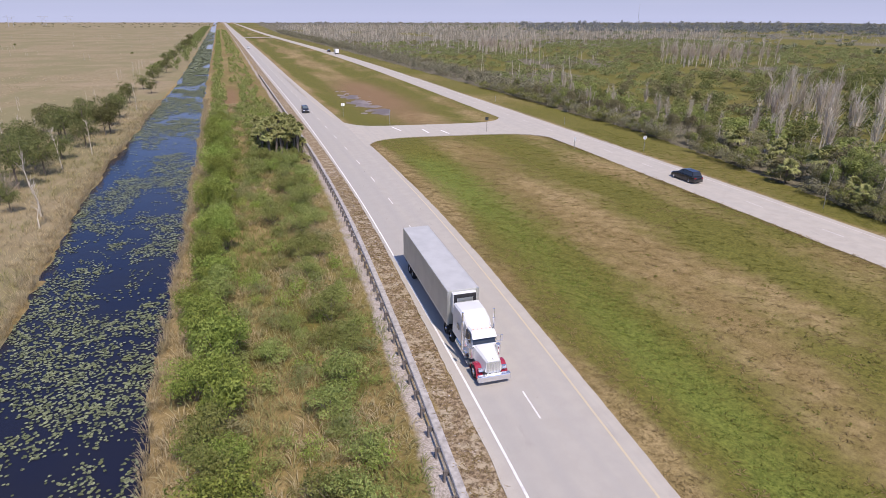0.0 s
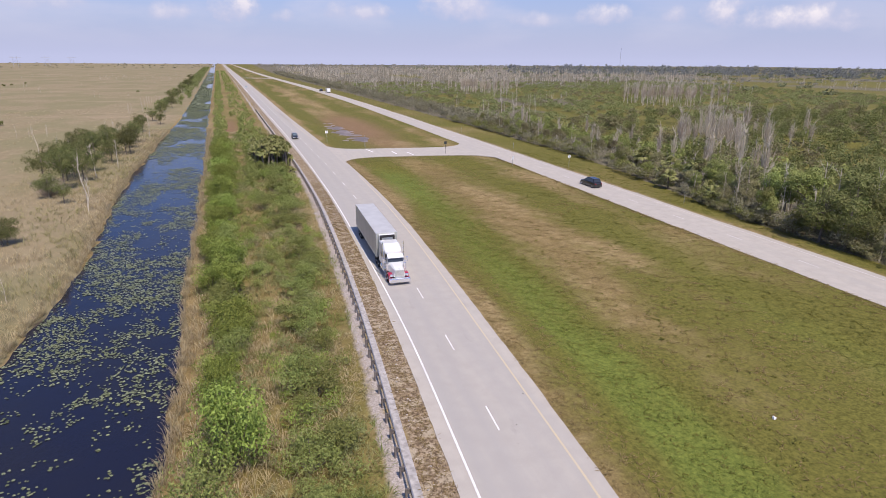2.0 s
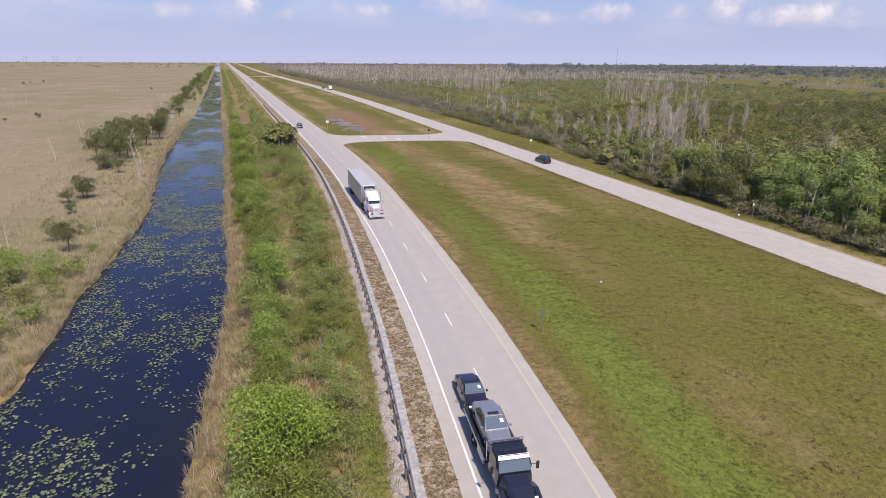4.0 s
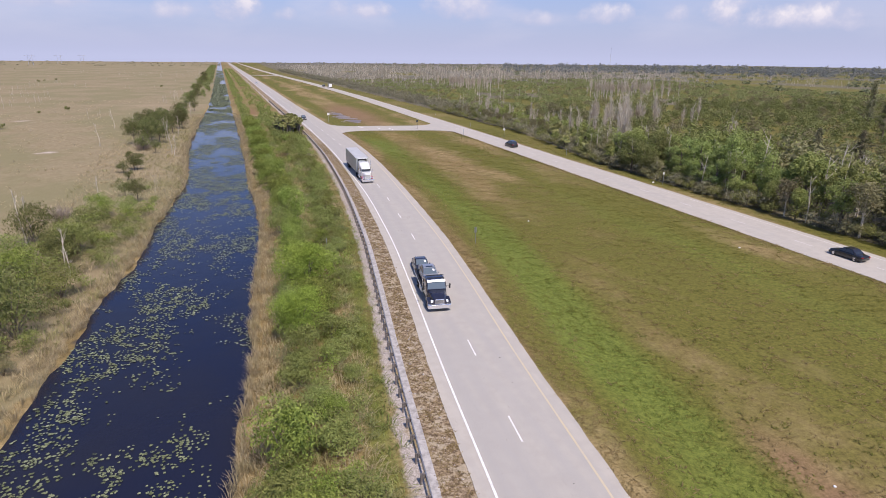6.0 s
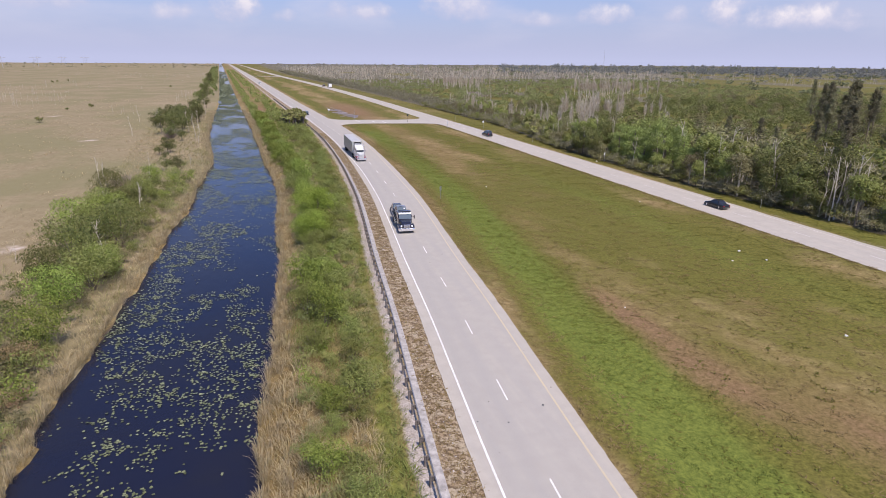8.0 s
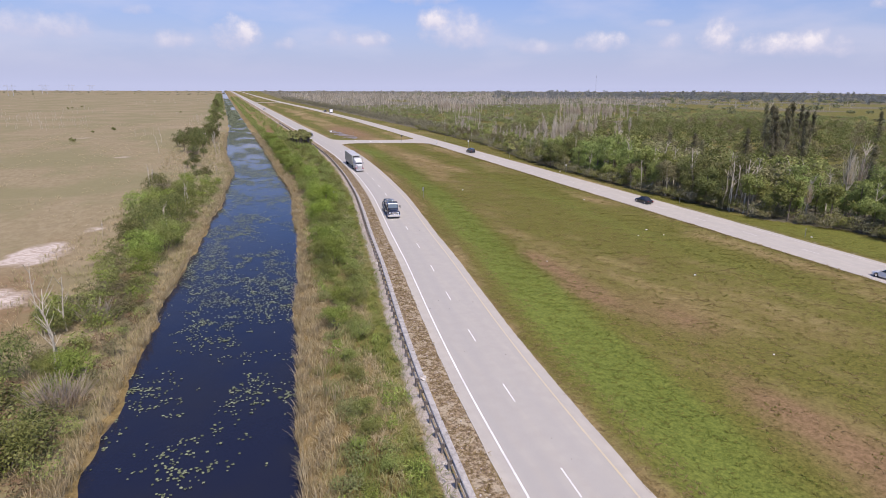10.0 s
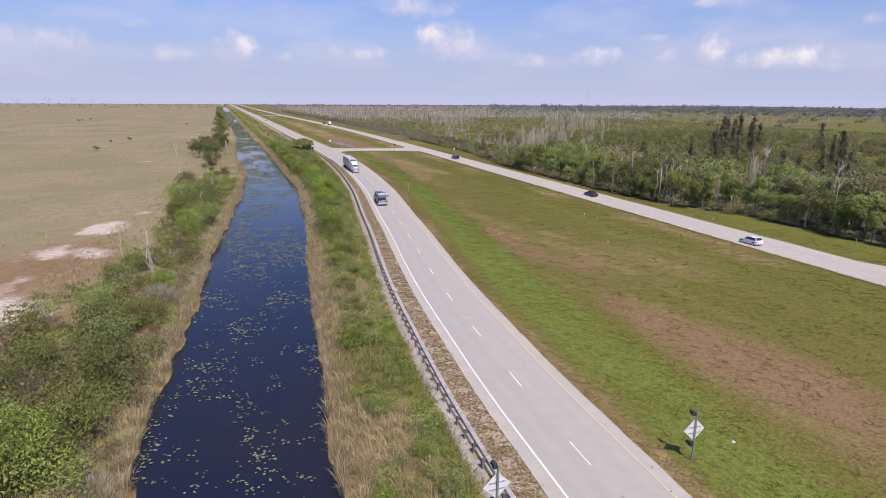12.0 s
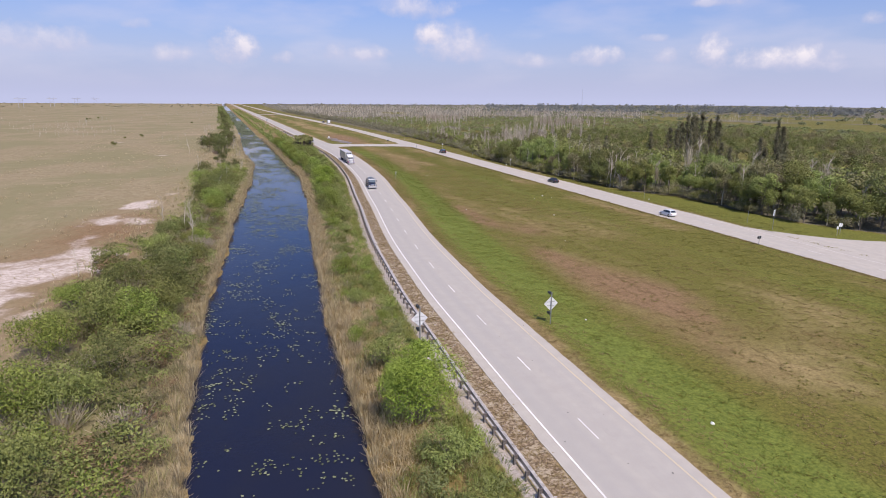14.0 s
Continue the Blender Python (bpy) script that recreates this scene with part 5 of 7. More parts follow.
clump = [bush_shape(400 + k, 7.0, 1.7, 0.5, 130, 20, 0.8)[0] for k in range(4)]
x, y, r = field(2900, 90, 480, -60, 600, 60)
joined("scrub", clump, x, y, ground_z(x, y), 0.6 + 0.9*r.random(len(x)), LEAF_SCRUB, "low green scrub spreading behind the roadside woods", "scrub")
x, y, r = field(1000, 90, 480, -60, 640, 61)
joined("scrub", clump, x, y, ground_z(x, y), 0.6 + 0.8*r.random(len(x)), LEAF_OLIVE, "olive scrub mixed into the green lowland", "scrub")
x, y, r = field(900, 95, 330, -130, 190, 62)
tops = [tree_shape(410 + k, 6.0, 7.0, 0.5, 300)[0] for k in range(3)]
joined("tree_tops", tops, x, y, ground_z(x, y), 0.6 + 0.6*r.random(len(x)), LEAF_DARK, "dark green tree crowns deeper in the woods", "woods")
x, y, r = field(420, 95, 330, -130, 190, 63)
joined("tree_tops", tops, x, y, ground_z(x, y), 0.6 + 0.6*r.random(len(x)), LEAF_OLIVE, "olive tree crowns deeper in the woods", "woods")
grey_far = [snag_shape(420 + k, 8.0, 0.05, 3, 3) for k in range(4)]
x, y, r = field(5400, 70, 760, 150, 1500, 64)
keep = (grain(x, y, 70, 65) + 0.35*ramp(y, 260, 700) - 0.25*ramp(x/np.maximum(y, 1), 0.45, 0.9) > 0.52)
joined("dead_woods", grey_far + [twig_haze(428, 26)], x[keep], y[keep], ground_z(x[keep], y[keep]), 0.6 + 0.6*r.random(keep.sum()), PALE_BARK, "grey leafless woods reaching into the distance", "dead woods")
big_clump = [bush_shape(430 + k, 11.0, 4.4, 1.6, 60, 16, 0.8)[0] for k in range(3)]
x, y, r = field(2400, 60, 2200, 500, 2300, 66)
joined("far_woods", big_clump, x, y, ground_z(x, y), 0.35 + 0.45*r.random(len(x)), LEAF_FAR_HAZE, "hazy olive woods far off to the horizon", "woods")
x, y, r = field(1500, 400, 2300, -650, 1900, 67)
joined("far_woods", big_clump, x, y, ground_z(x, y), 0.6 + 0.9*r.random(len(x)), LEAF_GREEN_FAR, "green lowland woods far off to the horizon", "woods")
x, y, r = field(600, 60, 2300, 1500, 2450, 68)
joined("far_woods", big_clump, x, y, ground_z(x, y), 0.6 + 0.7*r.random(len(x)), LEAF_FAR_HAZE, "pale grey tree line along the horizon", "woods")
r = np.random.default_rng(71)
n = 520
ang, dist = np.radians(24 + 34*r.random(n)), 1150 + 900*r.random(n)
x, y = dist*np.sin(ang), dist*np.cos(ang) - 60
joined("far_pines", [tree_shape(470 + k, 7.0, 12.0, 1.7, 70, 0.02)[0] for k in range(3)], x, y, ground_z(x, y), 0.8 + 0.9*r.random(n)**2, LEAF_DUSK_HAZE, "dark line of pines on the horizon", "woods")
joined("far_woods", big_clump, x + 8*r.normal(size=n), y + 8*r.normal(size=n), ground_z(x, y), 1.0 + 0.6*r.random(n), LEAF_DUSK_HAZE, "dark woods under the pines on the horizon", "woods")
r = np.random.default_rng(72)
n = 260
y = 1500 + 900*np.round(3*r.random(n))/3 + 25*r.normal(size=n)
x = -60 - 900*r.random(n)**1.5
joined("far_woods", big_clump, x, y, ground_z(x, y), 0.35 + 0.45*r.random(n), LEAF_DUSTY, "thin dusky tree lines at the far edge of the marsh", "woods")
r = np.random.default_rng(69)
y = 160 + 900*r.random(700)
x = woods_edge(y) + 2 + 14*r.random(700)
joined("roadside_scrub", [bush_shape(440 + k, 4.0, 3.6, 0.4, 190)[0] for k in range(3)], x, y, ground_z(x, y), 0.7 + 0.8*r.random(700), LEAF_DUSTY, "dusty scrub row along the far carriageway", "scrub")
nb = 900
y = 140 + 1000*r.random(nb)**1.4
x = canal_right(y) + 2.5 + (centre(y) + RAIL - 3 - canal_right(y) - 2.5)*np.where(r.random(nb) < 0.55, 0.25*r.random(nb), 0.45 + 0.5*r.random(nb))
joined("bank_scrub", [bush_shape(450 + k, 3.4, 2.8, 0.45, 95)[0] for k in range(3)], x, y, ground_z(x, y), 0.4 + 0.7*r.random(nb), LEAF_MID, "green scrub along the distant canal bank", "scrub")
y = 300 + 1200*r.random(300)
x = canal_left(y) - 2 - 12*r.random(300)
joined("bank_scrub", [bush_shape(460, 5, 4.0, 0.65, 130)[0]], x, y, ground_z(x, y), 0.5 + 0.8*r.random(300), LEAF_DARK, "dark scrub along the distant marsh bank", "scrub")
clear_away(full + marsh_tree + bright + middle + olive + darkb + hedge + lime + rust + bare + snags + palms + broad + lively + shady + dusty + pines + wood_palm + grey)

# ---- grasses and reeds ----
r = np.random.default_rng(70)
reed = [tuft_shape(500 + k, 18, 1.35, 0.85, 0.019) for k in range(4)]
n = 4600
y = -215 + 420*r.random(n)
left = r.random(n) < 0.5
depth = np.abs(r.normal(size=n))*1.1 + 0.05
x = np.where(left, canal_left(y) - depth + 0.5, canal_right(y) + depth*np.where(y < -60, 1.35, 0.9) - 0.5)
x += np.where(left, -1, 1)*np.maximum(0, shore(x, y) + 0.1)*0.9
joined("reeds", reed, x, y, np.maximum(ground_z(x, y), WATER_Z - 0.1) - 0.03, np.where(left, 0.4, 0.5) + np.interp(y, [-100, -60], [0.85, 0.5])*r.random(n), REED, "dry straw-coloured reeds fringing both canal banks", "reeds")
sedge = [tuft_shape(510 + k, 8, 0.75, 0.8, 0.022) for k in range(4)]
n = 23000
y = -215 + 400*r.random(n)
lo, hi = canal_right(y) + 1.0, centre(y) + RAIL - 0.9
x = lo + (hi - lo)*r.random(n)
patch = grain(x, y, 5, 71) + 0.5*ramp(x - hi, -2.8, -0.6)*ramp(-y, -20, 20) + 0.3*(grain(x, y, 1.5, 72) - 0.5) - 0.25*ramp(-(x - lo), -3, 0)
for name, pick, mat, label in (("tall_grass", patch < 0.42, REED, "dry tall grass on the canal bank"), ("tall_grass", (patch >= 0.42) & (patch < 0.62), SEDGE, "olive tall grass on the canal bank"), ("weeds", patch >= 0.62, WEED, "fresh green weeds on the canal bank")):
    tall = 0.5 + 0.5*ramp(-(x[pick] - hi[pick]), 0.5, 3)
    joined(name, sedge, x[pick], y[pick], ground_z(x[pick], y[pick]) - 0.02, 0.55 + 0.75*r.random(pick.sum()), mat, label, "grass", tall=tall)
n = 9000
y = -215 + 420*r.random(n)
x = canal_left(y) - 0.8 - 20*r.random(n)**1.6
patch = grain(x, y, 6, 73) + 0.35*ramp(-y, 10, 110)*ramp(-(canal_left(y) - x), -16, -3)
for name, pick, mat, label in (("sawgrass", patch < 0.62, REED, "dry straw-coloured sawgrass on the marsh"), ("sedge", patch >= 0.62, SEDGE, "olive sedge on the marsh bank")):
    joined(name, sedge, x[pick], y[pick], ground_z(x[pick], y[pick]) - 0.02, 0.6 + 0.7*r.random(pick.sum()), mat, label, "grass")
n = 2600
y = -215 + 520*r.random(n)**1.2
x = canal_left(y) - 16 - 70*r.random(n)
pick = grain(x, y, 9, 74) > 0.4
joined("sawgrass", [tuft_shape(520 + k, 5, 0.6, 0.9, 0.045) for k in range(3)], x[pick], y[pick], ground_z(x[pick], y[pick]) - 0.02, 0.6 + 0.6*r.random(pick.sum()), REED, "sparse dry sawgrass on the open marsh", "grass")
blade = [tuft_shape(530 + k, 6, 0.1, 0.42, 0.032) for k in range(4)]
n = 21000
y = -205 + 330*r.random(n)**1.15
u = r.random(n)
ce, re_ = centre(y), right_edge(y)
x = ce + re_ + 0.25 + (far_left(y) - 0.4 - ce - re_)*u
away = x - ce - re_
wet = np.exp(-((away - 8.5)/3.8)**2) + 0.6*np.exp(-((far_left(y) - x - 9)/6.5)**2) + 0.7*(grain(x, y, 12, 75) - 0.5)
for name, pick, mat, label in (("mown_grass", wet > 0.45, MOWN, "mown green grass of the median"), ("dry_grass", (wet <= 0.45), MOWN_DRY, "mown dry grass of the median")):
    joined(name, blade, x[pick], y[pick], ground_z(x[pick], y[pick]) - 0.01, 0.5 + 0.8*r.random(pick.sum()), mat, label, "grass")
clover = [leaves_at(np.random.default_rng(560 + k).normal(size=(9, 3))*[0.17, 0.17, 0.02] + [0, 0, 0.09], np.array([0, 0, 1.0]), 0.17, np.random.default_rng(565 + k), 0.7) for k in range(4)]
n = 13000
y = -205 + 290*r.random(n)
x = centre(y) + right_edge(y) + np.interp(y, [-100, -20], [7.0, 8.4]) + np.interp(y, [-120, -40], [3.2, 2.2])*r.normal(size=n)
pick = (x - centre(y) - right_edge(y) > np.interp(y, [-110, -50], [1.4, 3.6]) + 1.6*(grain(x, y, 3, 48) - 0.5)) & (grain(x, y, 1.8, 38) + 0.4*(grain(x, y, 7, 39) - 0.5) > 0.3)
joined("weeds", clover, x[pick], y[pick], ground_z(x[pick], y[pick]) - 0.03, 0.4 + 0.35*r.random(pick.sum()), CLOVER, "low broad-leaved green weeds in the wet band of the median", "weeds")
n = 9000
x, y = 20 + 40*r.random(n), -205 + 290*r.random(n)
pick = (x > centre(y) + right_edge(y) + 9) & (x < far_left(y) - 1) & (grain(x, y, 2.2, 46) + 0.5*(grain(x, y/3, 9, 47) - 0.5) > 0.5)
joined("weeds", clover, x[pick], y[pick], ground_z(x[pick], y[pick]), 0.5 + 0.5*r.random(pick.sum()), MOWN, "patches of low weeds in the mown median", "weeds")
n = 4200
y = -205 + 300*r.random(n)
x = centre(y) + RAIL + 0.8 + (LEFT_EDGE - RAIL - 0.85)*r.random(n)
joined("dry_grass", blade, x, y, ground_z(x, y) - 0.01, 0.4 + 0.6*r.random(n), MOWN_DRY, "scorched brown grass strip beside the road", "grass")
n = 6500
y = -205 + 330*r.random(n)
x = centre(y) + right_edge(y) + 0.1 + 3.1*r.random(n)**1.6
joined("dry_grass", blade, x, y, ground_z(x, y) - 0.01, 0.35 + 0.45*r.random(n), MOWN_DRY, "dry tufts creeping over the edge of the road", "grass")
n = 1800
y = -205 + 330*r.random(n)
x = far_left(y) - 0.05 - 1.2*r.random(n)**1.6
joined("dry_grass", blade, x, y, ground_z(x, y) - 0.01, 0.6 + 0.9*r.random(n), MOWN_DRY, "dry tufts along the edge of the far carriageway", "grass")
n = 3500
y = -205 + 330*r.random(n)
x = far_left(y) + far_right(y) + 0.6 + 9*r.random(n)
pick = x < woods_edge(y) + 3
joined("mown_grass", blade, x[pick], y[pick], ground_z(x[pick], y[pick]) - 0.01, 0.6 + 0.9*r.random(pick.sum()), MOWN, "green verge grass before the woods", "grass")

# ---- lily pads ----
def pad_shape(seed):
    r = np.random.default_rng(seed)
    a = np.linspace(0.25, 2*math.pi - 0.25, 6)
    rad = 1 + 0.1*r.normal(size=6)
    ring = np.stack([np.cos(a)*rad, np.sin(a)*rad*0.85, 0.04 + 0.28*r.random(6)], -1)
    v = np.concatenate([[[0, 0, 0.03]], ring])
    return v, np.array([[0, k, k + 1] for k in range(1, 6)])


r = np.random.default_rng(80)
n = 60000
y = -210 + 520*r.random(n)
x = canal_left(y) + (canal_right(y) - canal_left(y))*r.random(n)
raft = 0.5*grain(x, y/2.4, 4.2, 81) + 0.32*grain(x, y/1.6, 1.9, 82) + 0.18*grain(x, y, 0.8, 84)
share = np.interp(y, [-210, -150, -110, -70, -45, -10, 12, 45, 70, 120, 135, 150, 350], [0.33, 0.33, 0.33, 0.40, 0.48, 0.52, 0.64, 0.66, 0.56, 0.62, 0.3, 0.58, 0.6])
dense_ = np.interp(y, [-210, -120, -80, -40, 20, 100, 310], [0.10, 0.10, 0.24, 0.40, 0.44, 0.5, 0.5])
pick = r.random(n) < dense_*ramp(raft, 0.67 - 0.42*share, 0.75 - 0.42*share) + np.interp(y, [-140, -60, 0], [0.022, 0.012, 0.03])
x, y = x[pick], y[pick]
# each stalk has a few leaves beside it
beside = r.integers(1, 7, len(x))
x, y = np.repeat(x, beside) + 0.34*r.normal(size=beside.sum()), np.repeat(y, beside) + 0.34*r.normal(size=beside.sum())
pick = shore(x, y) > 0.2
x, y = x[pick], y[pick]
joined("lily_pads", [pad_shape(540 + k) for k in range(4)], x, y, np.full(len(x), WATER_Z + 0.005) + 0.05*r.random(len(x)), np.interp(y, [-160, 0, 120, 300], [0.115, 0.12, 0.15, 0.24])*(0.65 + 0.6*r.random(len(x))), PAD, "green lily pads floating in rafts on the canal", "lily pads")

n = 9000
y = 280 + 900*r.random(n)**1.3
x = canal_left(y) + (canal_right(y) - canal_left(y))*r.random(n)
pick = (grain(x, y/4, 8, 83) > 0.44) & (shore(x, y) > 0.3)
joined("lily_pads", [pad_shape(545 + k) for k in range(3)], x[pick], y[pick], np.full(pick.sum(), WATER_Z + 0.005), 0.4 + 0.5*r.random(pick.sum()), PAD, "far rafts of green lily pads on the canal", "lily pads")

# ---- vehicles ----


def paint(name, color, rough=0.25, metal=0.0):
    m = Nodes(name, rough, metal)
    m.color(m.mix(m.math("MULTIPLY", m.noise(1.5, 5.0, 0.7), 0.25), color, tuple(0.6*c + 0.06 for c in color)))
    m.b.inputs["Coat Weight"].default_value = 0.5
    m.b.inputs["Coat Roughness"].default_value = 0.08
    return m.mat


WHITE_CAB = paint("white_cab_paint", (0.72, 0.72, 0.70))
RED_PAINT = paint("red_fender_paint", (0.30, 0.015, 0.04))
NAVY = paint("navy_paint", (0.012, 0.014, 0.03))
BLACK_CAR = paint("black_car_paint", (0.012, 0.012, 0.015))
SILVER = paint("silver_paint", (0.34, 0.35, 0.37), 0.3, 0.5)
WHITE_CAR = paint("white_car_paint", (0.78, 0.78, 0.78))
GLASS = paint("dark_window_glass", (0.02, 0.025, 0.03), 0.06)
# windshield copy of the glass, its base made paler for the sky it mirrors
PALE_GLASS = paint("sky_lit_window_glass", (0.10, 0.13, 0.15), 0.08)
RUBBER = plain("tyre_rubber", (0.025, 0.025, 0.025), 0.85, vary=0.3, scale=8.0)
CHROME = metal_material("chrome", (0.80, 0.80, 0.82), 0.18, 0.05)
BRUSHED = metal_material("trailer_aluminium", (0.62, 0.63, 0.60), 0.42, 0.08)
TRAILER_ROOF = plain("trailer_roof", (0.45, 0.447, 0.437), 0.5, vary=0.06, scale=0.8)
TRAILER_SIDE = plain("trailer_side", (0.46, 0.47, 0.43), 0.35, metal=0.3, vary=0.06, scale=0.9)
CHASSIS = plain("black_chassis", (0.02, 0.02, 0.022), 0.7, vary=0.3)
AMBER = plain("amber_lens", (0.6, 0.22, 0.03), 0.3)
TAIL_RED = plain("tail_lens", (0.35, 0.01, 0.01), 0.25)
LENS = plain("clear_lens", (0.75, 0.77, 0.8), 0.12, vary=0.05)


def loft(bm, stations):
    """A closed skin through loops of points (x, z) at each y."""
    rings = [[bm.verts.new((x, y, z)) for x, z in loop] for y, loop in stations]
    n = len(rings[0])
    for a, b in zip(rings, rings[1:]):
        for k in range(n):
            bm.faces.new((a[k], a[(k + 1) % n], b[(k + 1) % n], b[k]))
    bm.faces.new(rings[0]), bm.faces.new(rings[-1][::-1])
    return bm


def rounded(w, z0, z1, top, soft):
    """A closed loop like rect(), with arcs at its corners."""
    pts = []
    for cx_, cz_, a0 in ((w - soft, z0 + soft, -90), (top - soft*1.6, z1 - soft*1.6, 0), (-top + soft*1.6, z1 - soft*1.6, 90), (-w + soft, z0 + soft, 180)):
        q = soft*1.6 if cz_ > (z0 + z1)/2 else soft
        for k in range(5):
            a = radians(a0 + 22.5*k)
            pts.append((cx_ + q*math.cos(a), cz_ + q*math.sin(a)))
    return pts


def sleek(bm, stations, steps=4):
    """A skin through loops that glides along y from loop to loop."""
    ys = [y for y, _ in stations]
    loops = np.array([loop for _, loop in stations])
    out = []
    for k in range(len(ys) - 1):
        for j in range(steps):
            u = j/steps
            p0, p1, p2, p3 = (loops[max(k - 1, 0)], loops[k], loops[k + 1], loops[min(k + 2, len(ys) - 1)])
            w = 0.5*(2*p1 + (p2 - p0)*u + (2*p0 - 5*p1 + 4*p2 - p3)*u*u + (3*p1 - p0 - 3*p2 + p3)*u**3)
            out.append((ys[k] + (ys[k + 1] - ys[k])*u, w))
    out.append((ys[-1], loops[-1]))
    return loft(bm, out)


def rect(w, z0, z1, top=None, soft=0.06):
    """A rounded loop of half width w, narrower at the top."""
    t = w if top is None else top
    return [(-w + soft, z0), (w - soft, z0), (w, z0 + soft), (t, z1 - soft), (t - soft, z1), (-t + soft, z1), (-t, z1 - soft), (-w, z0 + soft)]


def quad(bm, pts, thick=0.02):
    """A panel with a little depth behind its four or more corners."""
    vs = [Vector(p) for p in pts]
    nrm = (vs[1] - vs[0]).cross(vs[2] - vs[0]).normalized()*thick
    a, b = [bm.verts.new(v) for v in vs], [bm.verts.new(v - nrm) for v in vs]
    bm.faces.new(a), bm.faces.new(b[::-1])
    for k in range(len(vs)):
        bm.faces.new((a[k], b[k], b[(k + 1) % len(vs)], a[(k + 1) % len(vs)]))
    return bm


def wheel(parent, x, y, r, width=0.24, rim=CHROME):
    bm = bmesh.new()
    side = 1 if x > 0 else -1
    prof = [(r*0.62, 0), (r*0.9, 0.0), (r, width*0.18), (r, width*0.82), (r*0.9, width), (r*0.62, width)]
    rings = []
    for k in range(18):
        a = k*2*math.pi/18
        rings.append([bm.verts.new((x - side*d + side*width/2, y + math.cos(a)*q, r + math.sin(a)*q)) for q, d in prof])
    for k in range(18):
        a, b = rings[k], rings[(k + 1) % 18]
        for j in range(len(prof) - 1):
            bm.faces.new((a[j], a[j + 1], b[j + 1], b[j]))
    tyre = part("wheel", bm, RUBBER, parent, smooth=True)
    bm = rod(bmesh.new(), (x + side*width*0.38, y, r), (x - side*width*0.4, y, r), r*0.63, n=16)
    rod(bm, (x + side*width*0.38, y, r), (x + side*width*0.52, y, r), r*0.22, r*0.16, n=10)
    part("rim", bm, rim, tyre, "bright metal rim")


def one(name, make, mat, parent, label="", smooth=False):
    bm = bmesh.new()
    make(bm)
    return part(name, bm, mat, parent, label, smooth)


def sedan(name, x, y, z, turn, mat, label, length=4.7, width=1.8, height=1.45, hatch=False, plate=False, rise=0.0, roof_hole=False):
    """A car facing local +y: lower body, cabin, panes, lamps, mirrors and wheels."""
    ob = new(name)
    ob.matrix_world = pose(x, y, z, rise, 0, turn)
    tagged(ob, label, "car")
    L, w = length/2, width/2
    belt = 0.62*height
    st = [(-L, rounded(w*0.74, 0.38, belt*0.84, w*0.68, 0.07)), (-L + 0.1, rounded(w*0.9, 0.27, belt*0.97, w*0.84, 0.09)), (-L*0.62, rounded(w, 0.2, belt*1.03, w*0.9, 0.09)), (0, rounded(w, 0.2, belt, w*0.93, 0.08)),
          (L*0.42, rounded(w, 0.2, belt*0.98, w*0.9, 0.09)), (L*0.7, rounded(w*0.98, 0.2, belt*0.89, w*0.83, 0.1)), (L - 0.16, rounded(w*0.9, 0.22, belt*0.74, w*0.74, 0.1)), (L, rounded(w*0.68, 0.3, belt*0.58, w*0.58, 0.08))]
    one("body", lambda bm: sleek(bm, st), mat, ob, smooth=True)
    back = -L*0.86 if hatch else -L*0.62
    rear_top = -L*0.72 if hatch else -L*0.36
    rt, tb = w*0.70, w*0.88
    cab = [(back, rect(tb, belt - 0.05, belt + 0.03, tb*0.97, 0.02)), (rear_top, rect(tb, belt - 0.05, height*0.97, rt, 0.05)), (-L*0.05, rect(tb, belt - 0.05, height, rt, 0.05)),
           (L*0.12, rect(tb, belt - 0.05, height*0.975, rt, 0.05)), (L*0.46, rect(tb, belt - 0.06, belt + 0.0, tb*0.97, 0.02))]
    cabin = one("cabin", lambda bm: loft(bm, cab), mat, ob)
    e = 0.012
    one("windshield", lambda bm: quad(bm, [(-rt*0.92, L*0.14 + e, height*0.955 + e), (rt*0.92, L*0.14 + e, height*0.955 + e), (tb*0.9, L*0.44 + e, belt + 0.03 + e), (-tb*0.9, L*0.44 + e, belt + 0.03 + e)]), PALE_GLASS, cabin, "sky-lit windshield")
    one("rear_window", lambda bm: quad(bm, [(rt*0.9, rear_top - 0.03, height*0.945), (-rt*0.9, rear_top - 0.03, height*0.945), (-tb*0.86, back + 0.03 - e, belt + 0.06), (tb*0.86, back + 0.03 - e, belt + 0.06)]), GLASS, cabin)
    for sx in (-1, 1):
        zt, zb = height*0.93, belt + 0.04
        xt, xb = sx*(rt + (tb - rt)*0.1 + 0.012), sx*(tb + 0.008)
        for y0, y1, y2, y3 in ((L*0.0, L*0.11, L*0.36, L*0.0), (rear_top + 0.05, -L*0.03, -L*0.03, back + 0.22)):
            one("side_window", lambda bm: quad(bm, [(xt, y0, zt), (xt, y1, zt), (xb, y2, zb), (xb, y3, zb)][::sx]), GLASS, cabin)
        one("mirror", lambda bm: box(bm, min(sx*w*0.97, sx*w*1.12), max(sx*w*0.97, sx*w*1.12), L*0.33, L*0.39, belt + 0.02, belt + 0.15, 0.015), mat, ob)
        one("headlight", lambda bm: box(bm, sx*w*0.62 - 0.17, sx*w*0.62 + 0.17, L - 0.17, L - 0.02, belt*0.58, belt*0.72, 0.02), LENS, ob, "clear headlight")
        one("tail_light", lambda bm: box(bm, sx*w*0.66 - 0.16, sx*w*0.66 + 0.16, -L - 0.005, -L + 0.12, belt*0.72, belt*0.86, 0.02), TAIL_RED, ob, "red tail light")
        for wy in (-L*0.6, L*0.62):
            wheel(ob, sx*(w - 0.1), wy, 0.32, 0.21)
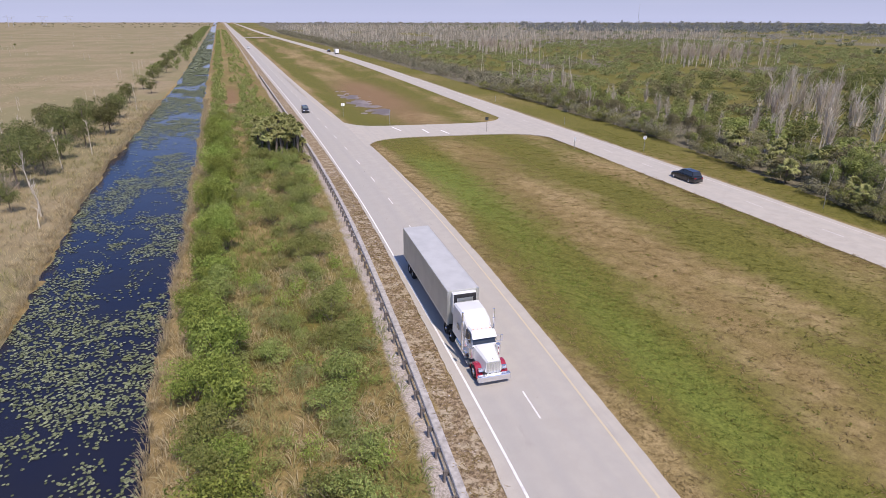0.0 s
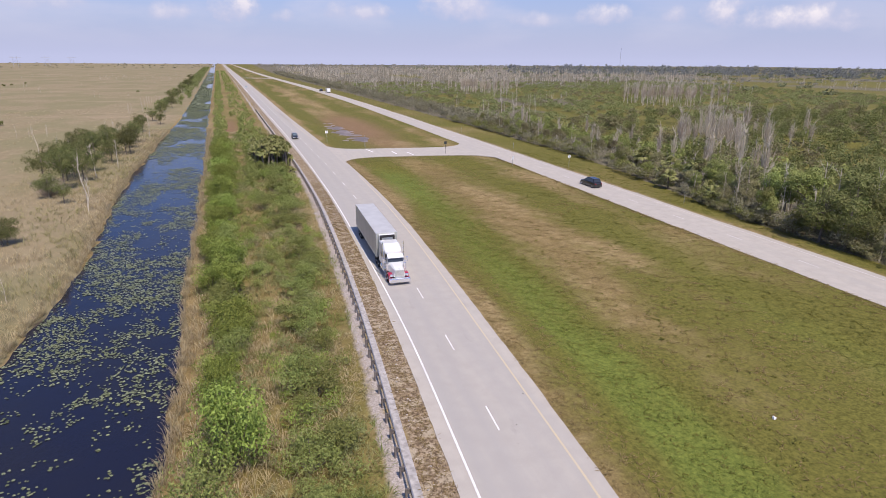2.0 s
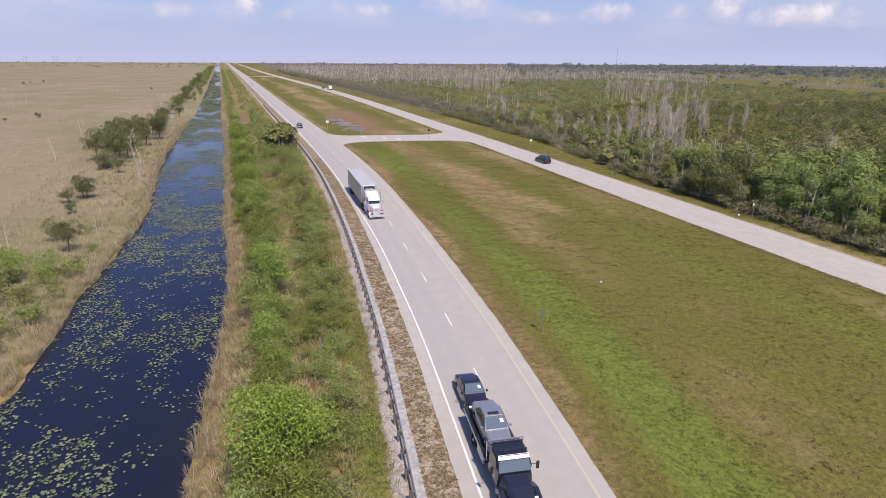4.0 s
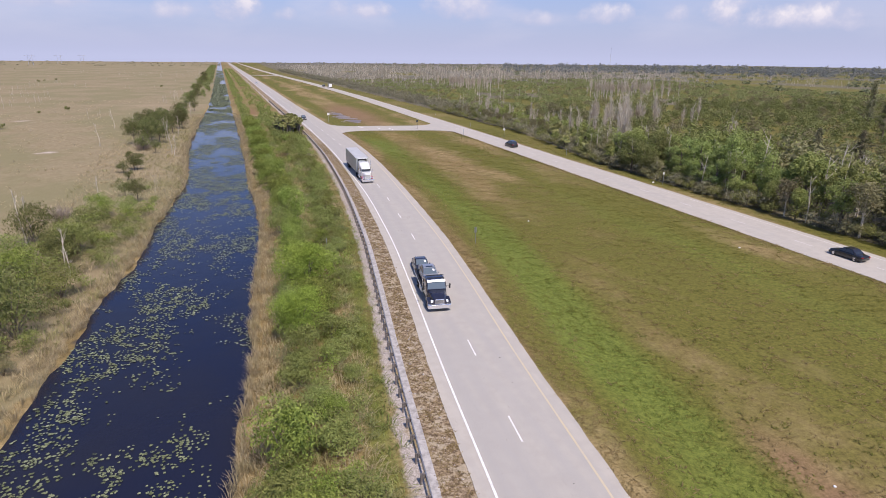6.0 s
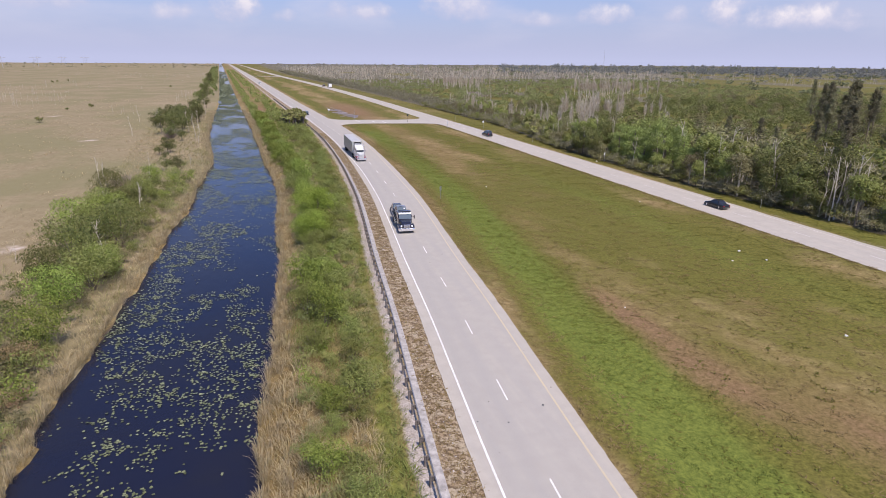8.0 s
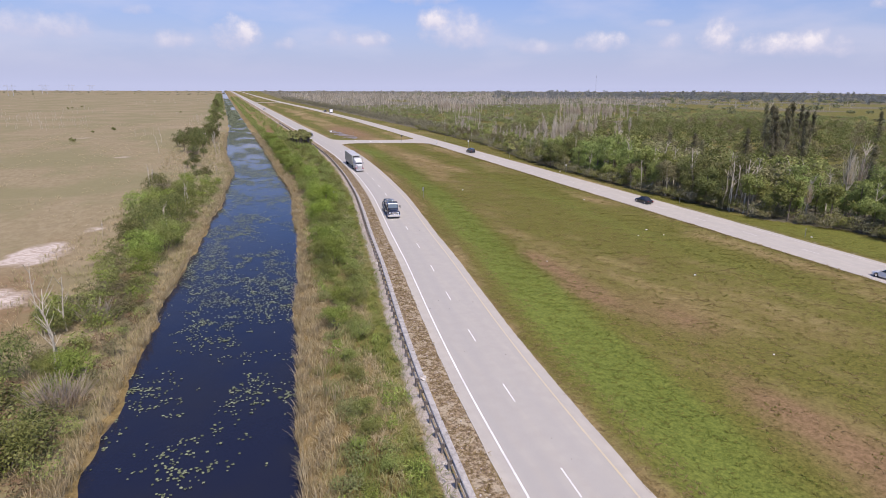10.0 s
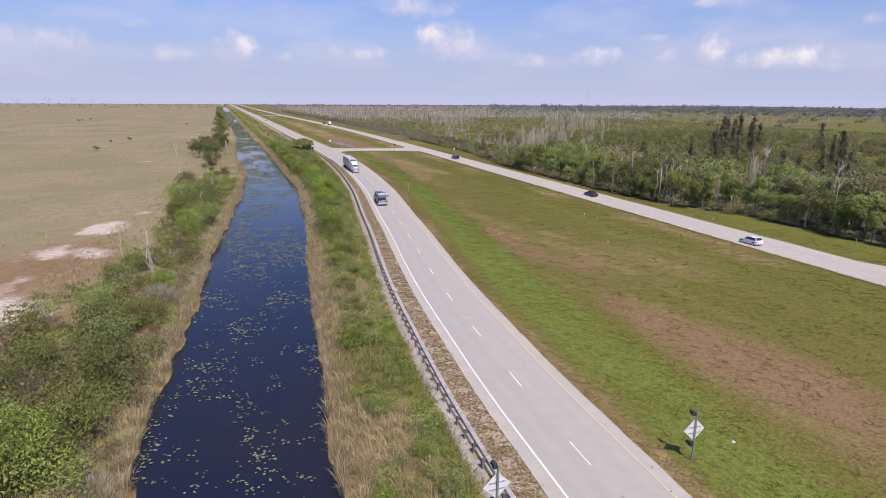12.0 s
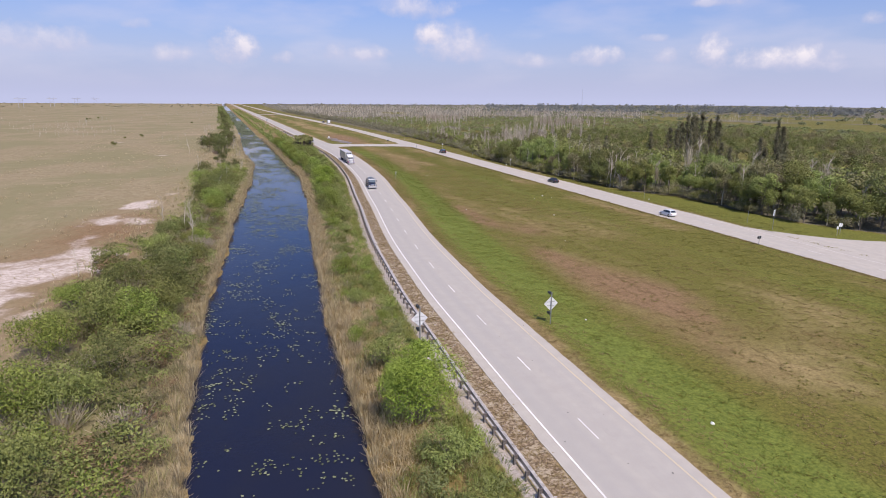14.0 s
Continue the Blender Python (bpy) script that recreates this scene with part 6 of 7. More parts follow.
    one("grille", lambda bm: box(bm, -w*0.42, w*0.42, L - 0.03, L + 0.012, belt*0.42, belt*0.58, 0.01), CHASSIS, ob)
    if roof_hole:
        one("sunroof", lambda bm: box(bm, -0.36, 0.36, -L*0.02, L*0.1, height - 0.01, height + 0.015, 0.01), GLASS, ob, "dark sunroof pane")
    if plate:
        one("price_tag", lambda bm: quad(bm, [(-rt*0.8, L*0.22, height*0.9), (-rt*0.45, L*0.22, height*0.9), (-rt*0.5, L*0.31, height*0.8), (-rt*0.85, L*0.31, height*0.8)]), WHITE_CAR, ob, "white paper tag behind the windshield")
    return ob


def big_rig(x, y, z, turn):
    """Long-nosed tractor with sleeper and refrigerated trailer; the bumper is at local y = 0, the trailer behind."""
    t = new("semi_truck")
    t.matrix_world = pose(x, y, z, 0, 0, turn)
    tagged(t, "white long-nosed semi truck with red fenders and a silver trailer", "truck")
    # trailer, 15.4 m
    f, b = -7.25, -22.5
    body = one("trailer_body", lambda bm: box(bm, -1.28, 1.28, b, f, 1.15, 4.02, 0.03), TRAILER_SIDE, t, "smooth silver-grey trailer sides")
    one("trailer_roof", lambda bm: box(bm, -1.27, 1.27, b + 0.02, f - 0.02, 4.0, 4.07, 0.02), TRAILER_ROOF, body, "pale weathered trailer roof")
    for sx in (-1, 1):
        one("corner_post", lambda bm: box(bm, sx*1.22 - 0.09, sx*1.22 + 0.09, f - 0.06, f + 0.06, 1.12, 4.08, 0.03), BRUSHED, body, "bright metal corner post")
        one("side_rail", lambda bm: box(bm, sx*1.285 - 0.015, sx*1.285 + 0.015, b, f, 1.1, 1.26, 0.006), BRUSHED, body)
        one("top_rail", lambda bm: box(bm, sx*1.285 - 0.014, sx*1.285 + 0.014, b, f, 3.92, 4.06, 0.006), BRUSHED, body)
        one("landing_leg", lambda bm: box(bm, sx*0.8 - 0.07, sx*0.8 + 0.07, -10.7, -10.56, 0.35, 1.15, 0.01), CHASSIS, body)
        for yy in (-20.3, -19.0):
            wheel(t, sx*0.98, yy, 0.5, 0.55, BRUSHED)
        for yy in (-6.6, -7.9):
            wheel(t, sx*0.95, yy, 0.5, 0.55, CHROME)
        wheel(t, sx*1.02, -1.35, 0.5, 0.3, CHROME)
    one("rear_door", lambda bm: [box(bm, s_ - 0.6, s_ + 0.6, b - 0.03, b + 0.02, 1.22, 3.95, 0.01) for s_ in (-0.62, 0.62)], TRAILER_SIDE, body)
    reefer = one("cooling_unit", lambda bm: box(bm, -0.98, 0.98, f, f + 0.5, 2.15, 3.98, 0.12), WHITE_CAB, body, "white cooling unit on the trailer front")
    one("cooling_frame", lambda bm: [box(bm, -0.9, -0.66, f + 0.5, f + 0.56, 2.75, 3.92, 0.02), box(bm, 0.66, 0.9, f + 0.5, f + 0.56, 2.75, 3.92, 0.02), box(bm, -0.9, 0.9, f + 0.5, f + 0.565, 3.62, 3.94, 0.02), box(bm, -0.8, 0.8, f + 0.5, f + 0.562, 2.62, 2.76, 0.02)], CHASSIS, reefer, "dark frame round the grille")
    one("cooling_grille", lambda bm: [box(bm, -0.62, 0.62, f + 0.49, f + 0.545, 2.75 + 0.075*k, 2.79 + 0.075*k, 0.005) for k in range(12)], BRUSHED, reefer)
    one("bogie", lambda bm: [box(bm, -0.5, 0.5, -21.2, -18.0, 0.75, 1.15, 0.03), box(bm, -1.1, 1.1, -22.4, -22.2, 0.5, 0.62, 0.02), rod(bm, (-1.0, -20.3, 0.5), (1.0, -20.3, 0.5), 0.09), rod(bm, (-1.0, -19.0, 0.5), (1.0, -19.0, 0.5), 0.09)], CHASSIS, t)
    # tractor
    one("chassis", lambda bm: [box(bm, -0.45, 0.45, -8.8, -0.5, 0.62, 0.95, 0.02), rod(bm, (-1.0, -1.35, 0.5), (1.0, -1.35, 0.5), 0.08), rod(bm, (-1.0, -6.6, 0.5), (1.0, -6.6, 0.5), 0.09), rod(bm, (-1.0, -7.9, 0.5), (1.0, -7.9, 0.5), 0.09), box(bm, -0.5, 0.5, -8.4, -6.6, 0.95, 1.14, 0.02)], CHASSIS, t)
    sleeper = one("sleeper", lambda bm: loft(bm, [(-6.35, rect(1.12, 0.95, 3.45, 1.04, 0.1)), (-4.9, rect(1.12, 0.95, 3.5, 1.02, 0.14)), (-4.1, rect(1.11, 0.95, 3.3, 1.0, 0.14)), (-3.55, rect(1.08, 0.95, 2.98, 0.94, 0.12))]), WHITE_CAB, t, "white sleeper cabin")
    for sx in (-1, 1):
        one("vent_window", lambda bm: box(bm, sx*1.115 - 0.015, sx*1.115 + 0.015, -5.3, -4.8, 1.95, 2.35, 0.01), GLASS, sleeper)
    cab = one("cab", lambda bm: loft(bm, [(-3.75, rect(1.06, 0.95, 2.95, 0.9, 0.1)), (-2.75, rect(1.04, 0.95, 2.88, 0.84, 0.12)), (-2.36, rect(1.02, 0.95, 1.98, 0.9, 0.08))]), WHITE_CAB, t)
    one("windshield", lambda bm: quad(bm, [(-0.80, -2.70, 2.74), (0.80, -2.70, 2.74), (0.88, -2.335, 2.02), (-0.88, -2.335, 2.02)]), GLASS, cab, "dark split windshield")
    one("visor", lambda bm: quad(bm, [(-0.88, -2.74, 2.90), (0.88, -2.74, 2.90), (0.92, -2.24, 2.52), (-0.92, -2.24, 2.52)], 0.03), WHITE_CAB, cab, "white sun visor over the windshield")
    for sx in (-1, 1):
        one("side_window", lambda bm: quad(bm, [(sx*0.935, -3.55, 2.72), (sx*0.915, -2.85, 2.70), (sx*1.0, -2.55, 2.06), (sx*1.01, -3.55, 2.06)][::sx]), GLASS, cab)
        one("door_handle", lambda bm: box(bm, sx*1.06 - 0.02, sx*1.06 + 0.02, -3.55, -3.35, 1.7, 1.75, 0.008), CHROME, cab)
    hood = one("hood", lambda bm: loft(bm, [(-2.4, rect(0.92, 0.95, 1.98, 0.78, 0.14)), (-1.2, rect(0.74, 0.9, 1.86, 0.62, 0.14)), (-0.42, rect(0.62, 0.85, 1.74, 0.52, 0.1))]), WHITE_CAB, t, "white tapered hood")
    one("hood_seam", lambda bm: box(bm, -0.012, 0.012, -2.3, -0.5, 1.755, 1.79, 0.004), CHASSIS, hood)
    one("grille", lambda bm: box(bm, -0.5, 0.5, -0.44, -0.34, 0.82, 1.7, 0.03), BRUSHED, t, "tall bright grille")
    one("grille_slat", lambda bm: [box(bm, -0.44 + 0.11*k, -0.41 + 0.11*k, -0.35, -0.325, 0.88, 1.62) for k in range(9)], CHROME, t)
    one("bumper", lambda bm: loft(bm, [(-0.32, rect(1.2, 0.34, 0.82, 1.2, 0.05)), (-0.06, rect(1.2, 0.36, 0.80, 1.18, 0.05)), (0.0, rect(1.0, 0.4, 0.76, 1.0, 0.05))]), CHROME, t, "deep chrome bumper")
    for sx in (-1, 1):
        def fender(bm):
            st_ = []
            for k in range(9):
                a = math.pi*k/8
                yy, zz = -1.35 + 0.72*math.cos(a), 0.52 + 0.68*math.sin(a)
                st_.append((yy, zz))
            rings = [[bm.verts.new((sx*q, yy, zz + dz)) for q, dz in ((0.70, 0.0), (1.13, -0.02), (1.17, -0.1), (1.14, -0.2), (0.70, -0.1))] for yy, zz in st_]
            for a_, b_ in zip(rings, rings[1:]):
                for j in range(5):
                    bm.faces.new((a_[j], a_[(j + 1) % 5], b_[(j + 1) % 5], b_[j]))
            bm.faces.new(rings[0]), bm.faces.new(rings[-1][::-1])
        one("fender", fender, RED_PAINT, t, "glossy dark red fender")
        one("headlight", lambda bm: box(bm, sx*0.86 - 0.18, sx*0.86 + 0.18, -0.72, -0.5, 0.92, 1.16, 0.04), CHROME, t, "chrome-housed headlight")
        one("exhaust_stack", lambda bm: [rod(bm, (sx*1.2, -3.62, 0.95), (sx*1.2, -3.62, 3.3), 0.1, n=12), rod(bm, (sx*1.2, -3.62, 3.3), (sx*1.2, -3.68, 4.0), 0.065, n=12)], CHROME, t, "tall chrome exhaust stack")
        one("fuel_tank", lambda bm: rod(bm, (sx*0.9, -5.4, 0.72), (sx*0.9, -3.1, 0.72), 0.33, n=16), CHROME, t, "polished fuel tank")
        one("step", lambda bm: box(bm, min(sx*0.95, sx*1.2), max(sx*0.95, sx*1.2), -2.95, -2.45, 0.42, 0.5, 0.01), BRUSHED, t)
        mirror = one("mirror", lambda bm: box(bm, sx*1.38 - 0.1, sx*1.38 + 0.1, -2.5, -2.42, 1.95, 2.5, 0.03), CHROME, t)
        one("mirror_arm", lambda bm: [rod(bm, (sx*0.95, -2.55, 2.45), (sx*1.32, -2.47, 2.42), 0.02), rod(bm, (sx*1.0, -2.5, 2.0), (sx*1.32, -2.47, 2.02), 0.02)], CHROME, mirror)
        one("air_cleaner", lambda bm: rod(bm, (sx*1.02, -2.15, 1.15), (sx*1.02, -2.15, 1.95), 0.17, n=14), CHROME, t, "chrome air cleaner")
    for k in range(5):
        one("marker_light", lambda bm: box(bm, -0.64 + 0.32*k - 0.05, -0.64 + 0.32*k + 0.05, -2.99, -2.93, 2.885, 2.92, 0.008), AMBER, t)
    return t


def tow_truck(x, y, z, turn):
    """A dark flatbed recovery truck; the bumper is at local y = 0."""
    t = new("tow_truck")
    t.matrix_world = pose(x, y, z, 0, 0, turn)
    tagged(t, "dark navy flatbed tow truck with a chrome bumper", "truck")
    cab = one("cab", lambda bm: loft(bm, [(-3.7, rect(1.1, 0.8, 2.55, 0.98, 0.1)), (-2.35, rect(1.1, 0.8, 2.6, 0.94, 0.14)), (-1.95, rect(1.08, 0.8, 1.72, 0.98, 0.08))]), NAVY, t)
    one("hood", lambda bm: loft(bm, [(-1.8, rect(1.0, 0.8, 1.72, 0.86, 0.16)), (-0.9, rect(0.92, 0.75, 1.58, 0.74, 0.16)), (-0.22, rect(0.78, 0.7, 1.36, 0.6, 0.12))]), NAVY, t)
    one("windshield", lambda bm: quad(bm, [(-0.88, -2.21, 2.36), (0.88, -2.21, 2.36), (0.94, -1.94, 1.76), (-0.94, -1.94, 1.76)]), PALE_GLASS, cab, "sky-lit windshield")
    one("visor", lambda bm: quad(bm, [(-0.9, -2.38, 2.62), (0.9, -2.38, 2.62), (0.93, -2.2, 2.42), (-0.93, -2.2, 2.42)], 0.03), WHITE_CAB, cab, "white banner strip above the windshield")
    one("roof_bar", lambda bm: [box(bm, -0.9, 0.9, -3.5, -3.42, 2.66, 2.74, 0.02), box(bm, -0.9, 0.9, -2.7, -2.62, 2.66, 2.74, 0.02)], CHASSIS, cab)
    one("grille", lambda bm: box(bm, -0.46, 0.46, -0.24, -0.12, 0.85, 1.34, 0.04), CHROME, t, "chrome grille")
    one("grille_slat", lambda bm: [box(bm, -0.4, 0.4, -0.13, -0.105, 0.92 + 0.1*k, 0.96 + 0.1*k) for k in range(4)], CHASSIS, t)
    one("bumper", lambda bm: loft(bm, [(-0.4, rect(1.2, 0.36, 0.82, 1.2, 0.06)), (-0.1, rect(1.16, 0.38, 0.8, 1.14, 0.06)), (0.0, rect(0.9, 0.42, 0.76, 0.9, 0.05))]), CHROME, t, "wide chrome bumper")
    one("chassis", lambda bm: [box(bm, -0.45, 0.45, -9.3, -0.6, 0.55, 0.85, 0.02), rod(bm, (-1.0, -1.2, 0.46), (1.0, -1.2, 0.46), 0.08), rod(bm, (-1.0, -7.0, 0.46), (1.0, -7.0, 0.46), 0.09), box(bm, -0.12, 0.12, -10.6, -9.2, 0.32, 0.46, 0.02), box(bm, -0.8, 0.8, -10.75, -10.5, 0.3, 0.42, 0.02)], CHASSIS, t)
    deck = one("flatbed", lambda bm: box(bm, -1.22, 1.22, -9.6, -3.95, 0.95, 1.1, 0.02), CHASSIS, t, "dark steel flatbed deck")
    one("headboard", lambda bm: [box(bm, -1.15, -1.05, -4.05, -3.95, 1.1, 2.5, 0.02), box(bm, 1.05, 1.15, -4.05, -3.95, 1.1, 2.5, 0.02), box(bm, -1.15, 1.15, -4.05, -3.95, 2.4, 2.5, 0.02), box(bm, -1.15, 1.15, -4.05, -3.95, 1.7, 1.78, 0.02)], CHROME, deck, "bright tube headboard")
    for sx in (-1, 1):
        one("deck_rail", lambda bm: box(bm, sx*1.22 - 0.03, sx*1.22 + 0.03, -9.6, -4.0, 1.06, 1.16, 0.01), BRUSHED, deck)
        one("toolbox", lambda bm: box(bm, sx*1.0 - 0.2, sx*1.0 + 0.2, -5.9, -4.5, 0.45, 0.92, 0.03), BRUSHED, t, "aluminium toolbox")
        one("side_window", lambda bm: quad(bm, [(sx*1.0, -3.5, 2.36), (sx*0.98, -2.5, 2.36), (sx*1.07, -2.1, 1.78), (sx*1.07, -3.5, 1.78)][::sx]), GLASS, cab)
        one("headlight", lambda bm: box(bm, sx*0.72 - 0.17, sx*0.72 + 0.17, -0.5, -0.25, 0.95, 1.2, 0.04), LENS, t)
        one("fender", lambda bm: loft(bm, [(-1.85, rect(0.2, 0.55, 1.0, 0.16, 0.05)), (-1.2, rect(0.2, 0.95, 1.22, 0.16, 0.05)), (-0.45, rect(0.2, 0.7, 1.05, 0.16, 0.05))]), NAVY, t).location = (sx*1.0, 0, 0)
        m_ = one("mirror", lambda bm: box(bm, sx*1.36 - 0.09, sx*1.36 + 0.09, -2.05, -1.97, 1.75, 2.25, 0.03), CHASSIS, t)
        one("mirror_arm", lambda bm: rod(bm, (sx*1.0, -2.15, 2.0), (sx*1.3, -2.02, 2.05), 0.02), CHASSIS, m_)
        wheel(t, sx*1.0, -1.2, 0.46, 0.28)
        wheel(t, sx*0.96, -7.0, 0.46, 0.5)
    return t


def pickup(x, y, z, turn, mat, label):
    ob = sedan("pickup_truck", x, y, z, turn, mat, label, 5.7, 2.0, 1.85, hatch=True)
    ob["category"] = "pickup truck"
    return ob


def box_truck(x, y, z, turn, label):
    t = new("box_truck")
    t.matrix_world = pose(x, y, z, 0, 0, turn)
    tagged(t, label, "truck")
    one("cargo_box", lambda bm: box(bm, -1.2, 1.2, -7.5, -2.2, 1.0, 3.5, 0.05), WHITE_CAR, t)
    cab = one("cab", lambda bm: loft(bm, [(-2.1, rect(1.05, 0.6, 2.4, 0.95, 0.1)), (-0.9, rect(1.05, 0.6, 2.3, 0.9, 0.1)), (0, rect(0.95, 0.6, 1.3, 0.9, 0.1))]), WHITE_CAR, t)
    one("windshield", lambda bm: quad(bm, [(-0.8, -0.82, 2.2), (0.8, -0.82, 2.2), (0.88, -0.05, 1.35), (-0.88, -0.05, 1.35)]), GLASS, cab)
    one("chassis", lambda bm: box(bm, -0.5, 0.5, -7.3, -0.3, 0.5, 1.0, 0.03), CHASSIS, t)
    for sx in (-1, 1):
        wheel(t, sx*0.95, -1.2, 0.42), wheel(t, sx*0.95, -5.8, 0.42, 0.4)
    return t


def heading(y):
    return -math.degrees(math.atan(float(centre(y + 4) - centre(y - 4))/8))


big_rig(13.35, 34.2, 0.0, 178.5)
ty = -30.0
tow_truck(float(centre(ty)) - 1.35, ty, 0.0, 180 + heading(ty + 5))
a = radians(heading(ty + 5))


def behind(d):
    return float(centre(ty)) - 1.35 - math.sin(a)*d, ty + math.cos(a)*d


px_, py_ = behind(6.75)
sedan("car", px_, py_, 1.1, 180 + heading(ty + 5), SILVER, "silver sedan with a sunroof carried on the tow truck bed", 4.75, roof_hole=True, plate=True)
px_, py_ = behind(12.3)
sedan("car", px_, py_, 0.14, 180 + heading(ty + 10), NAVY, "dark blue sedan towed behind the tow truck", 4.6, plate=True, rise=2.5)
pickup(64.9, 78.0, -0.5, 0, BLACK_CAR, "black pickup truck on the far carriageway")
sedan("car", 65.3, -28.0, -0.5, 0, BLACK_CAR, "black sedan on the far carriageway", 4.8)
sedan("car", 63.0, -84.0, -0.5, 0, WHITE_CAR, "white hatchback on the far carriageway", 4.2, hatch=True)
# added stand-in for the tow truck when farther off, and for a later car
sedan("car", float(centre(165)) - 1.7, 165.0, 0.0, 180 + heading(165), BLACK_CAR, "dark car on the near carriageway, also standing in for the distant tow truck", 4.7, 1.85, 1.7, hatch=True)
sedan("car", float(centre(505)) - 1.7, 505.0, 0.0, 180 + heading(500), WHITE_CAR, "white car far off on the near carriageway", 4.6, 1.85, 1.7, hatch=True)
box_truck(float(far_left(430)) + 4.8, 430.0, -0.5, 4, "white box truck far off on the far carriageway")
pickup(float(far_left(448)) + 4.2, 452.0, -0.5, 4, BLACK_CAR, "dark pickup truck far off on the far carriageway")

# ---- signs, posts and beacons ----
SIGN_BACK = plain("sign_aluminium", (0.72, 0.73, 0.74), 0.45, 0.15, vary=0.06)
SIGN_WHITE = plain("white_sign", (0.78, 0.78, 0.76), 0.5, vary=0.05)
DARK_SIGN = plain("dark_sign", (0.035, 0.04, 0.04), 0.6)
GREEN_POST = metal_material("sign_post_steel", (0.42, 0.43, 0.42), 0.55, 0.2)


def warning_sign(x, y, high, side):
    z = float(ground_z(x, y))
    ob = thing("warning_sign", x, y, z, 2.0*side, "diamond warning sign seen from behind, with a flashing beacon above", "road sign", "warning signs")
    one("post", lambda bm: box(bm, -0.05, 0.05, -0.05, 0.05, -0.4, high, 0.01), GREEN_POST, ob, "square grey steel post")
    c_ = high - 1.35
    face = one("diamond_plate", lambda bm: quad(bm, [(0, 0.09, c_ - 0.86), (0.86, 0.09, c_), (0, 0.09, c_ + 0.86), (-0.86, 0.09, c_)], 0.015), SIGN_BACK, ob, "bare metal back of a diamond sign plate")
    for d in (-0.22, 0.22):
        one("brace", lambda bm: box(bm, -0.5, 0.5, 0.05, 0.075, c_ + d - 0.025, c_ + d + 0.025, 0.005), GREEN_POST, face)
    for name, zc in (("upper_beacon", high - 0.1), ("lower_beacon", c_ - 1.15)):
        lamp = one(name, lambda bm: box(bm, -0.26 if zc > c_ else -0.2, 0.0 if zc > c_ else 0.06, 0.06, 0.3, zc - 0.17, zc + 0.17, 0.04), DARK_SIGN, ob, "black beacon housing")
        one("beacon_hood", lambda bm: rod(bm, (-0.12, 0.3, zc), (-0.12, 0.5, zc), 0.15, 0.16, 12), DARK_SIGN, lamp)
    return ob


warning_sign(-10.9, -137.6, 4.7, 1)
warning_sign(5.3, -135.0, 3.75, -1)


def post_sign(x, y, high, w, h, mat, label, turn=0.0, post=GREEN_POST, rounded=False):
    z = float(ground_z(x, y))
    ob = thing("road_sign", x, y, z, turn, label, "road sign")
    one("post", lambda bm: box(bm, -0.035, 0.035, -0.035, 0.035, -0.3, high, 0.008), post, ob)
    if rounded:
        one("plate", lambda bm: rod(bm, (0, 0.06, high - w/2), (0, 0.075, high - w/2), w/2, n=20), mat, ob)
    elif w:
        one("plate", lambda bm: box(bm, -w/2, w/2, 0.045, 0.06, high - h, high, 0.006), mat, ob)
    return ob


post_sign(19.75, -8.6, 2.4, 0.38, 0.8, GREEN_POST, "narrow grey sign on a post in the median grass", 12)
post_sign(22.1, 154.6, 3.4, 0.9, 0.75, SIGN_WHITE, "white sign at the tip of the median", 0)
post_sign(30.2, 137.6, 4.0, 0.0, 0.0, SIGN_BACK, "thin bare post at the crossover")
post_sign(50.0, 126.5, 3.4, 0.75, 0.75, DARK_SIGN, "dark sign on a post beside the crossover", 0, DARK_SIGN)
post_sign(59.6, 104.2, 2.4, 0.6, 0.9, SIGN_BACK, "grey sign beside the far carriageway", 20)
post_sign(72.0, 99.0, 3.0, 0.8, 0.8, SIGN_BACK, "round grey sign on a post on the verge", 0, GREEN_POST, True)
post_sign(74.4, -101.6, 4.2, 1.0, 1.2, SIGN_BACK, "tall grey sign on a post before the woods", 25)
post_sign(75.9, -93.8, 2.6, 0.1, 0.3, SIGN_BACK, "thin marker post on the verge")
post_sign(82.8, -109.0, 1.9, 0.5, 0.6, SIGN_WHITE, "small white sign beside the side road", -10)
post_sign(84.3, -108.4, 2.3, 0.75, 0.75, SIGN_WHITE, "white square sign beside the side road", -10)
post_sign(60.2, -111.7, 1.6, 0.9, 0.45, DARK_SIGN, "low dark sign in the median beside the far carriageway", 0)
post_sign(73.3, 20.0, 2.6, 0.45, 0.5, SIGN_WHITE, "small white sign on a post on the verge", 10)
post_sign(-0.3 - 0.4, -8.6, 2.3, 0.12, 0.5, GALVANISED, "leaning grey marker post behind the guard rail", 30)
for k, y in enumerate((-62.0, -30.0, 60.0, 132.0, 175.0)):
    post_sign(float(far_left(y) + far_right(y)) + 3.4, y, 1.6, 0.1, 0.25, SIGN_WHITE, "slim roadside marker post on the verge")

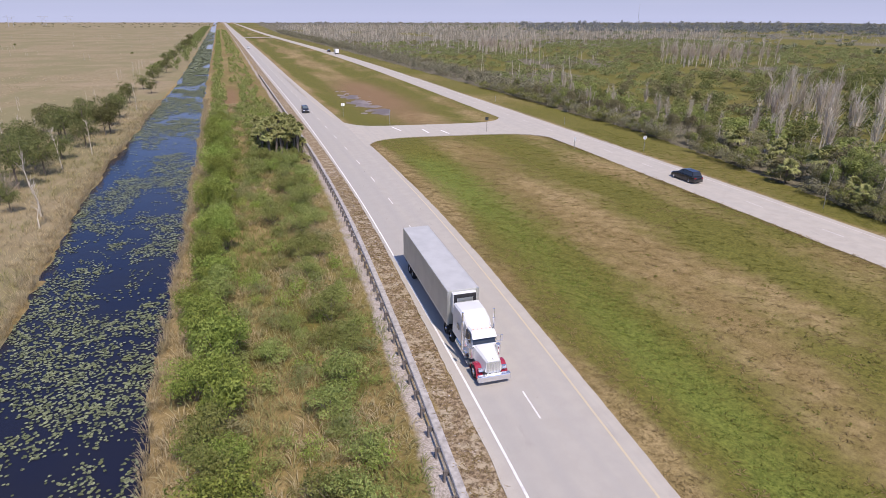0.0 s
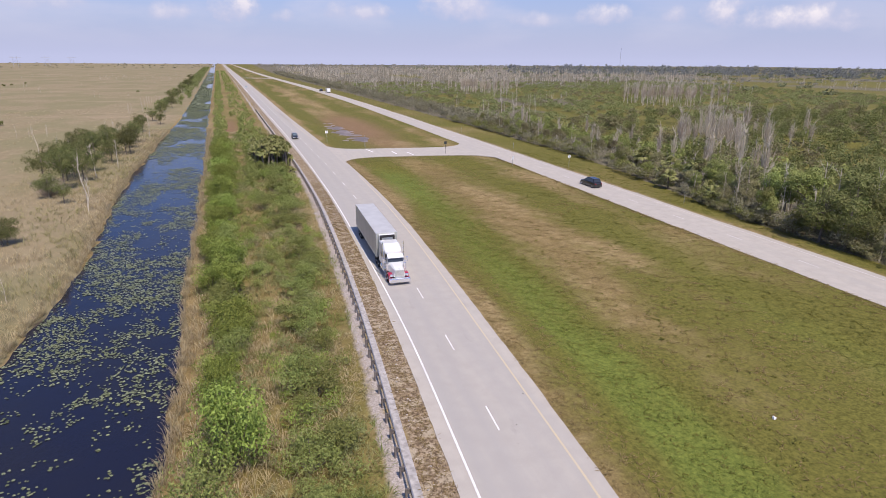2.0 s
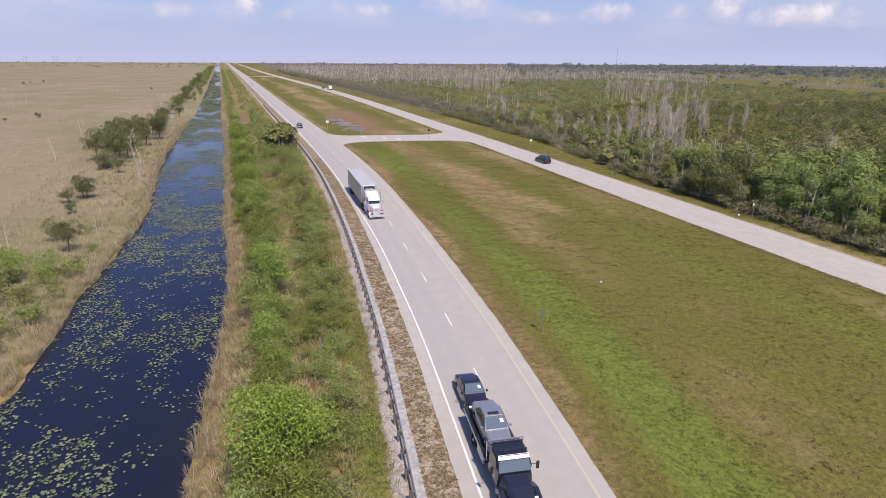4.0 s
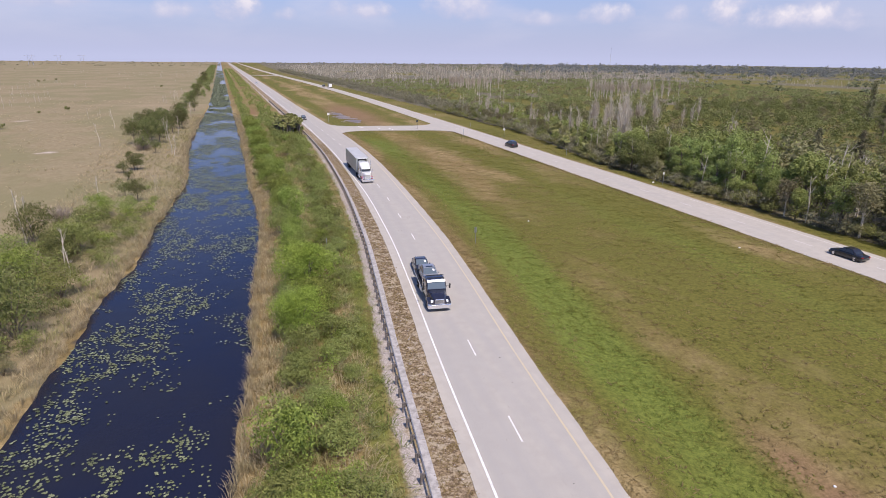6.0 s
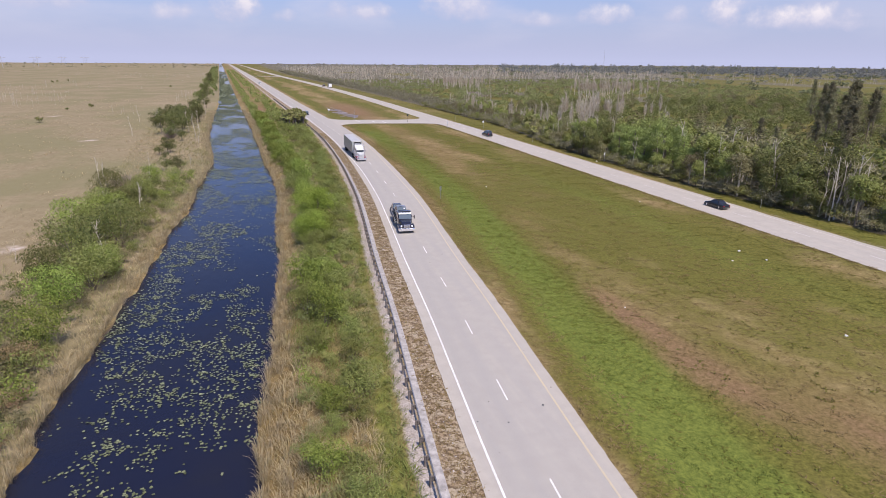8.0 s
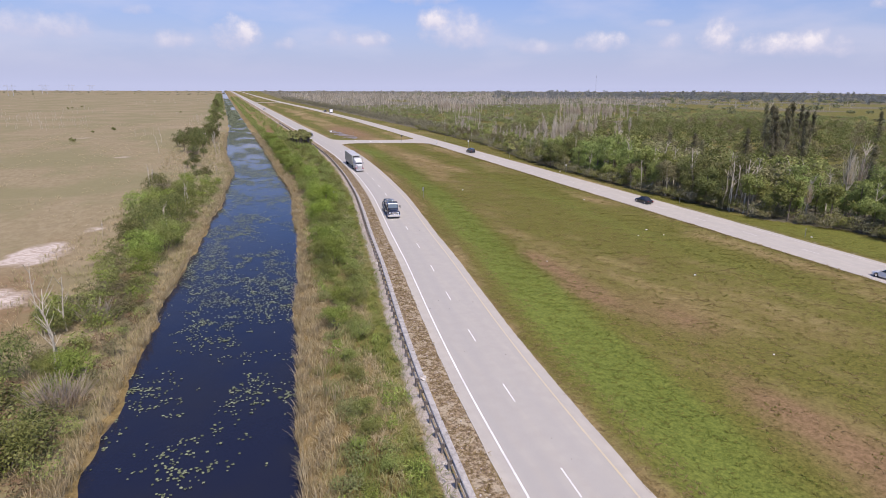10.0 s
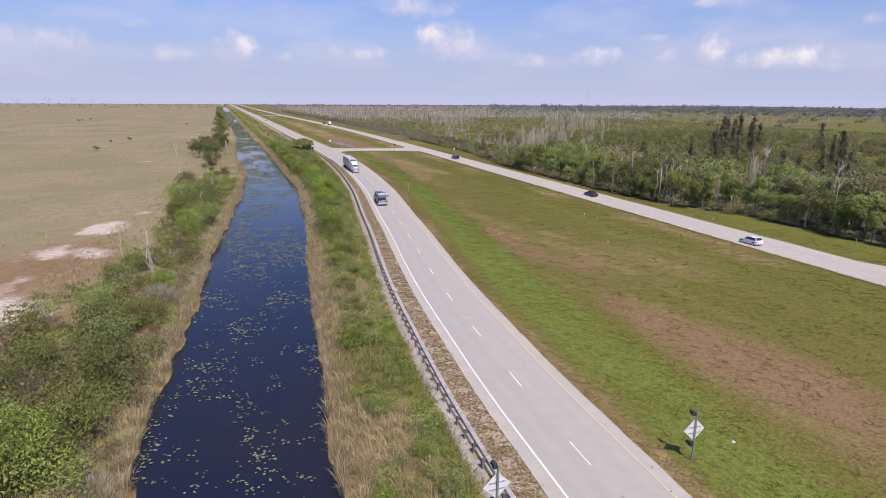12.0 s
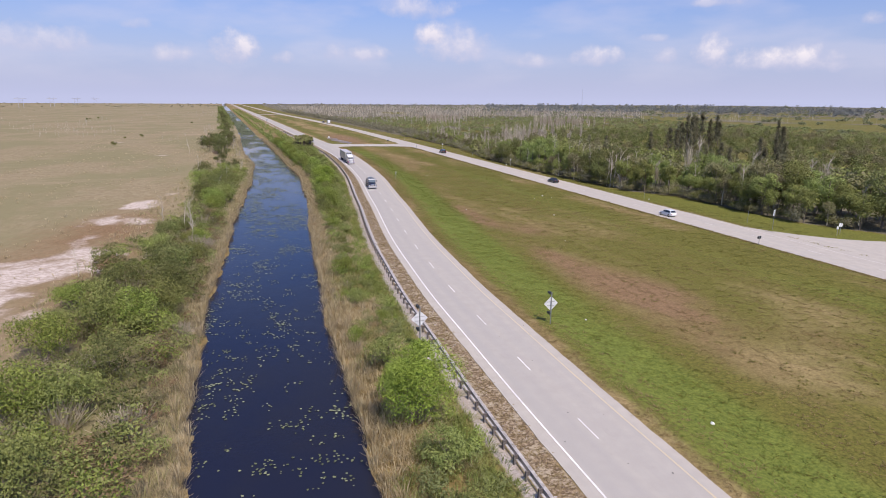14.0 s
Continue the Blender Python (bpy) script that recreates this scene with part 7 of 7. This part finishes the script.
# ---- power line and mast on the horizon ----
STEEL_FAR = metal_material("tower_steel", (0.55, 0.56, 0.6), 0.6, 0.1)
for y in (900.0, 1130.0, 1370.0, 1610.0, 1860.0, 2120.0):
    ob = thing("power_pylon", -475.0, y, -0.8, 0, "grey steel power pylon far across the marsh", "pylon", "power pylons")
    for sx in (-4.0, 4.0):
        one("leg", lambda bm: rod(bm, (sx*1.2, 0, 0), (sx, 0, 23), 0.45, 0.3, 6), STEEL_FAR, ob)
    one("crossarm", lambda bm: [rod(bm, (-12, 0, 20), (12, 0, 20), 0.35, n=6), rod(bm, (-12, 0, 20), (-4, 0, 22.6), 0.15, n=5), rod(bm, (12, 0, 20), (4, 0, 22.6), 0.15, n=5)], STEEL_FAR, ob)
    one("brace", lambda bm: [rod(bm, (-4.5, 0, 9), (4.2, 0, 18.5), 0.16, n=5), rod(bm, (4.5, 0, 9), (-4.2, 0, 18.5), 0.16, n=5)], STEEL_FAR, ob)
mast = thing("radio_mast", 760.0, 1080.0, -0.9, 0, "slender radio mast rising over the far woods", "mast")
one("column", lambda bm: [rod(bm, (0.8*math.cos(q), 0.8*math.sin(q), 0), (0.3*math.cos(q), 0.3*math.sin(q), 50), 0.1, 0.07, 5) for q in (0, 2.1, 4.2)], STEEL_FAR, mast)
one("lattice", lambda bm: [rod(bm, (0.75*math.cos(k*2.1), 0.75*math.sin(k*2.1), 2*k), (0.7*math.cos(k*2.1 + 2.1), 0.7*math.sin(k*2.1 + 2.1), 2*k + 2), 0.06, n=4) for k in range(24)], STEEL_FAR, mast)

# ---- litter and stones ----
PAPER = plain("litter_paper", (0.75, 0.75, 0.73), 0.7, vary=0.1)
STONE = plain("pale_stone", (0.44, 0.40, 0.36), 0.9, vary=0.3, scale=4.0)


def lump(name, x, y, size, mat, label, seed, flat=0.6):
    r = np.random.default_rng(seed)
    bm = bmesh.new()
    bmesh.ops.create_icosphere(bm, subdivisions=2, radius=1.0)
    for v in bm.verts:
        v.co *= 0.75 + 0.5*r.random()
        v.co.z = v.co.z*flat
    bmesh.ops.scale(bm, vec=(size, size*0.7, size), verts=bm.verts)
    ob = part(name, bm, mat, None, label)
    ob.matrix_world = pose(x, y, float(ground_z(x, y)) + size*flat*0.45, 0, 0, 360*r.random())
    tagged(ob, category=name)


for k, (x, y, size) in enumerate(((50.6, -48.6, 0.22), (11.4, -132.8, 0.16), (40.8, -72.5, 0.18), (50.9, -53.0, 0.16), (33.7, 3.0, 0.2), (-5.2, -51.8, 0.25), (46.9, -51.3, 0.14), (8.0, -157.0, 0.2), (72.2, 21.7, 0.3), (24, -60, 0.12), (55, -20, 0.16), (-8.4, -70, 0.15), (30, -96, 0.14), (75, -62, 0.2))):
    lump("litter", x, y, size, PAPER, "scrap of white paper litter lying in the grass", 600 + k)
for k, (x, y, size) in enumerate(((-11.3, -140.3, 0.8), (-10.4, -139.6, 0.45), (-1.9, -57.5, 0.4), (-2.3, -60.5, 0.3), (-5.4, -92.2, 0.45), (-0.9, -49.5, 0.28), (-9.4, -128, 0.3), (-10.6, -146, 0.3), (-7.4, -104, 0.25))):
    lump("stone", x, y, size, STONE, "pale broken stone on the gravel behind the guard rail", 630 + k, 0.4)
r = np.random.default_rng(90)
n = 70
y = -200 + 300*r.random(n)
x = centre(y) - 3.0 + 7.2*r.random(n)
joined("road_debris", [pad_shape(570 + k) for k in range(3)], x, y, np.full(n, 0.006), 0.03 + 0.07*r.random(n)**2, DARK_SIGN, "dark crumbs of rubber and dirt on the road", "debris")
n = 900
y = -200 + 300*r.random(n)
x = np.where(r.random(n) < 0.5, centre(y) + RAIL - 0.15 - 0.9*r.random(n), centre(y) + RAIL + 0.6 + 1.9*r.random(n))
bm = bmesh.new()
bmesh.ops.create_icosphere(bm, subdivisions=1, radius=1.0)
ico_v, ico_f = np.array([v.co[:] for v in bm.verts]), np.array([[v.index for v in f.verts] for f in bm.faces])
bm.free()
chunks = [(ico_v*(0.7 + 0.6*r.random((len(ico_v), 1)))*[1, 0.75, 0.5], ico_f) for _ in range(3)]
joined("gravel", chunks, x, y, ground_z(x, y) + 0.01, 0.035 + 0.09*r.random(n)**2.5, STONE, "pale loose stones along the guard rail", "gravel")
